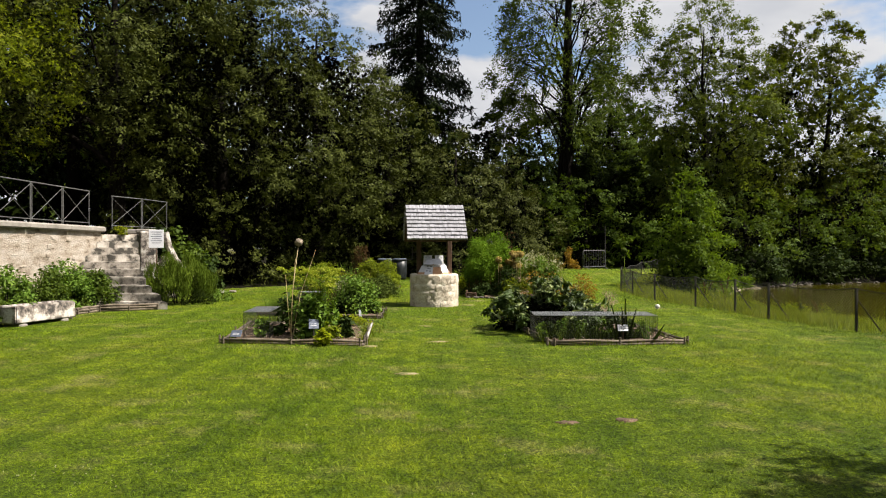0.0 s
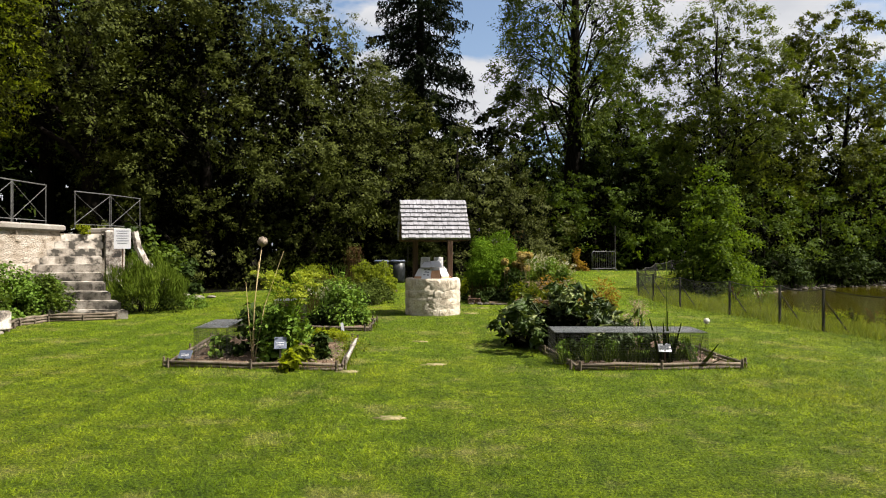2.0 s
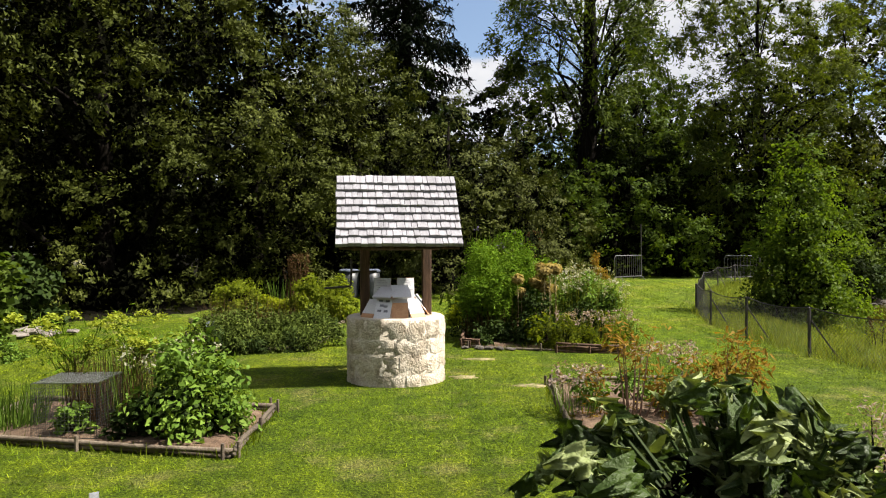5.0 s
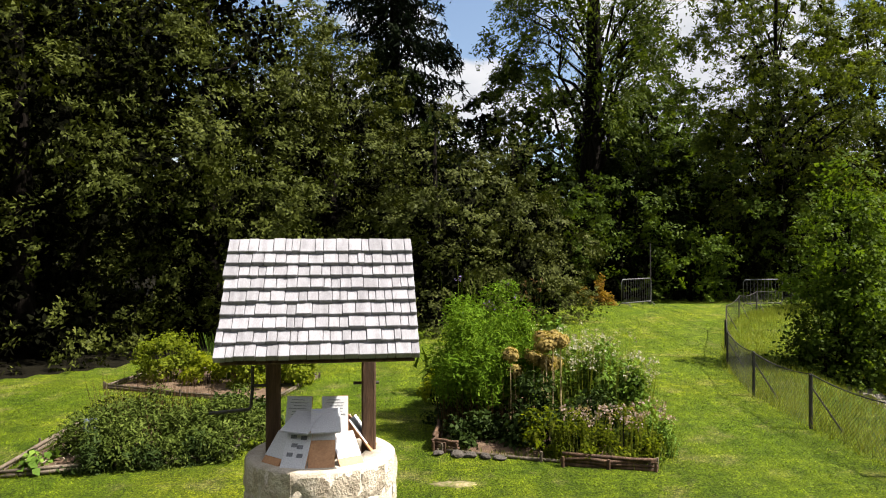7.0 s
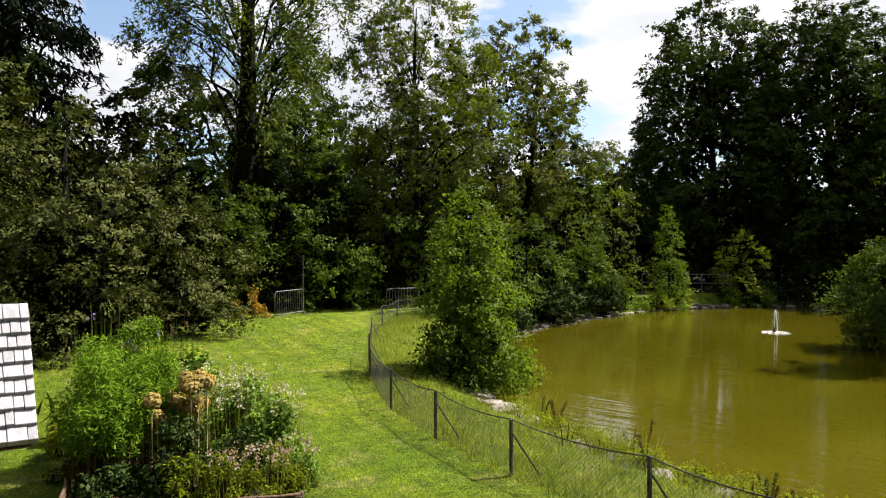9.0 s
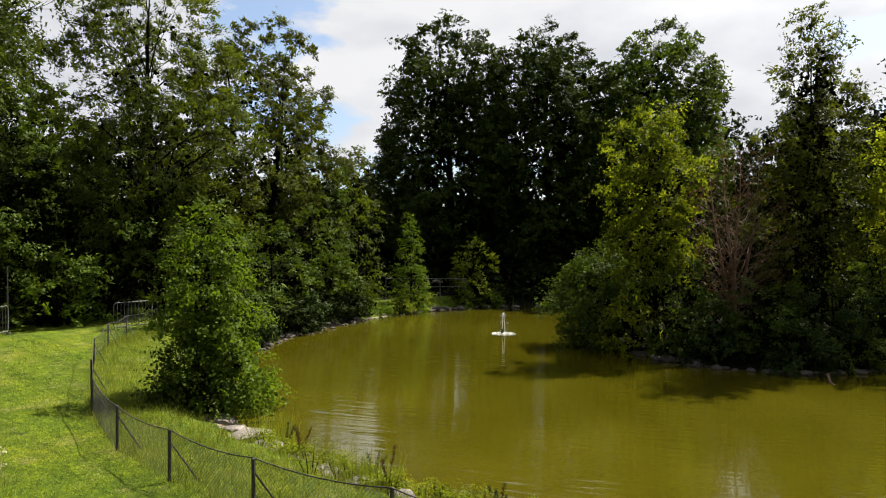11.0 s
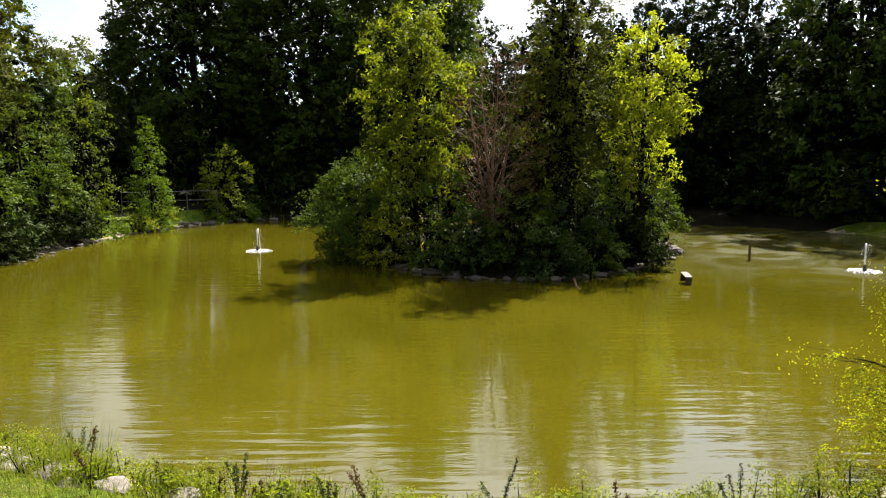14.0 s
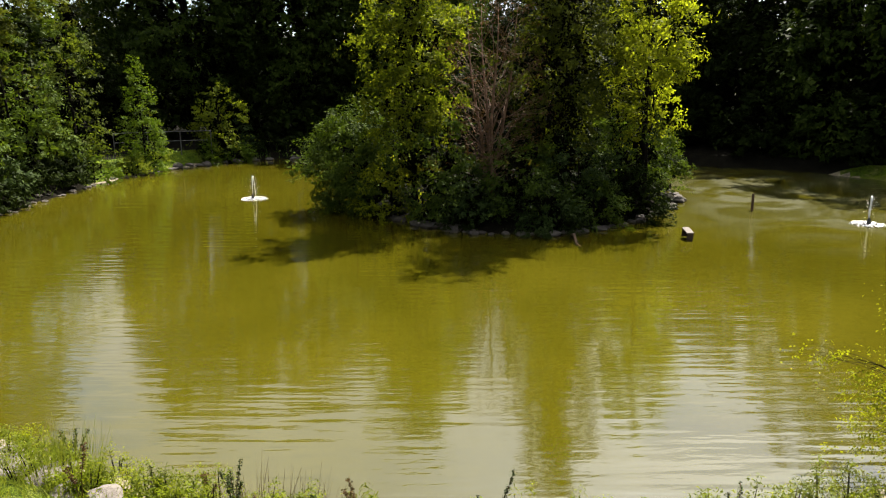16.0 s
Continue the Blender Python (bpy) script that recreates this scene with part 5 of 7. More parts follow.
def spikes(name, place, rx, ry, h, label, mat, n=2500, width=0.012, lean=0.25, seed=1, category="plant", group="", flower=None, flower_n=0, curve=0.0, fan=0.5):
    """A tuft of upright blades, with flowers on top where it has them."""
    rng = np.random.default_rng(seed)
    x, y = place[0], place[1]
    z = place[2] if len(place) > 2 else ground_z(x, y)
    root = thing(name, pose(x, y, z), label, category, group)
    a, r = rng.uniform(0, 6.283, n), np.sqrt(rng.uniform(0, 1, n))
    pos = np.stack([rx * r * np.cos(a), ry * r * np.sin(a), 0 * a], 1)
    d = np.stack([fan * r * np.cos(a), fan * r * np.sin(a), 0 * a], 1)
    tagged(part("foliage", blades("foliage", rng, pos, h, width, lean, d, curve), mat, root), kind="stuff")
    if flower:
        b, q = rng.uniform(0, 6.283, flower_n), np.sqrt(rng.uniform(0, 1, flower_n))
        p = np.stack([rx * q * np.cos(b), ry * q * np.sin(b), h * rng.uniform(0.75, 1.1, flower_n)], 1)
        p[:, :2] *= 1 + fan * h * 0.6
        kk = np.repeat(np.arange(flower_n), 9)
        pp = p[kk] + rng.normal(size=(len(kk), 3)) * 0.022
        tagged(part("bloom", leaves("bloom", rng, pp, unit(rng.normal(size=pp.shape) + np.array([0, 0, 1])), 0.035, 0.8), flower, root), kind="stuff")
    return root


def umbel_plant(place, h, label, seed, heads=14, spread=0.45):
    """Dill or fennel: thin branching stems, feathery leaves and flat yellow flower heads."""
    rng = np.random.default_rng(seed)
    root = thing("fennel", pose(place[0], place[1], 0.03), label, "plant")
    g = Geo()
    hp, lp = [], []
    for k in range(heads):
        a = rng.uniform(0, 6.283)
        e = np.array([math.cos(a), math.sin(a), 0]) * spread * rng.uniform(0.2, 1) + np.array([0, 0, h * rng.uniform(0.72, 1.05)])
        s = np.array([0.0, 0.0, h * rng.uniform(0.25, 0.6)])
        g.tube([s, s * 0.5 + e * 0.5 + np.array([0, 0, -0.03]), e], [0.007, 0.005, 0.003], 4)
        for _ in range(2):
            o = e + rng.normal(size=3) * np.array([0.1, 0.1, 0.05])
            spoke = rng.uniform(0, 6.283, 70)
            reach = 0.085 * np.sqrt(rng.uniform(0, 1, 70))
            hp.append(o + np.stack([reach * np.cos(spoke), reach * np.sin(spoke), 0.012 * rng.normal(size=70) - 0.6 * reach * reach / 0.085], 1))
            g.tube([e * 0.9 + s * 0.1, o + np.array([0, 0, -0.04])], [0.003, 0.002], 3, False)
        u = rng.uniform(0, 1, 46)
        lp.append(s + (e - s) * u[:, None] + rng.normal(size=(46, 3)) * 0.08)
    g.tube([(0, 0, -0.05), (0.02, 0, h * 0.5), (0, 0.02, h * 0.8)], [0.014, 0.011, 0.006], 6)
    tagged(part("stalk", g, ROSEMARY, root), kind="stuff")
    hp, lp = np.concatenate(hp), np.concatenate(lp)
    tagged(part("umbel", leaves("umbel", rng, hp, unit(rng.normal(size=hp.shape) * 0.4 + np.array([0, 0, 1])), 0.035, 0.8), UMBEL, root), kind="stuff")
    part("leaves", leaves("leaves", rng, lp, unit(rng.normal(size=lp.shape)), 0.1, 0.12), FEATHER, root)
    return root


def seed_ball(place, h, r, label, seed, lean=(0.1, 0.1), extra=(), mat=None):
    """A giant onion gone to seed: tall dry stalks with a round head."""
    rng = np.random.default_rng(seed)
    root = thing("onion_seed_head", pose(place[0], place[1], 0.03), label, "plant", "onion seed heads")
    top = np.array([lean[0], lean[1], h])
    part("stalk", Geo().tube([(0, 0, -0.05), (lean[0] * 0.3, lean[1] * 0.3, h * 0.5), top], [0.007, 0.0055, 0.004], 6), STRAW if mat is None else ROSEMARY, root, smooth=True)
    bm = bmesh.new()
    bmesh.ops.create_icosphere(bm, subdivisions=3, radius=r * 0.85)
    for v in bm.verts:
        v.co *= 1 + 0.1 * noise.noise(v.co * 60 / max(r * 10, 0.4))
    me = bpy.data.meshes.new("seed_head")
    bm.to_mesh(me)
    bm.free()
    head = part("seed_head", me, mat or SEEDHEAD, root, m=pose(*top))
    d = unit(rng.normal(size=(260, 3)))
    part("florets", leaves("florets", rng, d * r, d, r * 0.34, 0.8), mat or SEEDHEAD, head)
    for (dx, dy, hh) in extra:
        part("dry_stalk", Geo().tube([(0.02, 0.02, -0.05), (dx * 0.4, dy * 0.4, hh * 0.5), (dx, dy, hh)], [0.006, 0.005, 0.003], 5), STRAW, root)
    return root


def big_leaf(seed):
    """A large crinkled leaf with a wavy rim, lying along +y from its stalk."""
    rng = np.random.default_rng(seed)
    nu, nv = 11, 13
    vs, fs = [], []
    for j in range(nv + 1):
        v = j / nv
        half = 0.46 * math.sin(math.pi * min(1, 0.2 + 0.84 * v)) ** 0.6 * (1 - 0.2 * v)
        for i in range(nu + 1):
            u = 2 * i / nu - 1
            w = abs(u) ** 2
            z = -0.42 * v * v + 0.3 * w * math.sin(3 * v + seed) + 0.3 * math.sin(15 * v + 3 * u + 2 * seed) * abs(u) ** 1.6 + 0.02 * rng.normal() + 0.16 * math.sin(math.pi * v) + 0.26 * noise.noise((u * 2.4 + seed * 7, v * 3.6, seed)) + 0.13 * noise.noise((u * 6 + seed, v * 8, 3.0))
            vs.append((half * u * (1 + 0.06 * math.sin(11 * v + seed)), v + 0.03 * rng.normal() * abs(u), z))
    for j in range(nv):
        for i in range(nu):
            k = j * (nu + 1) + i
            fs.append((k, k + 1, k + nu + 2, k + nu + 1))
    me = Geo().add(vs, fs).mesh("leaf", True)
    me.materials.append(RHUBARB)
    return me


def make_rhubarb(place, radius, h, count, seed):
    rng = np.random.default_rng(seed)
    root = thing("rhubarb_plant", pose(place[0], place[1], 0), "large rhubarb clump with broad crinkled dark green leaves", "plant")
    variants = [big_leaf(s) for s in range(5)]
    g = Geo()
    for k in range(count):
        a = rng.uniform(0, 6.283)
        f = rng.uniform(0, 1) ** 0.6
        r = radius * f
        z = h * math.sqrt(max(0.05, 1.0 - 0.93 * f ** 2.2)) * rng.uniform(0.5, 1.08)
        s = rng.uniform(0.1, 0.22)
        # leaves stand in bunches, and the clump has fallen open towards the lawn
        open_side = math.exp(-((math.cos(a) * f + 0.12) / 0.36) ** 2 - ((math.sin(a) * f + 0.66) / 0.4) ** 2)
        if noise.noise((r * math.cos(a) * 2.2, r * math.sin(a) * 2.2, z * 2.6)) < 0.03 + 0.6 * open_side:
            continue
        leaf = new("leaf", variants[k % 5])
        leaf.parent = root
        leaf.matrix_local = pose(r * 0.86 * math.cos(a), r * math.sin(a), max(z, 0.16), 0, 0, math.degrees(a) - 90 + rng.uniform(-35, 35)) @ pose(0, -s * 0.3, 0, rng.uniform(-120, 60) - 18 * f, rng.uniform(-95, 95), 0) @ Matrix.Diagonal((s, s, s, 1))
        if k % 2 == 0:
            e = Vector((r * 0.8 * math.cos(a), r * 0.92 * math.sin(a), max(z, 0.16) - 0.02))
            b = Vector((0.22 * r * math.cos(a), 0.22 * r * math.sin(a), -0.02))
            g.tube([b, b.lerp(e, 0.5) + Vector((0, 0, 0.06)), e], [0.02, 0.016, 0.01], 5)
    # stalks take a dark leaf colour to paint the hollow's shade
    tagged(part("stalk", g, HERBDARK, root), "leaf stalks in dark green that deepens the shaded hollow", kind="stuff")


def label_plate(x, y, z, rz, tilt, wd, hh, mat, label, stake=True, lines=0):
    p = thing("plant_label", pose(x, y, 0, 0, 0, rz), label, "label")
    part("plate", Geo().box((wd, 0.008, hh), pose(0, 0, z, -tilt, 0, 0), 0.002), mat, p)
    for k in range(lines):
        part("writing_bar", Geo().box((wd * 0.6, 0.003, 0.006), pose(0, 0, z, -tilt, 0, 0) @ pose(0, -0.006, hh * (0.3 + 0.18 * k))), PRINT if mat is PAPER else PAPER, p)
    if stake:
        part("stake", Geo().box((0.02, 0.012, z + 0.06), pose(0, 0.012, -0.04)), OAK if mat is PAPER else IRON, p)


make_well()
make_boards()

BED_A = [(-3.36, 10.72), (-1.19, 10.45), (-1.36, 13.05), (-3.6, 13.25)]
BED_B = [(-3.9, 15.0), (-1.3, 14.5), (-1.35, 16.1), (-4.0, 16.5)]
BED_C = [(-4.05, 19.66), (-1.75, 20.3), (-1.7, 22.2), (-4.3, 22.0)]
BED_D = [(-5.2, 24.6), (-2.0, 23.3), (-1.6, 25.6), (-4.9, 26.8)]
BED_E = [(1.58, 10.45), (3.62, 10.6), (3.45, 13.3), (1.3, 13.1)]
BED_F = [(1.45, 15.0), (3.4, 15.2), (3.3, 17.6), (1.6, 17.4)]
BED_G = [(0.72, 20.6), (3.1, 19.85), (3.6, 23.6), (0.9, 24.2)]
for k, (b, what) in enumerate([(BED_A, "with onions, chard and bare reddish soil"), (BED_B, "full of leafy herbs"), (BED_C, "with a grey-green herb mound"), (BED_D, "with lime-green sedums"),
                               (BED_E, "with leeks under a wire cage"), (BED_F, "with rust-coloured foliage and pale flowers"), (BED_G, "overflowing with tall summer flowers")]):
    raised_bed(b, "log-edged garden bed " + what, 200 + k, 2 if k != 6 else 1)
part("edge_plank", Geo().box((0.035, 1.9, 0.1), pose(-1.25, 11.75, 0.02, 0, 14, 3.6), 0.012), surface("bleached_plank", ((0.35, (0.1, 0.085, 0.065)), (0.65, (0.36, 0.33, 0.29))), 6, 0.85, 60, 0.5, 0.006, stretch=(4, 0.4, 4)), bpy.data.objects["raised_bed"])

wire_box(-3.14, 10.95, -2.74, 12.05, 0.05, 0.4, 0.028, 4, "small galvanised wire cage over seedlings in the bed")
wire_box(1.37, 10.62, 3.2, 11.28, 0.06, 0.37, 0.03, -1, "long galvanised wire cage over a row of leeks")
wire_box(-3.08, 14.88, -2.55, 15.42, 0.05, 0.46, 0.03, 3, "square galvanised wire cage over green seedlings")

# bed with onions and chard
seed_ball((-2.36, 10.85), 1.5, 0.062, "dry onion stalks with a round brown seed head", 1, (0.12, 0.08), ((0.36, 0.19, 1.38), (-0.08, 0.05, 1.0), (0.06, 0.12, 1.25)))
umbel_plant((-1.95, 11.15), 1.1, "tall dill with yellow flower heads", 2, 9, 0.3)
bush("chard_plant", (-2.0, 11.2), 0.36, 0.36, 0.55, "bright leafy chard clump in the bed", HERB, 620, 0.1, 22, 0.16, 3, stems=10, wide=0.55)
bush("chard_plant", (-2.5, 11.5), 0.25, 0.25, 0.55, "broad-leaved beet plant in the bed", HERBDARK, 300, 0.12, 12, 0.16, 4, stems=8, wide=0.6)
bush("tomato_plant", (-2.12, 11.0), 0.22, 0.2, 0.72, "tall leafy vegetable plant with dark green foliage", HERB, 520, 0.09, 18, 0.13, 9, stems=12, wide=0.5)
bush("lettuce_plant", (-1.72, 10.8), 0.14, 0.14, 0.26, "pale yellow-green leafy plant low in the bed", LIME, 120, 0.1, 8, 0.1, 10, stems=4, wide=0.65)
bush("potato_plant", (-1.66, 11.15), 0.2, 0.2, 0.3, "small bushy vegetable with dark green leaves", HERBDARK, 320, 0.1, 8, 0.12, 5, stems=6)
bush("yellow_leaf_plant", (-1.78, 10.42), 0.08, 0.08, 0.24, "yellowing plant growing over the log edge", YELLOW, 70, 0.12, 6, 0.08, 6, stems=4)
bush("marigold_clump", (-1.65, 12.6), 0.38, 0.22, 0.22, "low yellow-green flowering clump", YELLOW, 900, 0.04, 12, 0.1, 7, stems=5)
bush("seedling_clump", (-2.94, 11.4), 0.14, 0.35, 0.26, "green seedlings inside the cage", HERB, 260, 0.1, 8, 0.09, 8, stems=6)
label_plate(-1.97, 10.72, 0.22, 12, 40, 0.15, 0.17, SLATE, "small dark slate plant label on a stake", lines=2)
label_plate(-3.2, 10.86, 0.08, -8, 40, 0.17, 0.12, SLATE, "small dark slate plant label on a stake", lines=2)
label_plate(-1.5, 12.75, 0.2, 40, 15, 0.05, 0.13, GALV, "little metal plant tag at the bed's corner")

# herb bed behind it
bush("herb_clump", (-1.85, 15.2), 0.5, 0.45, 0.7, "rounded green herb bush over dark leaves that paint its shade", HERB, 1700, 0.075, 30, 0.2, 12)
# darker leaf copy puts the shade below the herb bush into colour
bush("herb_shade_leaves", (-1.95, 15.05), 0.5, 0.3, 0.36, "dark low leaves painted as shade below the herb bush", HERBDARK, 900, 0.09, 16, 0.16, 13)
spikes("cream_yarrow", (-2.3, 15.6), 0.5, 0.4, 0.72, "cream-flowered yarrow among the herbs", HERB, 240, 0.012, 0.2, 14, flower=WHITEFLOWER, flower_n=36, fan=0.15)
umbel_plant((-3.1, 15.6), 0.95, "yellow-flowered fennel in the herb bed", 15, 9, 0.4)
umbel_plant((-2.6, 15.9), 0.95, "yellow-flowered fennel in the herb bed", 16, 9, 0.4)
spikes("brown_grass_clump", (-2.75, 15.6), 0.35, 0.3, 0.62, "dry brown stems in the herb bed", DEADLEAF, 700, 0.008, 0.15, 17, fan=0.1)
spikes("chives_clump", (-3.55, 15.4), 0.28, 0.22, 0.38, "tuft of chives with thin leaves", HERB, 420, 0.01, 0.3, 18, fan=0.3)
bush("seedling_clump", (-2.82, 15.15), 0.17, 0.22, 0.3, "green seedlings inside the cage", HERB, 240, 0.09, 8, 0.1, 19)
bush("lime_herb", (-2.0, 21.9), 0.4, 0.3, 0.45, "green leafy herb in the bed", HERBDARK, 1100, 0.09, 14, 0.2, 20)

# beds beyond the well on the shrub side
bush("sage_mound", (-2.95, 20.75), 0.98, 0.85, 0.54, "grey-green sage mound spilling over the bed", SAGE, 9500, 0.07, 80, 0.2, 21, wide=0.32)
bush("sage_mound", (-1.95, 20.95), 0.7, 0.7, 0.5, "grey-green sage mound spilling over the bed", SAGE, 5200, 0.07, 46, 0.18, 22, wide=0.32)
for k in range(6):
    bush("sage_spill", (-3.15 + 0.26 * k, 19.88 + 0.075 * k), 0.22, 0.2, 0.3, "low sage shoots hanging over the log edge", SAGE if k % 2 else HERBDARK, 520, 0.07, 12, 0.13, 430 + k, group="sage over the edge", wide=0.32, stems=6)
spikes("seeding_sage", (-3.0, 21.3), 0.8, 0.5, 0.75, "dry flowering stems above the sage", DEADLEAF, 420, 0.009, 0.2, 23, fan=0.15)
bush("melon_leaves", (-3.75, 20.0), 0.2, 0.25, 0.22, "few broad leaves by the bed's corner", HERB, 60, 0.11, 6, 0.12, 24, wide=0.7)
label_plate(-3.35, 20.35, 0.25, 30, 15, 0.16, 0.22, SLATE, "dark slate plant label on a stake", lines=2)
for k, (x, y, w) in enumerate([(-4.3, 25.2, 0.6), (-2.5, 24.6, 0.55), (-2.0, 24.9, 0.4)]):
    bush("sedum_clump", (x, y), w, 0.5, 0.85, "upright lime-green sedum clump", LIME, 2200, 0.08, 26, 0.18, 25 + k, group="sedums")
    spikes("sedum_plant", (x, y), w * 0.85, 0.45, 0.86, "flat pale green flower heads of the sedum", LIME, 60, 0.012, 0.1, 35 + k, flower=LIME, flower_n=70, fan=0.05)
bush("rusty_perennial", (-3.5, 24.9), 0.45, 0.4, 0.55, "yellowing perennial in the far bed", YELLOW, 800, 0.085, 14, 0.16, 45)
spikes("dock_plant", (-2.95, 25.3), 0.22, 0.2, 1.35, "tall rusty brown dock stems gone to seed", DEADLEAF, 160, 0.014, 0.1, 46, flower=DEADLEAF, flower_n=110, fan=0.1)
spikes("iris_clump", (-3.35, 25.4), 0.2, 0.2, 0.85, "fan of upright green iris leaves", HERB, 70, 0.035, 0.2, 47, fan=0.25)

# leek bed and rhubarb
make_rhubarb((1.86, 12.5), 1.32, 0.84, 660, 50)
# near-black leaves added to paint the shade in the rhubarb's hollow
bush("rhubarb_shade_fill", (1.8, 12.4), 0.85, 0.75, 0.42, "near-black leaves added as painted shade inside the rhubarb clump", SHADEFILL, 900, 0.12, 30, 0.18, 58, stems=4)
rng_leek = np.random.default_rng(51)
for k in range(13):
    x, y = 1.5 + 1.6 * (k / 12) + 0.03 * rng_leek.normal(), 10.75 + 0.12 * (k % 2) + 0.03 * rng_leek.normal()
    spikes("leek", (x, y, 0.05), 0.03, 0.03, 0.3, "young leek with grey-green strap leaves", ROSEMARY, 16, 0.013, 0.4, 300 + k, group="leeks in the cage", fan=0.4, curve=0.12)
for k in range(16):
    bush("vegetable_seedling", (1.52 + 0.105 * k, 10.98 + 0.06 * (k % 3), 0.05), 0.09, 0.09, 0.24, "leafy seedling in the caged row", HERB if k % 3 == 0 else HERBDARK, 90, 0.07, 5, 0.07, 320 + k, group="caged seedlings", stems=4)
spikes("weedy_soil_growth", (2.3, 11.0, 0.05), 0.8, 0.28, 0.16, "thin weeds and seedlings on the caged soil", HERBDARK, 1600, 0.009, 0.4, 52)
seed_ball((2.74, 10.72), 1.37, 0.05, "tall onion stalk with a grey-green seed head", 53, (-0.02, -0.02), (), SAGE)
spikes("dark_lily", (2.74, 10.75), 0.06, 0.05, 0.6, "dark withered strap leaves clinging to the onion stalk", DARKWOOD, 22, 0.055, 0.1, 54, fan=0.22, curve=0.04)
spikes("agave_leaves", (3.12, 10.72), 0.05, 0.05, 0.5, "sprawling dark strap leaves of an onion plant", HERBDARK, 6, 0.05, 0.5, 55, fan=1.3, curve=0.2)
seed_ball((3.15, 10.78), 0.52, 0.036, "white globe flower on a short stalk", 56, (0.1, 0.02), (), BLOOM)
label_plate(2.68, 10.6, 0.2, -6, 42, 0.15, 0.115, PAPER, "white plant label on a wooden stake", lines=3)
bush("lavender_clump", (3.1, 13.5), 0.28, 0.28, 0.6, "faded grey-mauve lavender behind the rhubarb", PINKFLOWER, 700, 0.05, 14, 0.14, 57, wide=0.3)

# pale-flowered bed
bush("rust_fern", (2.1, 15.6), 0.5, 0.3, 0.8, "rust-orange ferny foliage in the bed", RUST, 600, 0.08, 22, 0.2, 60, wide=0.3)
bush("rust_fern", (2.9, 15.5), 0.45, 0.25, 0.85, "rust-orange ferny foliage in the bed", RUST, 600, 0.08, 14, 0.18, 61, wide=0.3)
spikes("pale_phlox", (1.65, 15.9), 0.25, 0.25, 0.42, "pale pink phlox flowers on thin stems", HERB, 70, 0.01, 0.2, 62, flower=PINKFLOWER, flower_n=46, fan=0.25)
spikes("pale_phlox", (2.9, 17.0), 0.42, 0.3, 0.5, "pale pink phlox flowers on thin stems", HERB, 90, 0.01, 0.2, 63, flower=PINKFLOWER, flower_n=60, fan=0.25)
bush("herb_clump", (2.4, 16.1), 0.8, 0.4, 0.32, "low green perennials between the flowers", HERB, 1300, 0.07, 20, 0.14, 64)

# tall flower bed beyond the well
FEATHERY = [(1.2, 21.5, 0.42, 1.45), (1.7, 21.8, 0.45, 1.55), (1.1, 22.4, 0.42, 1.45), (1.6, 22.8, 0.4, 1.5)]
for k, (x, y, r, h) in enumerate(FEATHERY):
    bush("asparagus_fern", (x, y), r, r, h, "tall feathery green asparagus fern", FEATHER, 9500, 0.09, 44, 0.24, 70 + k, group="asparagus ferns", base=0.5, wide=0.2, stems=22)
# added dark leaves put the shade under ferns and flowers into colour
for k, (x, y, r, h) in enumerate([(1.95, 21.0, 0.4, 0.75), (2.6, 20.75, 0.5, 0.6), (0.95, 21.9, 0.35, 0.6), (1.75, 20.75, 0.25, 0.4), (1.15, 20.95, 0.42, 0.3)]):
    bush("shade_undergrowth", (x, y), r, r * 0.7, h, "dark leaves added to paint shade below the tall flowers", HERBDARK, int(2200 * r), 0.08, 18, 0.16, 175 + k, group="undergrowth")
spikes("dry_reed", (1.3, 21.5), 0.6, 0.45, 0.7, "bundle of bare dry reeds under the ferns", DEADLEAF, 320, 0.012, 0.1, 75, fan=0.05)
spikes("thistle", (1.4, 22.6), 0.5, 0.4, 1.85, "tall purple thistles above the ferns", ROSEMARY, 130, 0.016, 0.08, 76, flower=PURPLE, flower_n=7, fan=0.06)
spikes("red_orach", (2.1, 23.2), 0.25, 0.25, 1.8, "tall dark red flowering orach", HERBDARK, 60, 0.014, 0.07, 77, flower=DEADLEAF, flower_n=14, fan=0.05)
bush("broad_perennial", (2.3, 23.0), 0.4, 0.4, 1.45, "tall broad-leaved green perennial in the bed", HERB, 900, 0.14, 16, 0.24, 78)
rng_head = np.random.default_rng(79)
for k in range(16):
    x, y, h = 1.95 + 0.4 * rng_head.uniform(-1, 1), 21.4 + 0.3 * rng_head.uniform(-1, 1), rng_head.uniform(0.8, 1.25)
    t = thing("tan_umbel", pose(x, y, 0.05), "tan seed head on a tall dry stem", "flower", "tan seed heads")
    part("stem", Geo().tube([(0, 0, -0.05), (0.01, 0.01, h * 0.5), (0, 0, h)], [0.008, 0.007, 0.005], 5), STRAW, t)
    d = unit(rng_head.normal(size=(170, 3)) + np.array([0, 0, 0.3])) * np.array([0.125, 0.125, 0.1]) * rng_head.uniform(0.4, 1, (170, 1))
    part("seed_head", leaves("seed_head", rng_head, d + np.array([0, 0, h]), unit(d + np.array([0, 0, 0.05])), 0.06, 0.7), TANHEAD, t)
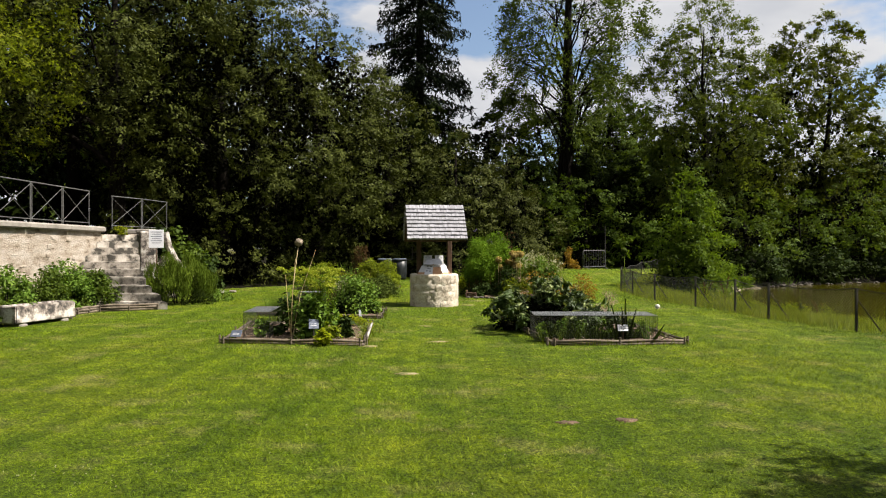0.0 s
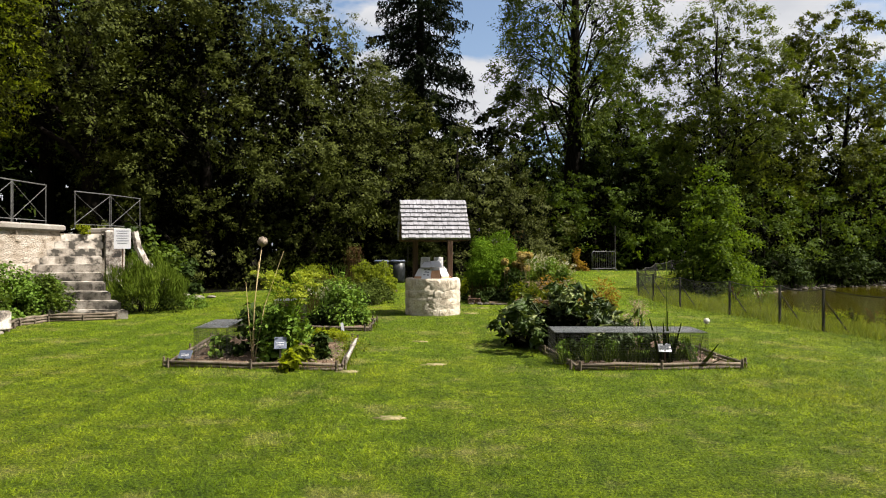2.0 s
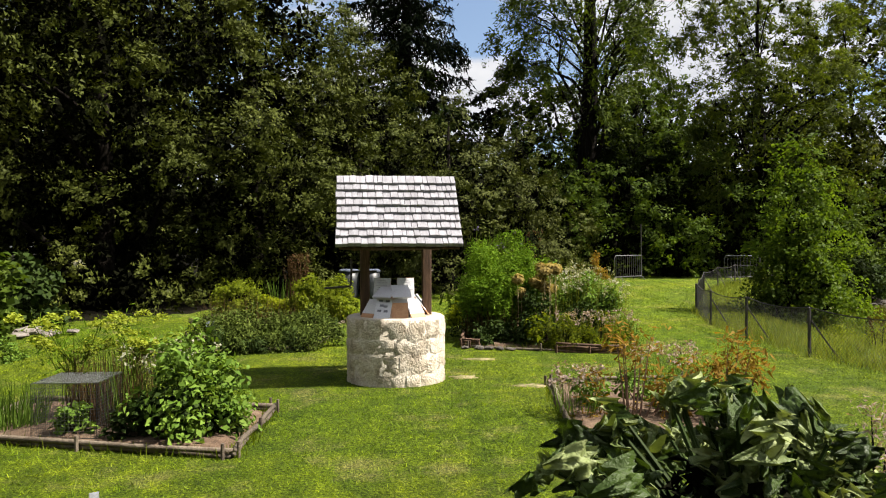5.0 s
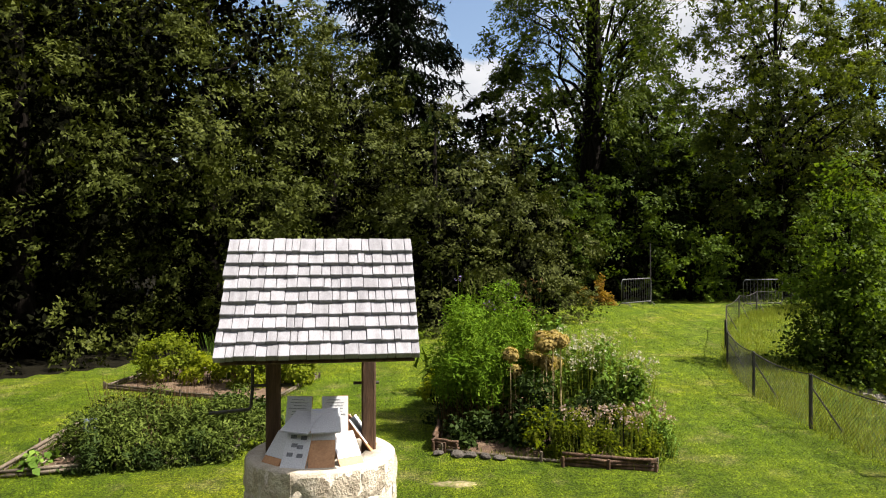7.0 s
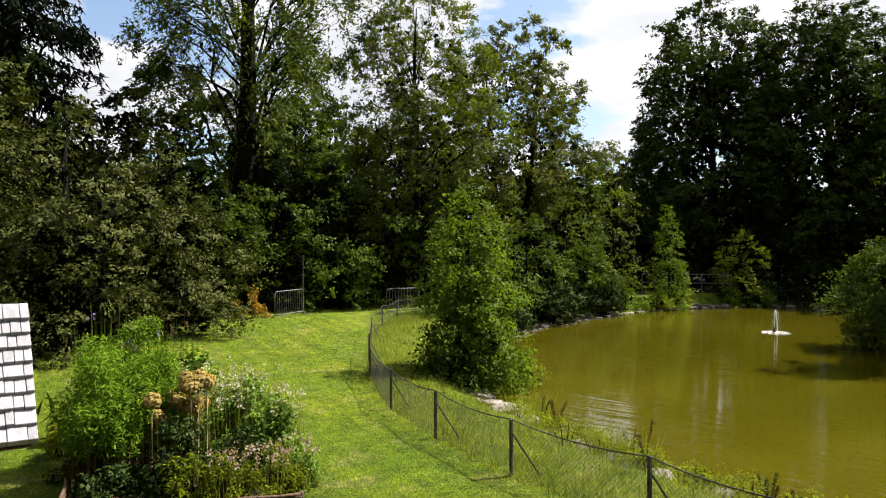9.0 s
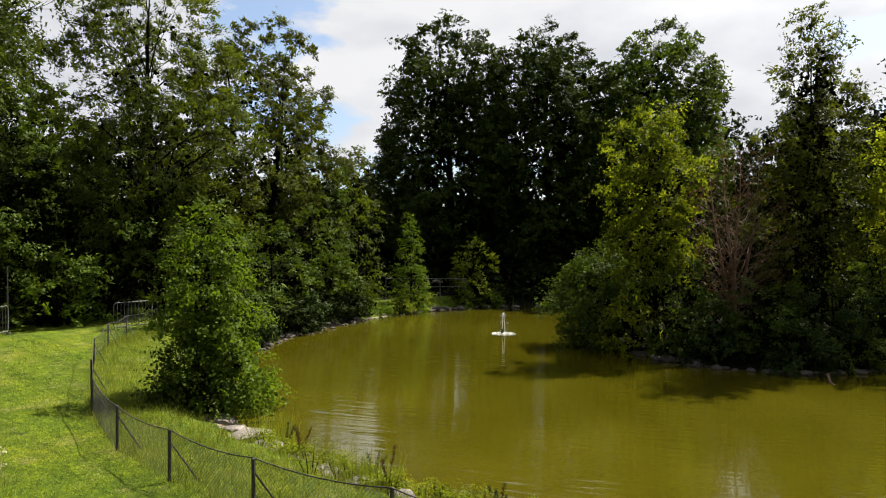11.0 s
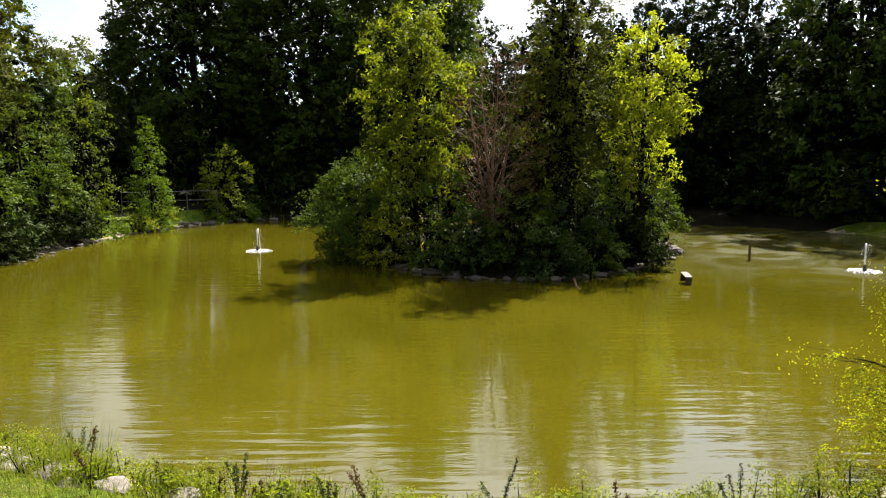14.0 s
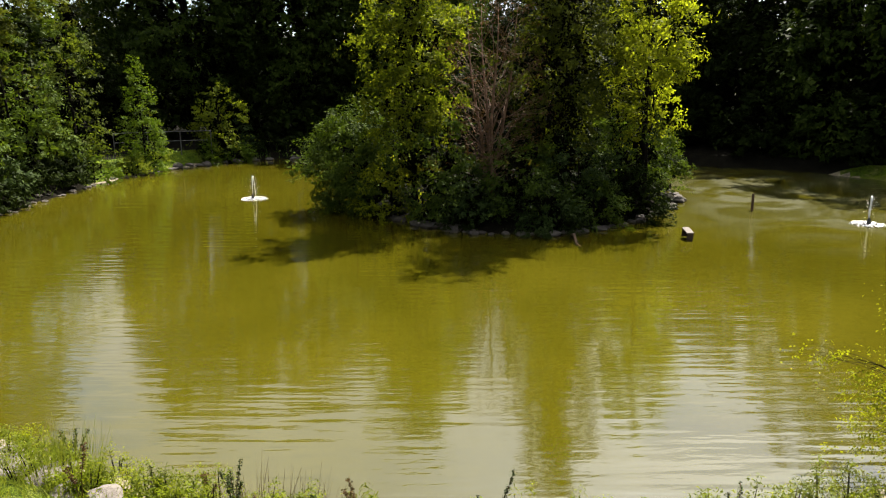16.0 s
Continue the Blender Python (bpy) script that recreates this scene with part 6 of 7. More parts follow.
for k, (x, y, r, h) in enumerate([(2.65, 21.4, 0.5, 1.2), (3.05, 21.9, 0.45, 1.15), (2.5, 22.2, 0.5, 1.25), (3.2, 21.2, 0.35, 1.0)]):
    bush("aster_clump", (x, y), r, r, h * 0.85, "bushy green aster with small pale flowers", HERB, 1800, 0.075, 24, 0.2, 90 + k, group="asters", base=0.15)
    spikes("aster_plant", (x, y), r * 0.95, r * 0.95, h, "pale flower spikes of the asters", LONGGRASS, 160, 0.01, 0.12, 100 + k, flower=WHITEFLOWER, flower_n=42, fan=0.12, group="aster flowers")
bush("lime_lysimachia", (2.05, 20.55), 0.35, 0.25, 0.5, "lime-yellow foliage plant at the bed's front", YELLOWGREEN, 500, 0.075, 12, 0.14, 110)
for k, (x, y, r) in enumerate([(2.4, 20.3, 0.35), (2.85, 20.25, 0.4), (3.2, 20.4, 0.3)]):
    bush("oregano_clump", (x, y), r, 0.28, 0.46, "low yellow-green oregano with pinkish flowers", YELLOWGREEN if k < 2 else HERB, 1300, 0.045, 16, 0.13, 112 + k, group="oregano")
    spikes("oregano_plant", (x, y), r, 0.28, 0.55, "pinkish flower stems of the oregano", LONGGRASS, 120, 0.008, 0.2, 116 + k, flower=PINKFLOWER, flower_n=24, fan=0.15, group="oregano flowers")
bush("yellow_edging_plant", (0.72, 23.2), 0.25, 0.3, 0.55, "yellow-flowered plant at the bed's edge", YELLOW, 400, 0.08, 9, 0.14, 120)
bush("artichoke", (0.75, 24.2), 0.35, 0.35, 0.9, "grey-green arching artichoke leaves", ROSEMARY, 160, 0.26, 10, 0.22, 121, wide=0.25)
rng_edge = np.random.default_rng(122)
for k in range(5):
    u = k / 8
    rock(0.75 + 1.35 * u + 0.02 * rng_edge.normal(), 20.5 - 0.42 * u, 0.02, rng_edge.uniform(0.14, 0.22), rng_edge.uniform(0, 180), k, "small edging stone of the flower bed", "edging stones")


wattle = thing("wattle_edging", pose(0, 0, 0), "low dark wattle edging round the flower bed", "edging")
rng_wattle = np.random.default_rng(126)
for a, b, rows in (((0.66, 20.66), (0.72, 21.5), 5), ((0.66, 20.66), (0.95, 20.56), 4), ((2.1, 20.02), (3.12, 19.8), 4)):
    log_edge(wattle, a, b, 0.022, rng_wattle, rows, OAK)


# terrace side --------------------------------------------------------------
def make_trough():
    t = thing("stone_trough", pose(-7.82, 13.6, 0.06, 0, 0, -12), "weathered grey stone trough on low stones beside the beans", "trough")
    g = Geo()
    o, i, z0, z1 = [(-0.24, -0.75), (0.24, -0.75), (0.24, 0.75), (-0.24, 0.75)], [(-0.15, -0.66), (0.15, -0.66), (0.15, 0.66), (-0.15, 0.66)], 0.0, 0.32
    vs = [(x, y, z0) for x, y in o] + [(x, y, z1) for x, y in o] + [(x, y, z1) for x, y in i] + [(x, y, 0.12) for x, y in i]
    fs = [(3, 2, 1, 0), (12, 13, 14, 15)]
    for k in range(4):
        j = (k + 1) % 4
        fs += [(k, j, 4 + j, 4 + k), (4 + k, 4 + j, 8 + j, 8 + k), (8 + k, 8 + j, 12 + j, 12 + k)]
    g.add(vs, fs)
    me = g.mesh("body")
    bm = bmesh.new()
    bm.from_mesh(me)
    bmesh.ops.bevel(bm, geom=list(bm.edges), offset=0.018, segments=2, affect="EDGES")
    bm.to_mesh(me)
    bm.free()
    part("body", me, LICHEN, t)
    for y in (-0.55, 0.5):
        part("support_stone", Geo().box((0.4, 0.2, 0.12), pose(0.04, y, -0.12), 0.03), COPING, t)


make_trough()
edging = thing("log_edging", pose(0, 0, 0), "low woven log edging along the bean bed", "edging")
rng_log = np.random.default_rng(400)
for a, b in (((-7.62, 14.4), (-7.95, 15.3)), ((-7.95, 15.3), (-7.85, 16.1)), ((-7.85, 16.1), (-6.72, 16.7))):
    log_edge(edging, a, b, 0.03, rng_log, 3)
for k, (x, y) in enumerate([(-8.6, 10.2), (-8.6, 11.4), (-8.55, 12.6), (-8.5, 13.8), (-8.5, 14.9), (-8.45, 15.9), (-8.1, 16.6), (-8.55, 16.9)]):
    bush("bean_plant", (x, y), 0.5 if k < 6 else 0.4, 0.72, 0.88 if k < 6 else 0.72, "leafy bean plant below the terrace wall", HERB if k % 2 else BROAD, 3000, 0.075, 36, 0.22, 410 + k, group="bean row", wide=0.7)
bush("rosemary_bush", (-6.9, 18.45), 0.95, 0.88, 1.1, "dense upright rosemary bush beside the steps", ROSEMARY, 9000, 0.15, 70, 0.2, 420, "shrub", wide=0.1, upright=1.0, stems=20, base=0.22)
# the rosemary's shaded foot is painted by a skirt of darker leaves
bush("rosemary_shade_skirt", (-6.9, 18.4), 1.0, 0.92, 0.72, "dark skirt painting the shade low in the rosemary bush", DARKWOOD, 3200, 0.075, 26, 0.2, 421, "shrub", wide=0.25)
bush("white_hydrangea", (-7.0, 23.35, 1.2), 0.1, 0.1, 0.25, "white flower cluster at the foot of the evergreens", WHITEFLOWER, 24, 0.08, 4, 0.07, 423, wide=0.8, stems=5)
bush("low_weeds", (-6.1, 19.2), 0.35, 0.45, 0.26, "low bright weeds beside the rosemary", HERB, 700, 0.06, 12, 0.12, 422)
for k, (x, y, r, h) in enumerate([(-7.9, 21.6, 0.6, 1.75), (-8.0, 23.3, 0.65, 1.5), (-8.5, 21.0, 0.4, 1.95)]):
    bush("hop_vine", (x, y), r, r, h, "dark broad-leaved vine climbing beside the pier", HERBDARK if k else BROAD, 900, 0.17, 24, 0.28, 425 + k, group="vines", wide=0.8)
bush("wall_tuft", (-9.0, 19.75, 1.82), 0.14, 0.12, 0.22, "yellow-green weeds growing from the top step", YELLOW, 260, 0.06, 8, 0.1, 430)
for k, (x, y, s) in enumerate([(-7.45, 21.9, 0.42), (-7.1, 22.4, 0.36), (-7.6, 22.6, 0.5), (-6.9, 22.0, 0.24), (-6.75, 22.6, 0.28), (-7.9, 22.2, 0.5)]):
    rock(x, y, 0.06, s, 37 * k, k, "pale broken stone at the edge of the lawn", "stones by the hedge", True)
sign = thing("garden_sign", pose(-7.93, 19.55, 0, 0, 0, 22), "white information sign on a wooden post beside the steps", "sign")
part("post", Geo().box((0.035, 0.035, 1.95), None, 0.006), OAK, sign)
part("panel", Geo().box((0.38, 0.018, 0.5), pose(0, -0.035, 1.45), 0.003), PAPER, sign)
for k in range(6):
    part("writing_bar", Geo().box((0.29 - 0.06 * (k % 2), 0.003, 0.016), pose(0, -0.046, 1.88 - 0.06 * k)), PRINT if k % 2 else SLATE, sign)
for k, (x, y) in enumerate([(-2.62, 31.6), (-1.95, 31.7)]):
    b = thing("water_butt", pose(x, y, 0.05), "black plastic water butt standing against the evergreens", "barrel", "water butts")
    part("body", Geo().tube([(0, 0, 0), (0, 0, 0.1), (0, 0, 0.5), (0, 0, 0.86)], [0.27, 0.3, 0.32, 0.3], 20), PLASTIC, b, smooth=True)
    part("lid", Geo().tube([(0, 0, 0.86), (0, 0, 0.9), (0, 0, 0.94)], [0.33, 0.33, 0.26], 20), SLATE, b, "grey lid")


# fence and barriers --------------------------------------------------------
POSTS = [(9.2, 5.0), (8.5, 7.4), (7.75, 9.8), (7.1, 12.2), (6.6, 14.4), (6.46, 15.7), (6.22, 17.5), (5.84, 19.6), (5.78, 21.65), (5.98, 23.85), (6.7, 26.7), (7.75, 29.4), (9.2, 32.9), (10.8, 35.8), (12.2, 37.6), (14.6, 39.9)]


def make_fence():
    f = thing("wire_fence", pose(0, 0, 0), "low chain-link fence on dark iron posts along the pond", "fence")
    rng = np.random.default_rng(500)
    tops = []
    for i, (x, y) in enumerate(POSTS):
        z = ground_z(x, y)
        q = POSTS[min(i + 1, len(POSTS) - 1)]
        p = POSTS[max(i - 1, 0)]
        d = Vector((q[0] - p[0], q[1] - p[1], 0)).normalized()
        tilt = Vector((0.015 * rng.normal(), 0.015 * rng.normal(), 0))
        top = Vector((x, y, z + 0.74)) + tilt
        part("post", Geo().box((0.04, 0.04, 0.9), pose(x, y, z - 0.16, 0, 0, math.degrees(math.atan2(d.y, d.x)) + 8 * rng.normal()), 0.005), IRON, f)
        side = d.cross(Vector((0, 0, 1)))
        part("strut", Geo().tube([Vector((x, y, z + 0.58)), Vector((x, y, z + 0.02)) + side * 0.36 - d * 0.22 + Vector((0, 0, -0.08))], 0.013, 5), IRON, f)
        tops.append(top)
    for a, b in zip(tops[:-1], tops[1:]):
        sag = lambda u: Vector((0, 0, -0.07 * 4 * u * (1 - u)))
        part("top_cable", Geo().tube([a.lerp(b, u) + sag(u) for u in np.linspace(0, 1, 9)], 0.009, 5), IRON, f)
        ln = (b - a).length
        g = Geo()
        step = 0.062 if a.y < 30 else 0.11
        r = 0.0017
        h = 0.7
        k = -h
        while k < ln:
            for s in (1, -1):
                u0, u1 = (k, k + h) if s > 0 else (k + h, k)
                lo, hi = Vector((u0, 0, 0)), Vector((u1, 0, h))
                pts = []
                for t in np.linspace(0, 1, 2):
                    pts.append(lo.lerp(hi, t))
                # clip to the bay
                p0, p1 = pts
                if p0.x > p1.x:
                    p0, p1 = p1, p0
                if p1.x <= 0 or p0.x >= ln:
                    continue
                if p0.x < 0:
                    p0 = p0.lerp(p1, -p0.x / (p1.x - p0.x))
                if p1.x > ln:
                    p1 = p0.lerp(p1, (ln - p0.x) / (p1.x - p0.x))
                w = []
                for p in (p0, p1):
                    u = p.x / ln
                    base = a.lerp(b, u)
                    bottom = a.z + (b.z - a.z) * u - 0.74
                    w.append(Vector((base.x, base.y, bottom + (p.z / h) * (0.74 + sag(u).z))))
                g.tube(w, r, 3, False)
            k += step
        part("wire_mesh", g, DULLWIRE, f)
    return f


def make_barrier(x0, y0, x1, y1, z, label):
    a, b = Vector((x0, y0, z)), Vector((x1, y1, z))
    ln = (b - a).length
    m = pose(x0, y0, z, 0, 0, math.degrees(math.atan2(y1 - y0, x1 - x0)))
    t = thing("crowd_barrier", m, label, "barrier", "metal barriers")
    part("frame", Geo().tube([(0.0, 0, 0.22), (0, 0, 0.98), (0.08, 0, 1.08), (ln - 0.08, 0, 1.08), (ln, 0, 0.98), (ln, 0, 0.22), (ln - 0.06, 0, 0.16), (0.06, 0, 0.16), (0, 0, 0.22)], 0.02, 6), PAINTED, t, smooth=True)
    n = int(ln / 0.15)
    for k in range(1, n):
        part("bar", Geo().tube([(ln * k / n, 0, 0.16), (ln * k / n, 0, 1.08)], 0.009, 5), PAINTED, t)
    for x in (0.2, ln - 0.2):
        part("foot", Geo().tube([(x, -0.3, 0.0), (x, -0.18, 0.14), (x, 0.18, 0.14), (x, 0.3, 0.0)], 0.018, 5), PAINTED, t)


make_fence()
make_barrier(7.75, 39.3, 9.3, 40.7, 0.24, "galvanised crowd barrier closing the path at the wood's edge")
make_barrier(12.5, 39.4, 14.2, 39.8, 0.22, "galvanised crowd barrier beside the fence")
pole = whole("thin_pole", Geo().tube([(0, 0, -0.2), (0.01, 0, 1.2), (0, 0, 2.5)], [0.025, 0.025, 0.022], 7), IRON, "thin upright iron pole by the barrier", "pole", m=pose(9.36, 41.0, 0.24))
bush("rusty_brush", (7.0, 40.2), 0.7, 0.4, 1.0, "rust-brown dead brush at the wood's edge", RUST, 600, 0.12, 14, 0.24, 510)


bush("dry_brush", (11.9, 31.6), 0.6, 0.5, 0.5, "rust-brown dead stems among the bank rubble", DEADLEAF, 420, 0.1, 14, 0.2, 511)
for k, (x, y, r) in enumerate([(12.9, 32.6, 0.6), (14.2, 34.0, 0.55)]):
    bush("bank_bush", (x, y), r, r, 0.9, "leafy green bush among the bank rubble", ALDER, 900, 0.11, 18, 0.26, 512 + k, group="bank bushes")


# pond things ---------------------------------------------------------------
def make_fountain(x, y, label):
    rng = np.random.default_rng(int(x * 10))
    f = thing("fountain", pose(x, y, WATER_Z), label, "fountain", "pond fountains")
    part("nozzle", Geo().tube([(0, 0, -0.3), (0, 0, 0.0), (0, 0, 0.18), (0, 0, 0.24)], [0.09, 0.08, 0.05, 0.035], 10), PLASTIC, f, "dark nozzle")
    part("jet", Geo().tube([(0, 0, 0.22), (0.01, 0, 0.6), (0.03, 0, 0.92), (0.08, 0, 0.96), (0.13, 0, 0.7), (0.17, 0, 0.35), (0.19, 0, 0.02)], [0.014, 0.018, 0.03, 0.026, 0.016, 0.014, 0.014], 7), FOAM, f, "white jet of water", True)
    n = 260
    a, r = rng.uniform(0, 6.283, n), rng.uniform(0, 1, n) ** 0.7
    pos = np.stack([0.1 + 0.55 * r * np.cos(a), 0.55 * r * np.sin(a), 0.012 + 0.06 * (1 - r) * rng.uniform(0, 1, n)], 1)
    pos2 = np.stack([0.1 + 0.12 * rng.normal(size=90), 0.1 * rng.normal(size=90), rng.uniform(0.05, 0.95, 90)], 1)
    p = np.concatenate([pos, pos2])
    s = np.concatenate([np.full(n, 0.1), np.full(90, 0.035)])
    part("splash", leaves("splash", rng, p, unit(rng.normal(size=p.shape) * 0.25 + np.array([0, 0, 1])), s, 0.8), FOAM, f, "white splash on the water")["kind"] = "stuff"


make_fountain(26.7, 31.6, "small white fountain jet in the pond near the island")
make_fountain(30.0, 8.9, "small white fountain jet in the pond's far bay")
nest = thing("floating_box", pose(25.5, 14.35, WATER_Z - 0.05, 0, -12, 25) @ Matrix.Diagonal((0.62, 0.62, 0.62, 1)), "dark wooden box tilted in the shallow water", "box")
for k in range(4):
    part("board", Geo().box((0.7, 0.03, 0.11), pose(0, -0.16, 0.06 + 0.115 * k), 0.004), WETBOARD, nest)
part("top_board", Geo().box((0.74, 0.36, 0.04), pose(0, 0, 0.52), 0.006), WETBOARD, nest)
part("side_board", Geo().box((0.03, 0.3, 0.46), pose(-0.34, 0, 0.06), 0.004), WETBOARD, nest)
part("side_board", Geo().box((0.03, 0.3, 0.46), pose(0.34, 0, 0.06), 0.004), WETBOARD, nest)
part("leg", Geo().tube([(-0.2, 0, 0.1), (-0.22, 0, -0.6)], 0.04, 6), BARK, nest)
whole("water_stake", Geo().tube([(0, 0, -0.9), (0, 0, 0.2), (0.04, 0, 0.62)], [0.05, 0.05, 0.045], 7), OAK, "dark wooden stake standing in the pond", "stake", m=pose(31.5, 12.5, WATER_Z))
whole("sunken_branch", Geo().tube([(0, 0, -0.1), (-0.6, -0.3, 0.1), (-1.4, -0.55, 0.02), (-2.1, -1.0, -0.06)], [0.05, 0.045, 0.03, 0.012], 6), TWIG, "bare branch lying in the water off the island", "branch", m=pose(25.0, 17.9, WATER_Z))
rail = thing("bank_railing", pose(32.6, 45.6, 0.38), "plain grey pipe railing along the far bank", "railing")
for a, b in (((0, 0, 0), (1.3, -1.2, 0)), ((1.3, -1.2, 0), (2.6, -2.4, 0)), ((2.6, -2.4, 0), (3.8, -3.6, 0))):
    a, b = Vector(a), Vector(b)
    for h in (0.55, 1.08):
        part("rail", Geo().tube([a + Vector((0, 0, h)), b + Vector((0, 0, h))], 0.022, 6), PAINTED, rail)
    part("post", Geo().tube([a + Vector((0, 0, -0.6)), a + Vector((0, 0, 1.1))], 0.035, 6), PAINTED, rail)
part("post", Geo().tube([(3.8, -3.6, -0.6), (3.8, -3.6, 1.1)], 0.035, 6), PAINTED, rail)
rng_rock = np.random.default_rng(520)


def rocks_along(line, i0, i1, count, inset, size, label, group):
    for k in range(count):
        i = i0 + (i1 - i0) * k / max(1, count - 1) + rng_rock.uniform(-0.3, 0.3)
        p = line[int(i) % len(line)] * (1 - i % 1) + line[(int(i) + 1) % len(line)] * (i % 1)
        q = line[(int(i) + 1) % len(line)] - line[int(i) % len(line)]
        nrm = np.array([q[1], -q[0]]) / max(np.hypot(*q), 1e-6)
        p = p + nrm * inset * rng_rock.uniform(-0.5, 1.3)
        s = size * rng_rock.uniform(0.5, 1.5)
        rock(p[0], p[1], max(ground_z(*p), WATER_Z) + 0.08 * s, s, rng_rock.uniform(0, 180), k, label, group)


rocks_along(POND_LINE, 85, 104, 60, 0.35, 0.22, "pale rock on the far pond bank", "far bank rocks")
rocks_along(POND_LINE, 78, 86, 18, 0.25, 0.5, "dark rock on the shaded far bank", "far bank rocks")
rocks_along(ISLAND_LINE, 0, 24, 30, 0.1, 0.34, "small rock on the island's shore", "island rocks")
rocks_along(ISLAND_LINE, 49, 55, 12, 0.15, 0.42, "small rock on the island's shore", "island rocks")
for k, (x, y, s) in enumerate([(8.0, 20.15, 0.5), (7.9, 19.65, 0.46), (7.93, 19.05, 0.44), (8.05, 18.2, 0.36), (8.2, 17.7, 0.3), (8.3, 17.2, 0.34), (7.98, 20.7, 0.5), (9.2, 26.2, 0.85), (8.95, 25.2, 0.5), (8.8, 24.3, 0.9), (8.6, 23.4, 0.8), (8.45, 22.3, 0.6), (8.3, 21.2, 0.55), (8.25, 20.3, 0.5), (8.6, 16.0, 0.35), (8.5, 16.8, 0.3)]):
    rock(x, y, ground_z(x, y) + 0.06, s, 41 * k, (k % 2) * 4, "pale flat rock on the near pond bank", "near bank rocks", True)


# bare patches, grass and weeds ---------------------------------------------
def bare_patch(x, y, rx, ry, seed, mat):
    rng = np.random.default_rng(seed)
    n = 22
    rad = [1 + 0.3 * rng.normal() * 0.7 for _ in range(n)]
    vs = [(0, 0, 0.012)] + [(rx * rad[i] * math.cos(2 * math.pi * i / n), ry * rad[i] * math.sin(2 * math.pi * i / n), 0.006) for i in range(n)]
    vs += [(rx * (rad[i] + 0.1) * math.cos(2 * math.pi * i / n), ry * (rad[i] + 0.1) * math.sin(2 * math.pi * i / n), -0.03) for i in range(n)]
    fs = [(0, 1 + i, 1 + (i + 1) % n) for i in range(n)] + [(1 + i, 1 + n + i, 1 + n + (i + 1) % n, 1 + (i + 1) % n) for i in range(n)]
    whole("bare_patch", Geo().add(vs, fs), mat, "bare earth patch worn into the lawn", "bare earth", "bare lawn patches", smooth=True, m=pose(x, y, ground_z(x, y)))


SAND = surface("pale_sandy_earth", ((0.35, (0.075, 0.085, 0.015)), (0.5, (0.14, 0.125, 0.05)), (0.65, (0.22, 0.175, 0.1))), 14, 0.95, 50, 0.6, 0.01)
PATCHES = [(1.53, 5.94, 0.12, 0.1, SOIL), (1.02, 5.88, 0.1, 0.08, SOIL), (-0.42, 8.1, 0.14, 0.1, SAND), (0.9, 19.45, 0.28, 0.14, SAND), (0.6, 17.95, 0.2, 0.18, SAND), (1.45, 17.35, 0.32, 0.16, SAND), (-0.1, 10.9, 0.16, 0.12, SAND), (-1.1, 10.4, 0.16, 0.1, SAND), (-0.35, 13.1, 0.13, 0.08, SAND)]
for k, (x, y, a, b, mt) in enumerate(PATCHES):
    bare_patch(x, y, a * 0.8, b * 0.7, 600 + k, mt)


def inside(poly, x, y):
    r = np.zeros(x.shape, bool)
    for (ax, ay), (bx, by) in zip(poly, poly[1:] + poly[:1]):
        if by != ay:
            r ^= ((ay > y) != (by > y)) & (x < (bx - ax) * (y - ay) / (by - ay) + ax)
    return r


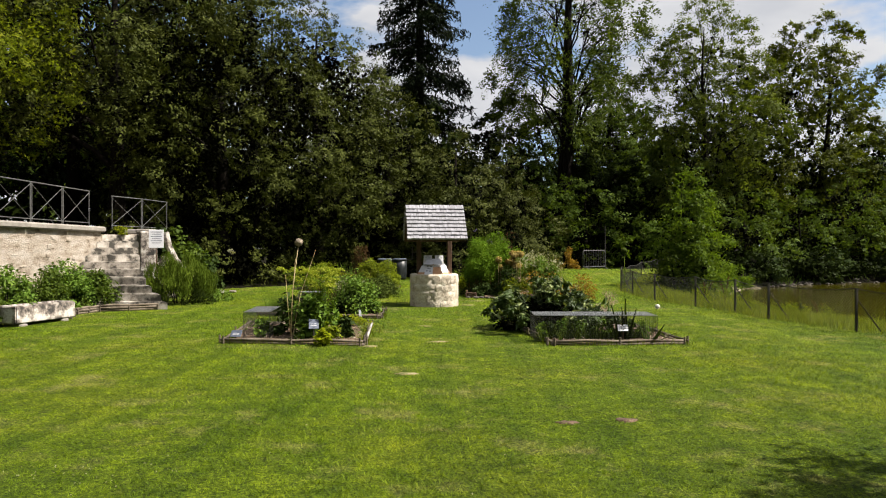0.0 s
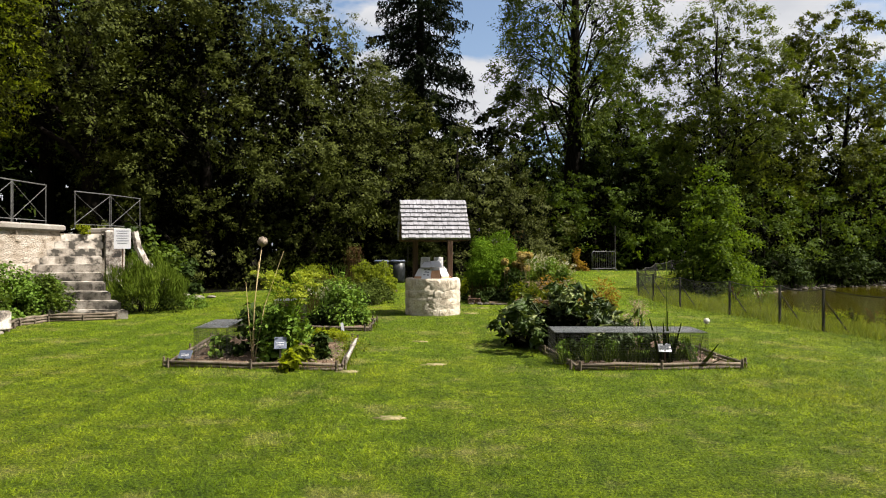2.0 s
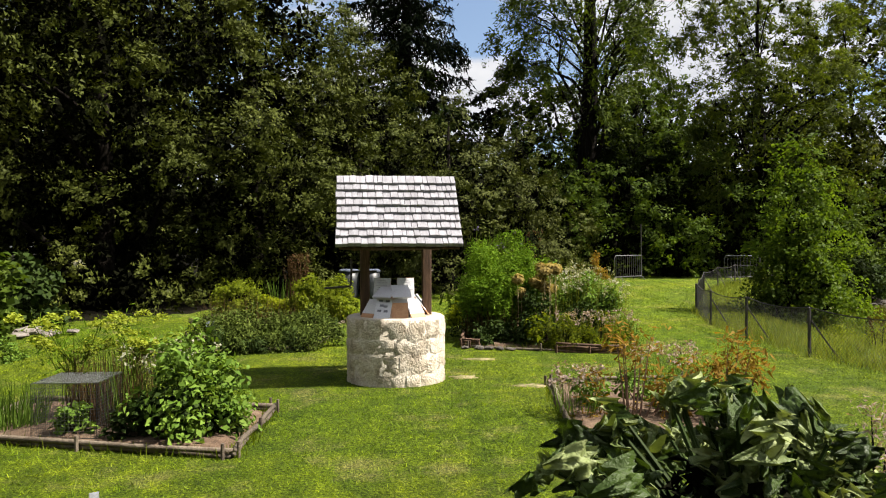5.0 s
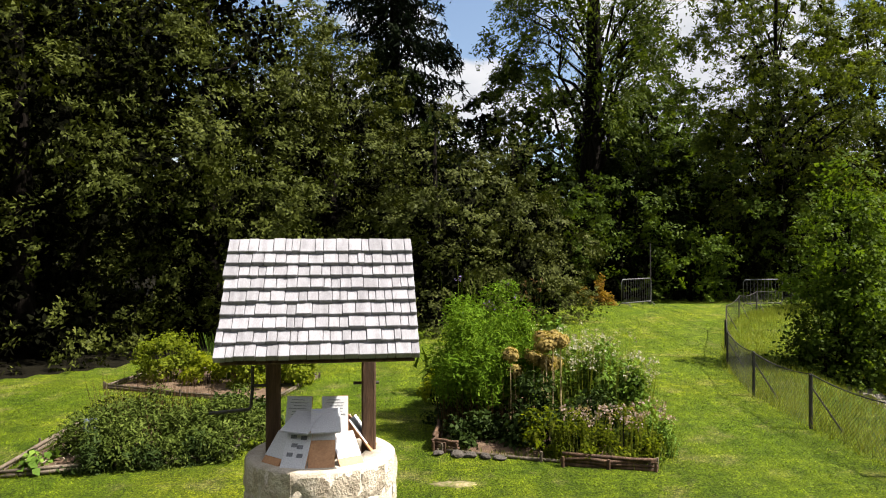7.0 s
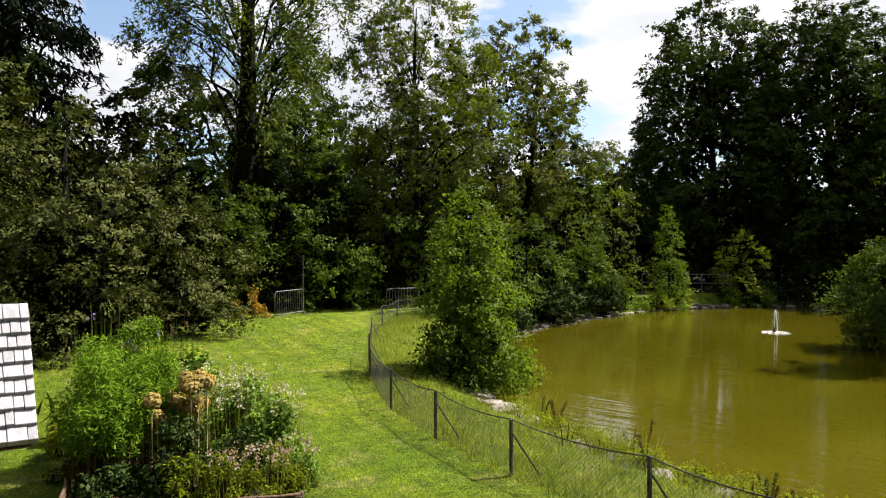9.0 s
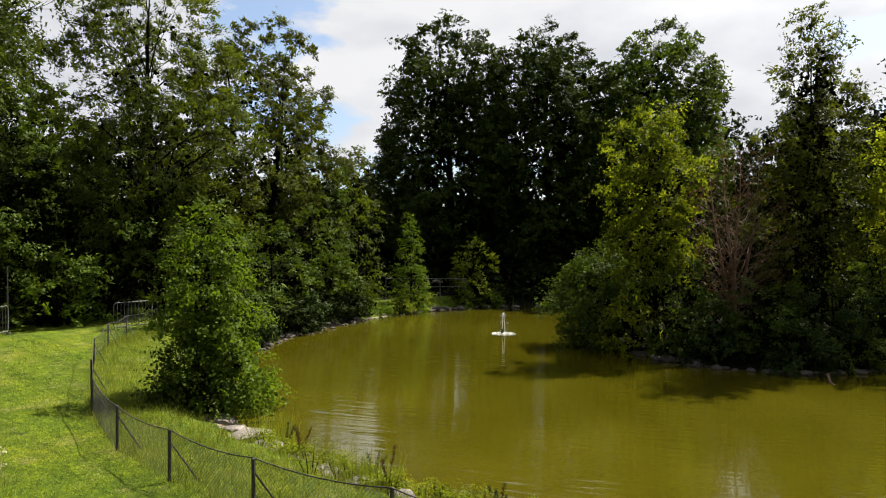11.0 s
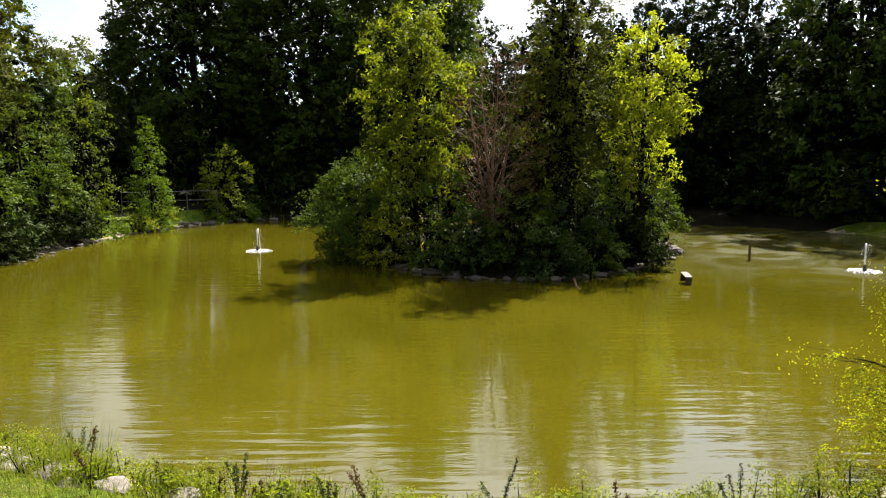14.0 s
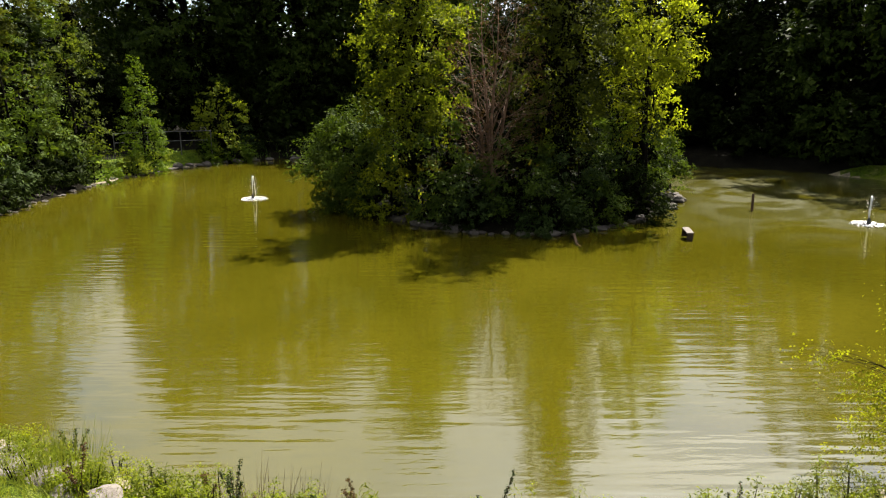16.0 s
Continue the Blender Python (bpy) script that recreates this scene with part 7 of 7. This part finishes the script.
def grow_lawn():
    rng = np.random.default_rng(700)
    xs, ys, hs, ws = [], [], [], []
    for x0, x1, y0, y1, dens, h, w in ((-4.6, 5.2, 3.2, 6.5, 7600, 0.026, 0.005), (-6.4, 6.6, 6.5, 10, 4400, 0.028, 0.0065), (-8, 7.4, 10, 16, 2300, 0.032, 0.009), (-7.4, 6.6, 16, 25, 1200, 0.032, 0.010), (-3.0, 7.6, 25, 33, 420, 0.042, 0.018), (-1, 9.6, 33, 40, 160, 0.05, 0.026)):
        n = int((x1 - x0) * (y1 - y0) * dens)
        xs.append(rng.uniform(x0, x1, n))
        ys.append(rng.uniform(y0, y1, n))
        hs.append(np.full(n, h))
        ws.append(np.full(n, w))
    x, y, h, w = (np.concatenate(a) for a in (xs, ys, hs, ws))
    keep = (x > -0.55 * (y + 3) - 1.0) & (x < 0.66 * (y + 2) + 0.5) & (np.hypot(x - WELL[0], y - WELL[1]) > 0.62)
    for b in (BED_A, BED_B, BED_C, BED_D, BED_E, BED_F, BED_G):
        keep &= ~inside(b, x, y)
    for px, py, a, b, _ in PATCHES:
        keep &= ((((x - px) / a) ** 2 + ((y - py) / b) ** 2) > 0.9) | (rng.uniform(0, 1, len(x)) < 0.6)
    clump = np.sin(3.1 * x + 1.7 * np.sin(2.3 * y)) * np.sin(2.7 * y + 1.3 * np.sin(1.9 * x)) + 0.5 * np.sin(9 * x + 4 * np.sin(5 * y))
    keep &= rng.uniform(-1.6, 1.0, len(x)) < clump + 0.9
    tuft = np.sin(41 * x + 3 * np.sin(17 * y)) + np.sin(37 * y + 3 * np.sin(19 * x)) + 0.8 * np.sin(23 * (x + y) + 2 * np.sin(13 * (x - y)))
    keep &= rng.uniform(-2.2, 1.6, len(x)) < tuft
    x, y, h, w, tuft = x[keep], y[keep], h[keep], w[keep], tuft[keep]
    z = height_at(x, y)
    h = 0.85 * h * (1.1 + 0.3 * np.sin(1.1 * x + 0.4 * y) + 0.18 * tuft)
    a = rng.uniform(0, 2 * np.pi, len(x))
    side = np.stack([np.cos(a), np.sin(a), 0 * a], 1) * w[:, None]
    pos = np.stack([x, y, z - 0.003], 1)
    lie = h * rng.uniform(0.7, 1.6, len(x))
    bend = a + rng.normal(size=len(x)) * 0.6
    tip = pos + np.stack([-np.sin(bend) * lie, np.cos(bend) * lie, h * rng.uniform(0.4, 1.1, len(x))], 1)
    q = np.stack([pos - side / 2, pos + side / 2, tip], 1)
    whole("lawn_grass", quads_mesh("lawn_grass", q), MOWN, "short mown grass blades of the lawn", "grass", kind="stuff")


def grow_rough():
    """Longer grass outside the fence, on the banks and round the beds."""
    rng = np.random.default_rng(701)
    pos = []
    i = rng.uniform(0, len(POSTS) - 1.001, 26000)
    p = np.array(POSTS)
    k = i.astype(int)
    base = p[k] + (p[k + 1] - p[k]) * (i - k)[:, None]
    base[:, 0] += rng.uniform(-0.12, 2.8, len(i)) * rng.uniform(0, 1, len(i)) ** 0.5
    base[:, 1] += rng.normal(size=len(i)) * 0.1
    d = signed(POND_LINE, base[:, 0], base[:, 1])
    base = base[d > 0.05]
    far = rng.uniform(0, 1, 1500)
    line = POND_LINE[(78 + far * 34).astype(int) % len(POND_LINE)]
    line = line + rng.normal(size=line.shape) * 0.9
    line = line[signed(POND_LINE, line[:, 0], line[:, 1]) > 0.25]
    edge = []
    for b in (BED_A, BED_B, BED_C, BED_D, BED_E, BED_F, BED_G):
        for (ax, ay), (bx, by) in zip(b, b[1:] + b[:1]):
            u = rng.uniform(0, 1, 260)
            edge.append(np.stack([ax + (bx - ax) * u, ay + (by - ay) * u], 1) + rng.normal(size=(260, 2)) * 0.05)
    edge = np.concatenate(edge)
    for name, q, h, w, text in (("rough_grass", base, 0.17, 0.012, "longer rough grass between the fence and the pond"), ("bank_grass", line, 0.4, 0.04, "tall green grass on the far bank"), ("edge_grass", edge, 0.1, 0.011, "uncut grass along the bed edges")):
        z = height_at(q[:, 0], q[:, 1])
        whole(name, blades(name, rng, np.stack([q[:, 0], q[:, 1], z - 0.01], 1), h, w, 0.35), {"rough_grass": LONGGRASS, "bank_grass": HERB, "edge_grass": GRASSBLADE}[name], text, "grass", kind="stuff")


grow_lawn()
grow_rough()
rng_straw = np.random.default_rng(703)
for bed in (BED_A, BED_E, BED_C):
    c4 = np.array(bed)
    u, v = rng_straw.uniform(0.04, 0.96, (2, 220, 1))
    q = (c4[0] * (1 - u) + c4[1] * u) * (1 - v) + (c4[3] * (1 - u) + c4[2] * u) * v
    pos = np.concatenate([q, rng_straw.uniform(0.05, 0.085, (220, 1))], 1)
    whole("straw_mulch", leaves("straw_mulch", rng_straw, pos, unit(rng_straw.normal(size=(220, 3)) * 0.25 + np.array([0, 0, 1])), 0.12, 0.1), SEEDHEAD, "loose dry straw and stalks lying on the bed's soil", "straw", kind="stuff")
rng_clod = np.random.default_rng(704)
for bed in (BED_A, BED_E):
    c4 = np.array(bed)
    u, v = rng_clod.uniform(0.04, 0.97, (2, 420, 1))
    q = (c4[0] * (1 - u) + c4[1] * u) * (1 - v) + (c4[3] * (1 - u) + c4[2] * u) * v
    g = Geo()
    for p in q:
        r = 0.008 + 0.022 * rng_clod.uniform() ** 2.5
        ring = [(p[0] + r * rng_clod.uniform(0.7, 1.3) * math.cos(t), p[1] + r * rng_clod.uniform(0.7, 1.3) * math.sin(t), 0.045) for t in (0, 1.26, 2.51, 3.77, 5.03)]
        g.add(ring + [(p[0] + 0.2 * r, p[1], 0.055 + r * rng_clod.uniform(0.6, 1.1))], [(i, (i + 1) % 5, 5) for i in range(5)])
    whole("soil_clods", g, SOIL, "small clods and crumbs of reddish garden soil", "soil", kind="stuff")
for k, (x, y) in enumerate([(-1.36, 11.15), (-1.4, 11.6), (-1.36, 12.0), (-1.38, 12.35), (-1.12, 12.1), (-1.1, 12.5)]):
    bush("bed_weed", (x, y), 0.09, 0.16, 0.13, "straggling green weeds along the bed's plank", HERB if k % 2 else LONGGRASS, 110, 0.035, 8, 0.07, 705 + k, group="weeds in the bed", stems=4, wide=0.35)


def dock_spike(place, h, seed):
    """Dock gone to seed: a few leaning stems, brown seed clusters along their upper part and small leaves below."""
    rng = np.random.default_rng(seed)
    root = thing("dock_plant", pose(place[0], place[1], ground_z(*place)), "dark brown dock spikes gone to seed on the pond bank", "plant", "dock on the bank")
    for _ in range(int(rng.integers(2, 5))):
        a, tilt = rng.uniform(0, 6.283), rng.uniform(0.08, 0.4)
        top = np.array([math.cos(a) * tilt * h, math.sin(a) * tilt * h, h * rng.uniform(0.65, 1.05)])
        mid = top * np.array([0.35, 0.35, 0.52])
        part("stem", Geo().tube([(0, 0, -0.04), mid, top], [0.006, 0.005, 0.003], 5), DEADLEAF, root, smooth=True)
        u = rng.uniform(0.0, 1, 90) ** 0.8
        p = mid + (top - mid) * u[:, None] + rng.normal(size=(90, 3)) * 0.013
        tagged(part("seed_head", leaves("seed_head", rng, p, unit(rng.normal(size=p.shape)), 0.026, 0.7), DEADLEAF if seed % 2 else HERBDARK, root), kind="stuff")
        q = mid * rng.uniform(0.1, 1, (14, 1)) + rng.normal(size=(14, 3)) * 0.03
        tagged(part("foliage", leaves("foliage", rng, q, unit(rng.normal(size=q.shape) + np.array([0, 0, 0.6])), 0.075, 0.35), YELLOWGREEN, root), kind="stuff")


rng_weed = np.random.default_rng(702)
for k in range(5):
    dock_spike((8.45 + 0.12 * rng_weed.normal(), 16.6 + 0.55 * k + 0.1 * rng_weed.normal()), rng_weed.uniform(0.4, 0.7), 690 + k)
for k in range(26):
    y = 12.6 + 0.42 * k + 0.12 * rng_weed.normal()
    x = float(np.interp(y, [12.5, 15.2, 17, 19, 21, 24], [10.2, 8.9, 8.35, 8.1, 8.25, 8.5])) + 0.2 * rng_weed.normal()
    if k % 3 == 0:
        dock_spike((x, y), rng_weed.uniform(0.45, 0.8), 710 + k)
    else:
        bush("bank_weed", (x, y), 0.3, 0.36, rng_weed.uniform(0.2, 0.42), "bright leafy weeds on the pond bank", LIME if k % 2 else YELLOWGREEN, 420, 0.055, 14, 0.13, 710 + k, group="bank weeds", stems=8, wide=0.4)
for k in range(64):
    y = 11.0 + 0.165 * k + 0.1 * rng_weed.normal()
    x = float(np.interp(y, [11, 12.6, 15.2, 17, 19, 22], [12.1, 10.85, 9.35, 8.9, 8.8, 8.8])) - abs(0.4 * rng_weed.normal())
    bush("bank_weed", (x, y), 0.24, 0.22, rng_weed.uniform(0.25, 0.55), "low yellow-green weeds on the pond bank", (LIME, LONGGRASS, YELLOW, YELLOWGREEN)[k % 4], 300, 0.042, 12, 0.11, 760 + k, group="bank weeds", stems=6, wide=0.35)
spikes("dry_bank_grass", (8.1, 20.0), 0.45, 0.5, 0.6, "dry pinkish grass on the pond bank", LONGGRASS, 500, 0.008, 0.3, 740, fan=0.25)
spikes("dry_bank_grass", (8.9, 23.6), 0.35, 0.6, 0.7, "dry pale grass hanging over the water", LONGGRASS, 260, 0.008, 0.35, 741, fan=0.3)
spikes("dry_bank_grass", (8.7, 17.3), 0.4, 0.8, 0.5, "dry pale grass hanging over the water", DEADLEAF, 200, 0.006, 0.35, 742, fan=0.3)
rng_clover = np.random.default_rng(745)
q = np.stack([rng_clover.normal(-2.35, 0.5, 60), rng_clover.normal(4.35, 0.28, 60)], 1)
q = np.concatenate([q, np.stack([rng_clover.uniform(-3.5, 3.5, 20), rng_clover.uniform(3.8, 6.0, 20)], 1)])
pos = np.concatenate([q, rng_clover.uniform(0.03, 0.05, (80, 1))], 1)
whole("clover_flowers", leaves("clover_flowers", rng_clover, np.repeat(pos, 4, 0) + rng_clover.normal(size=(320, 3)) * 0.002, unit(rng_clover.normal(size=(320, 3))), 0.008, 0.8), WHITEFLOWER, "tiny white clover flowers scattered in the lawn", "flowers", kind="stuff")
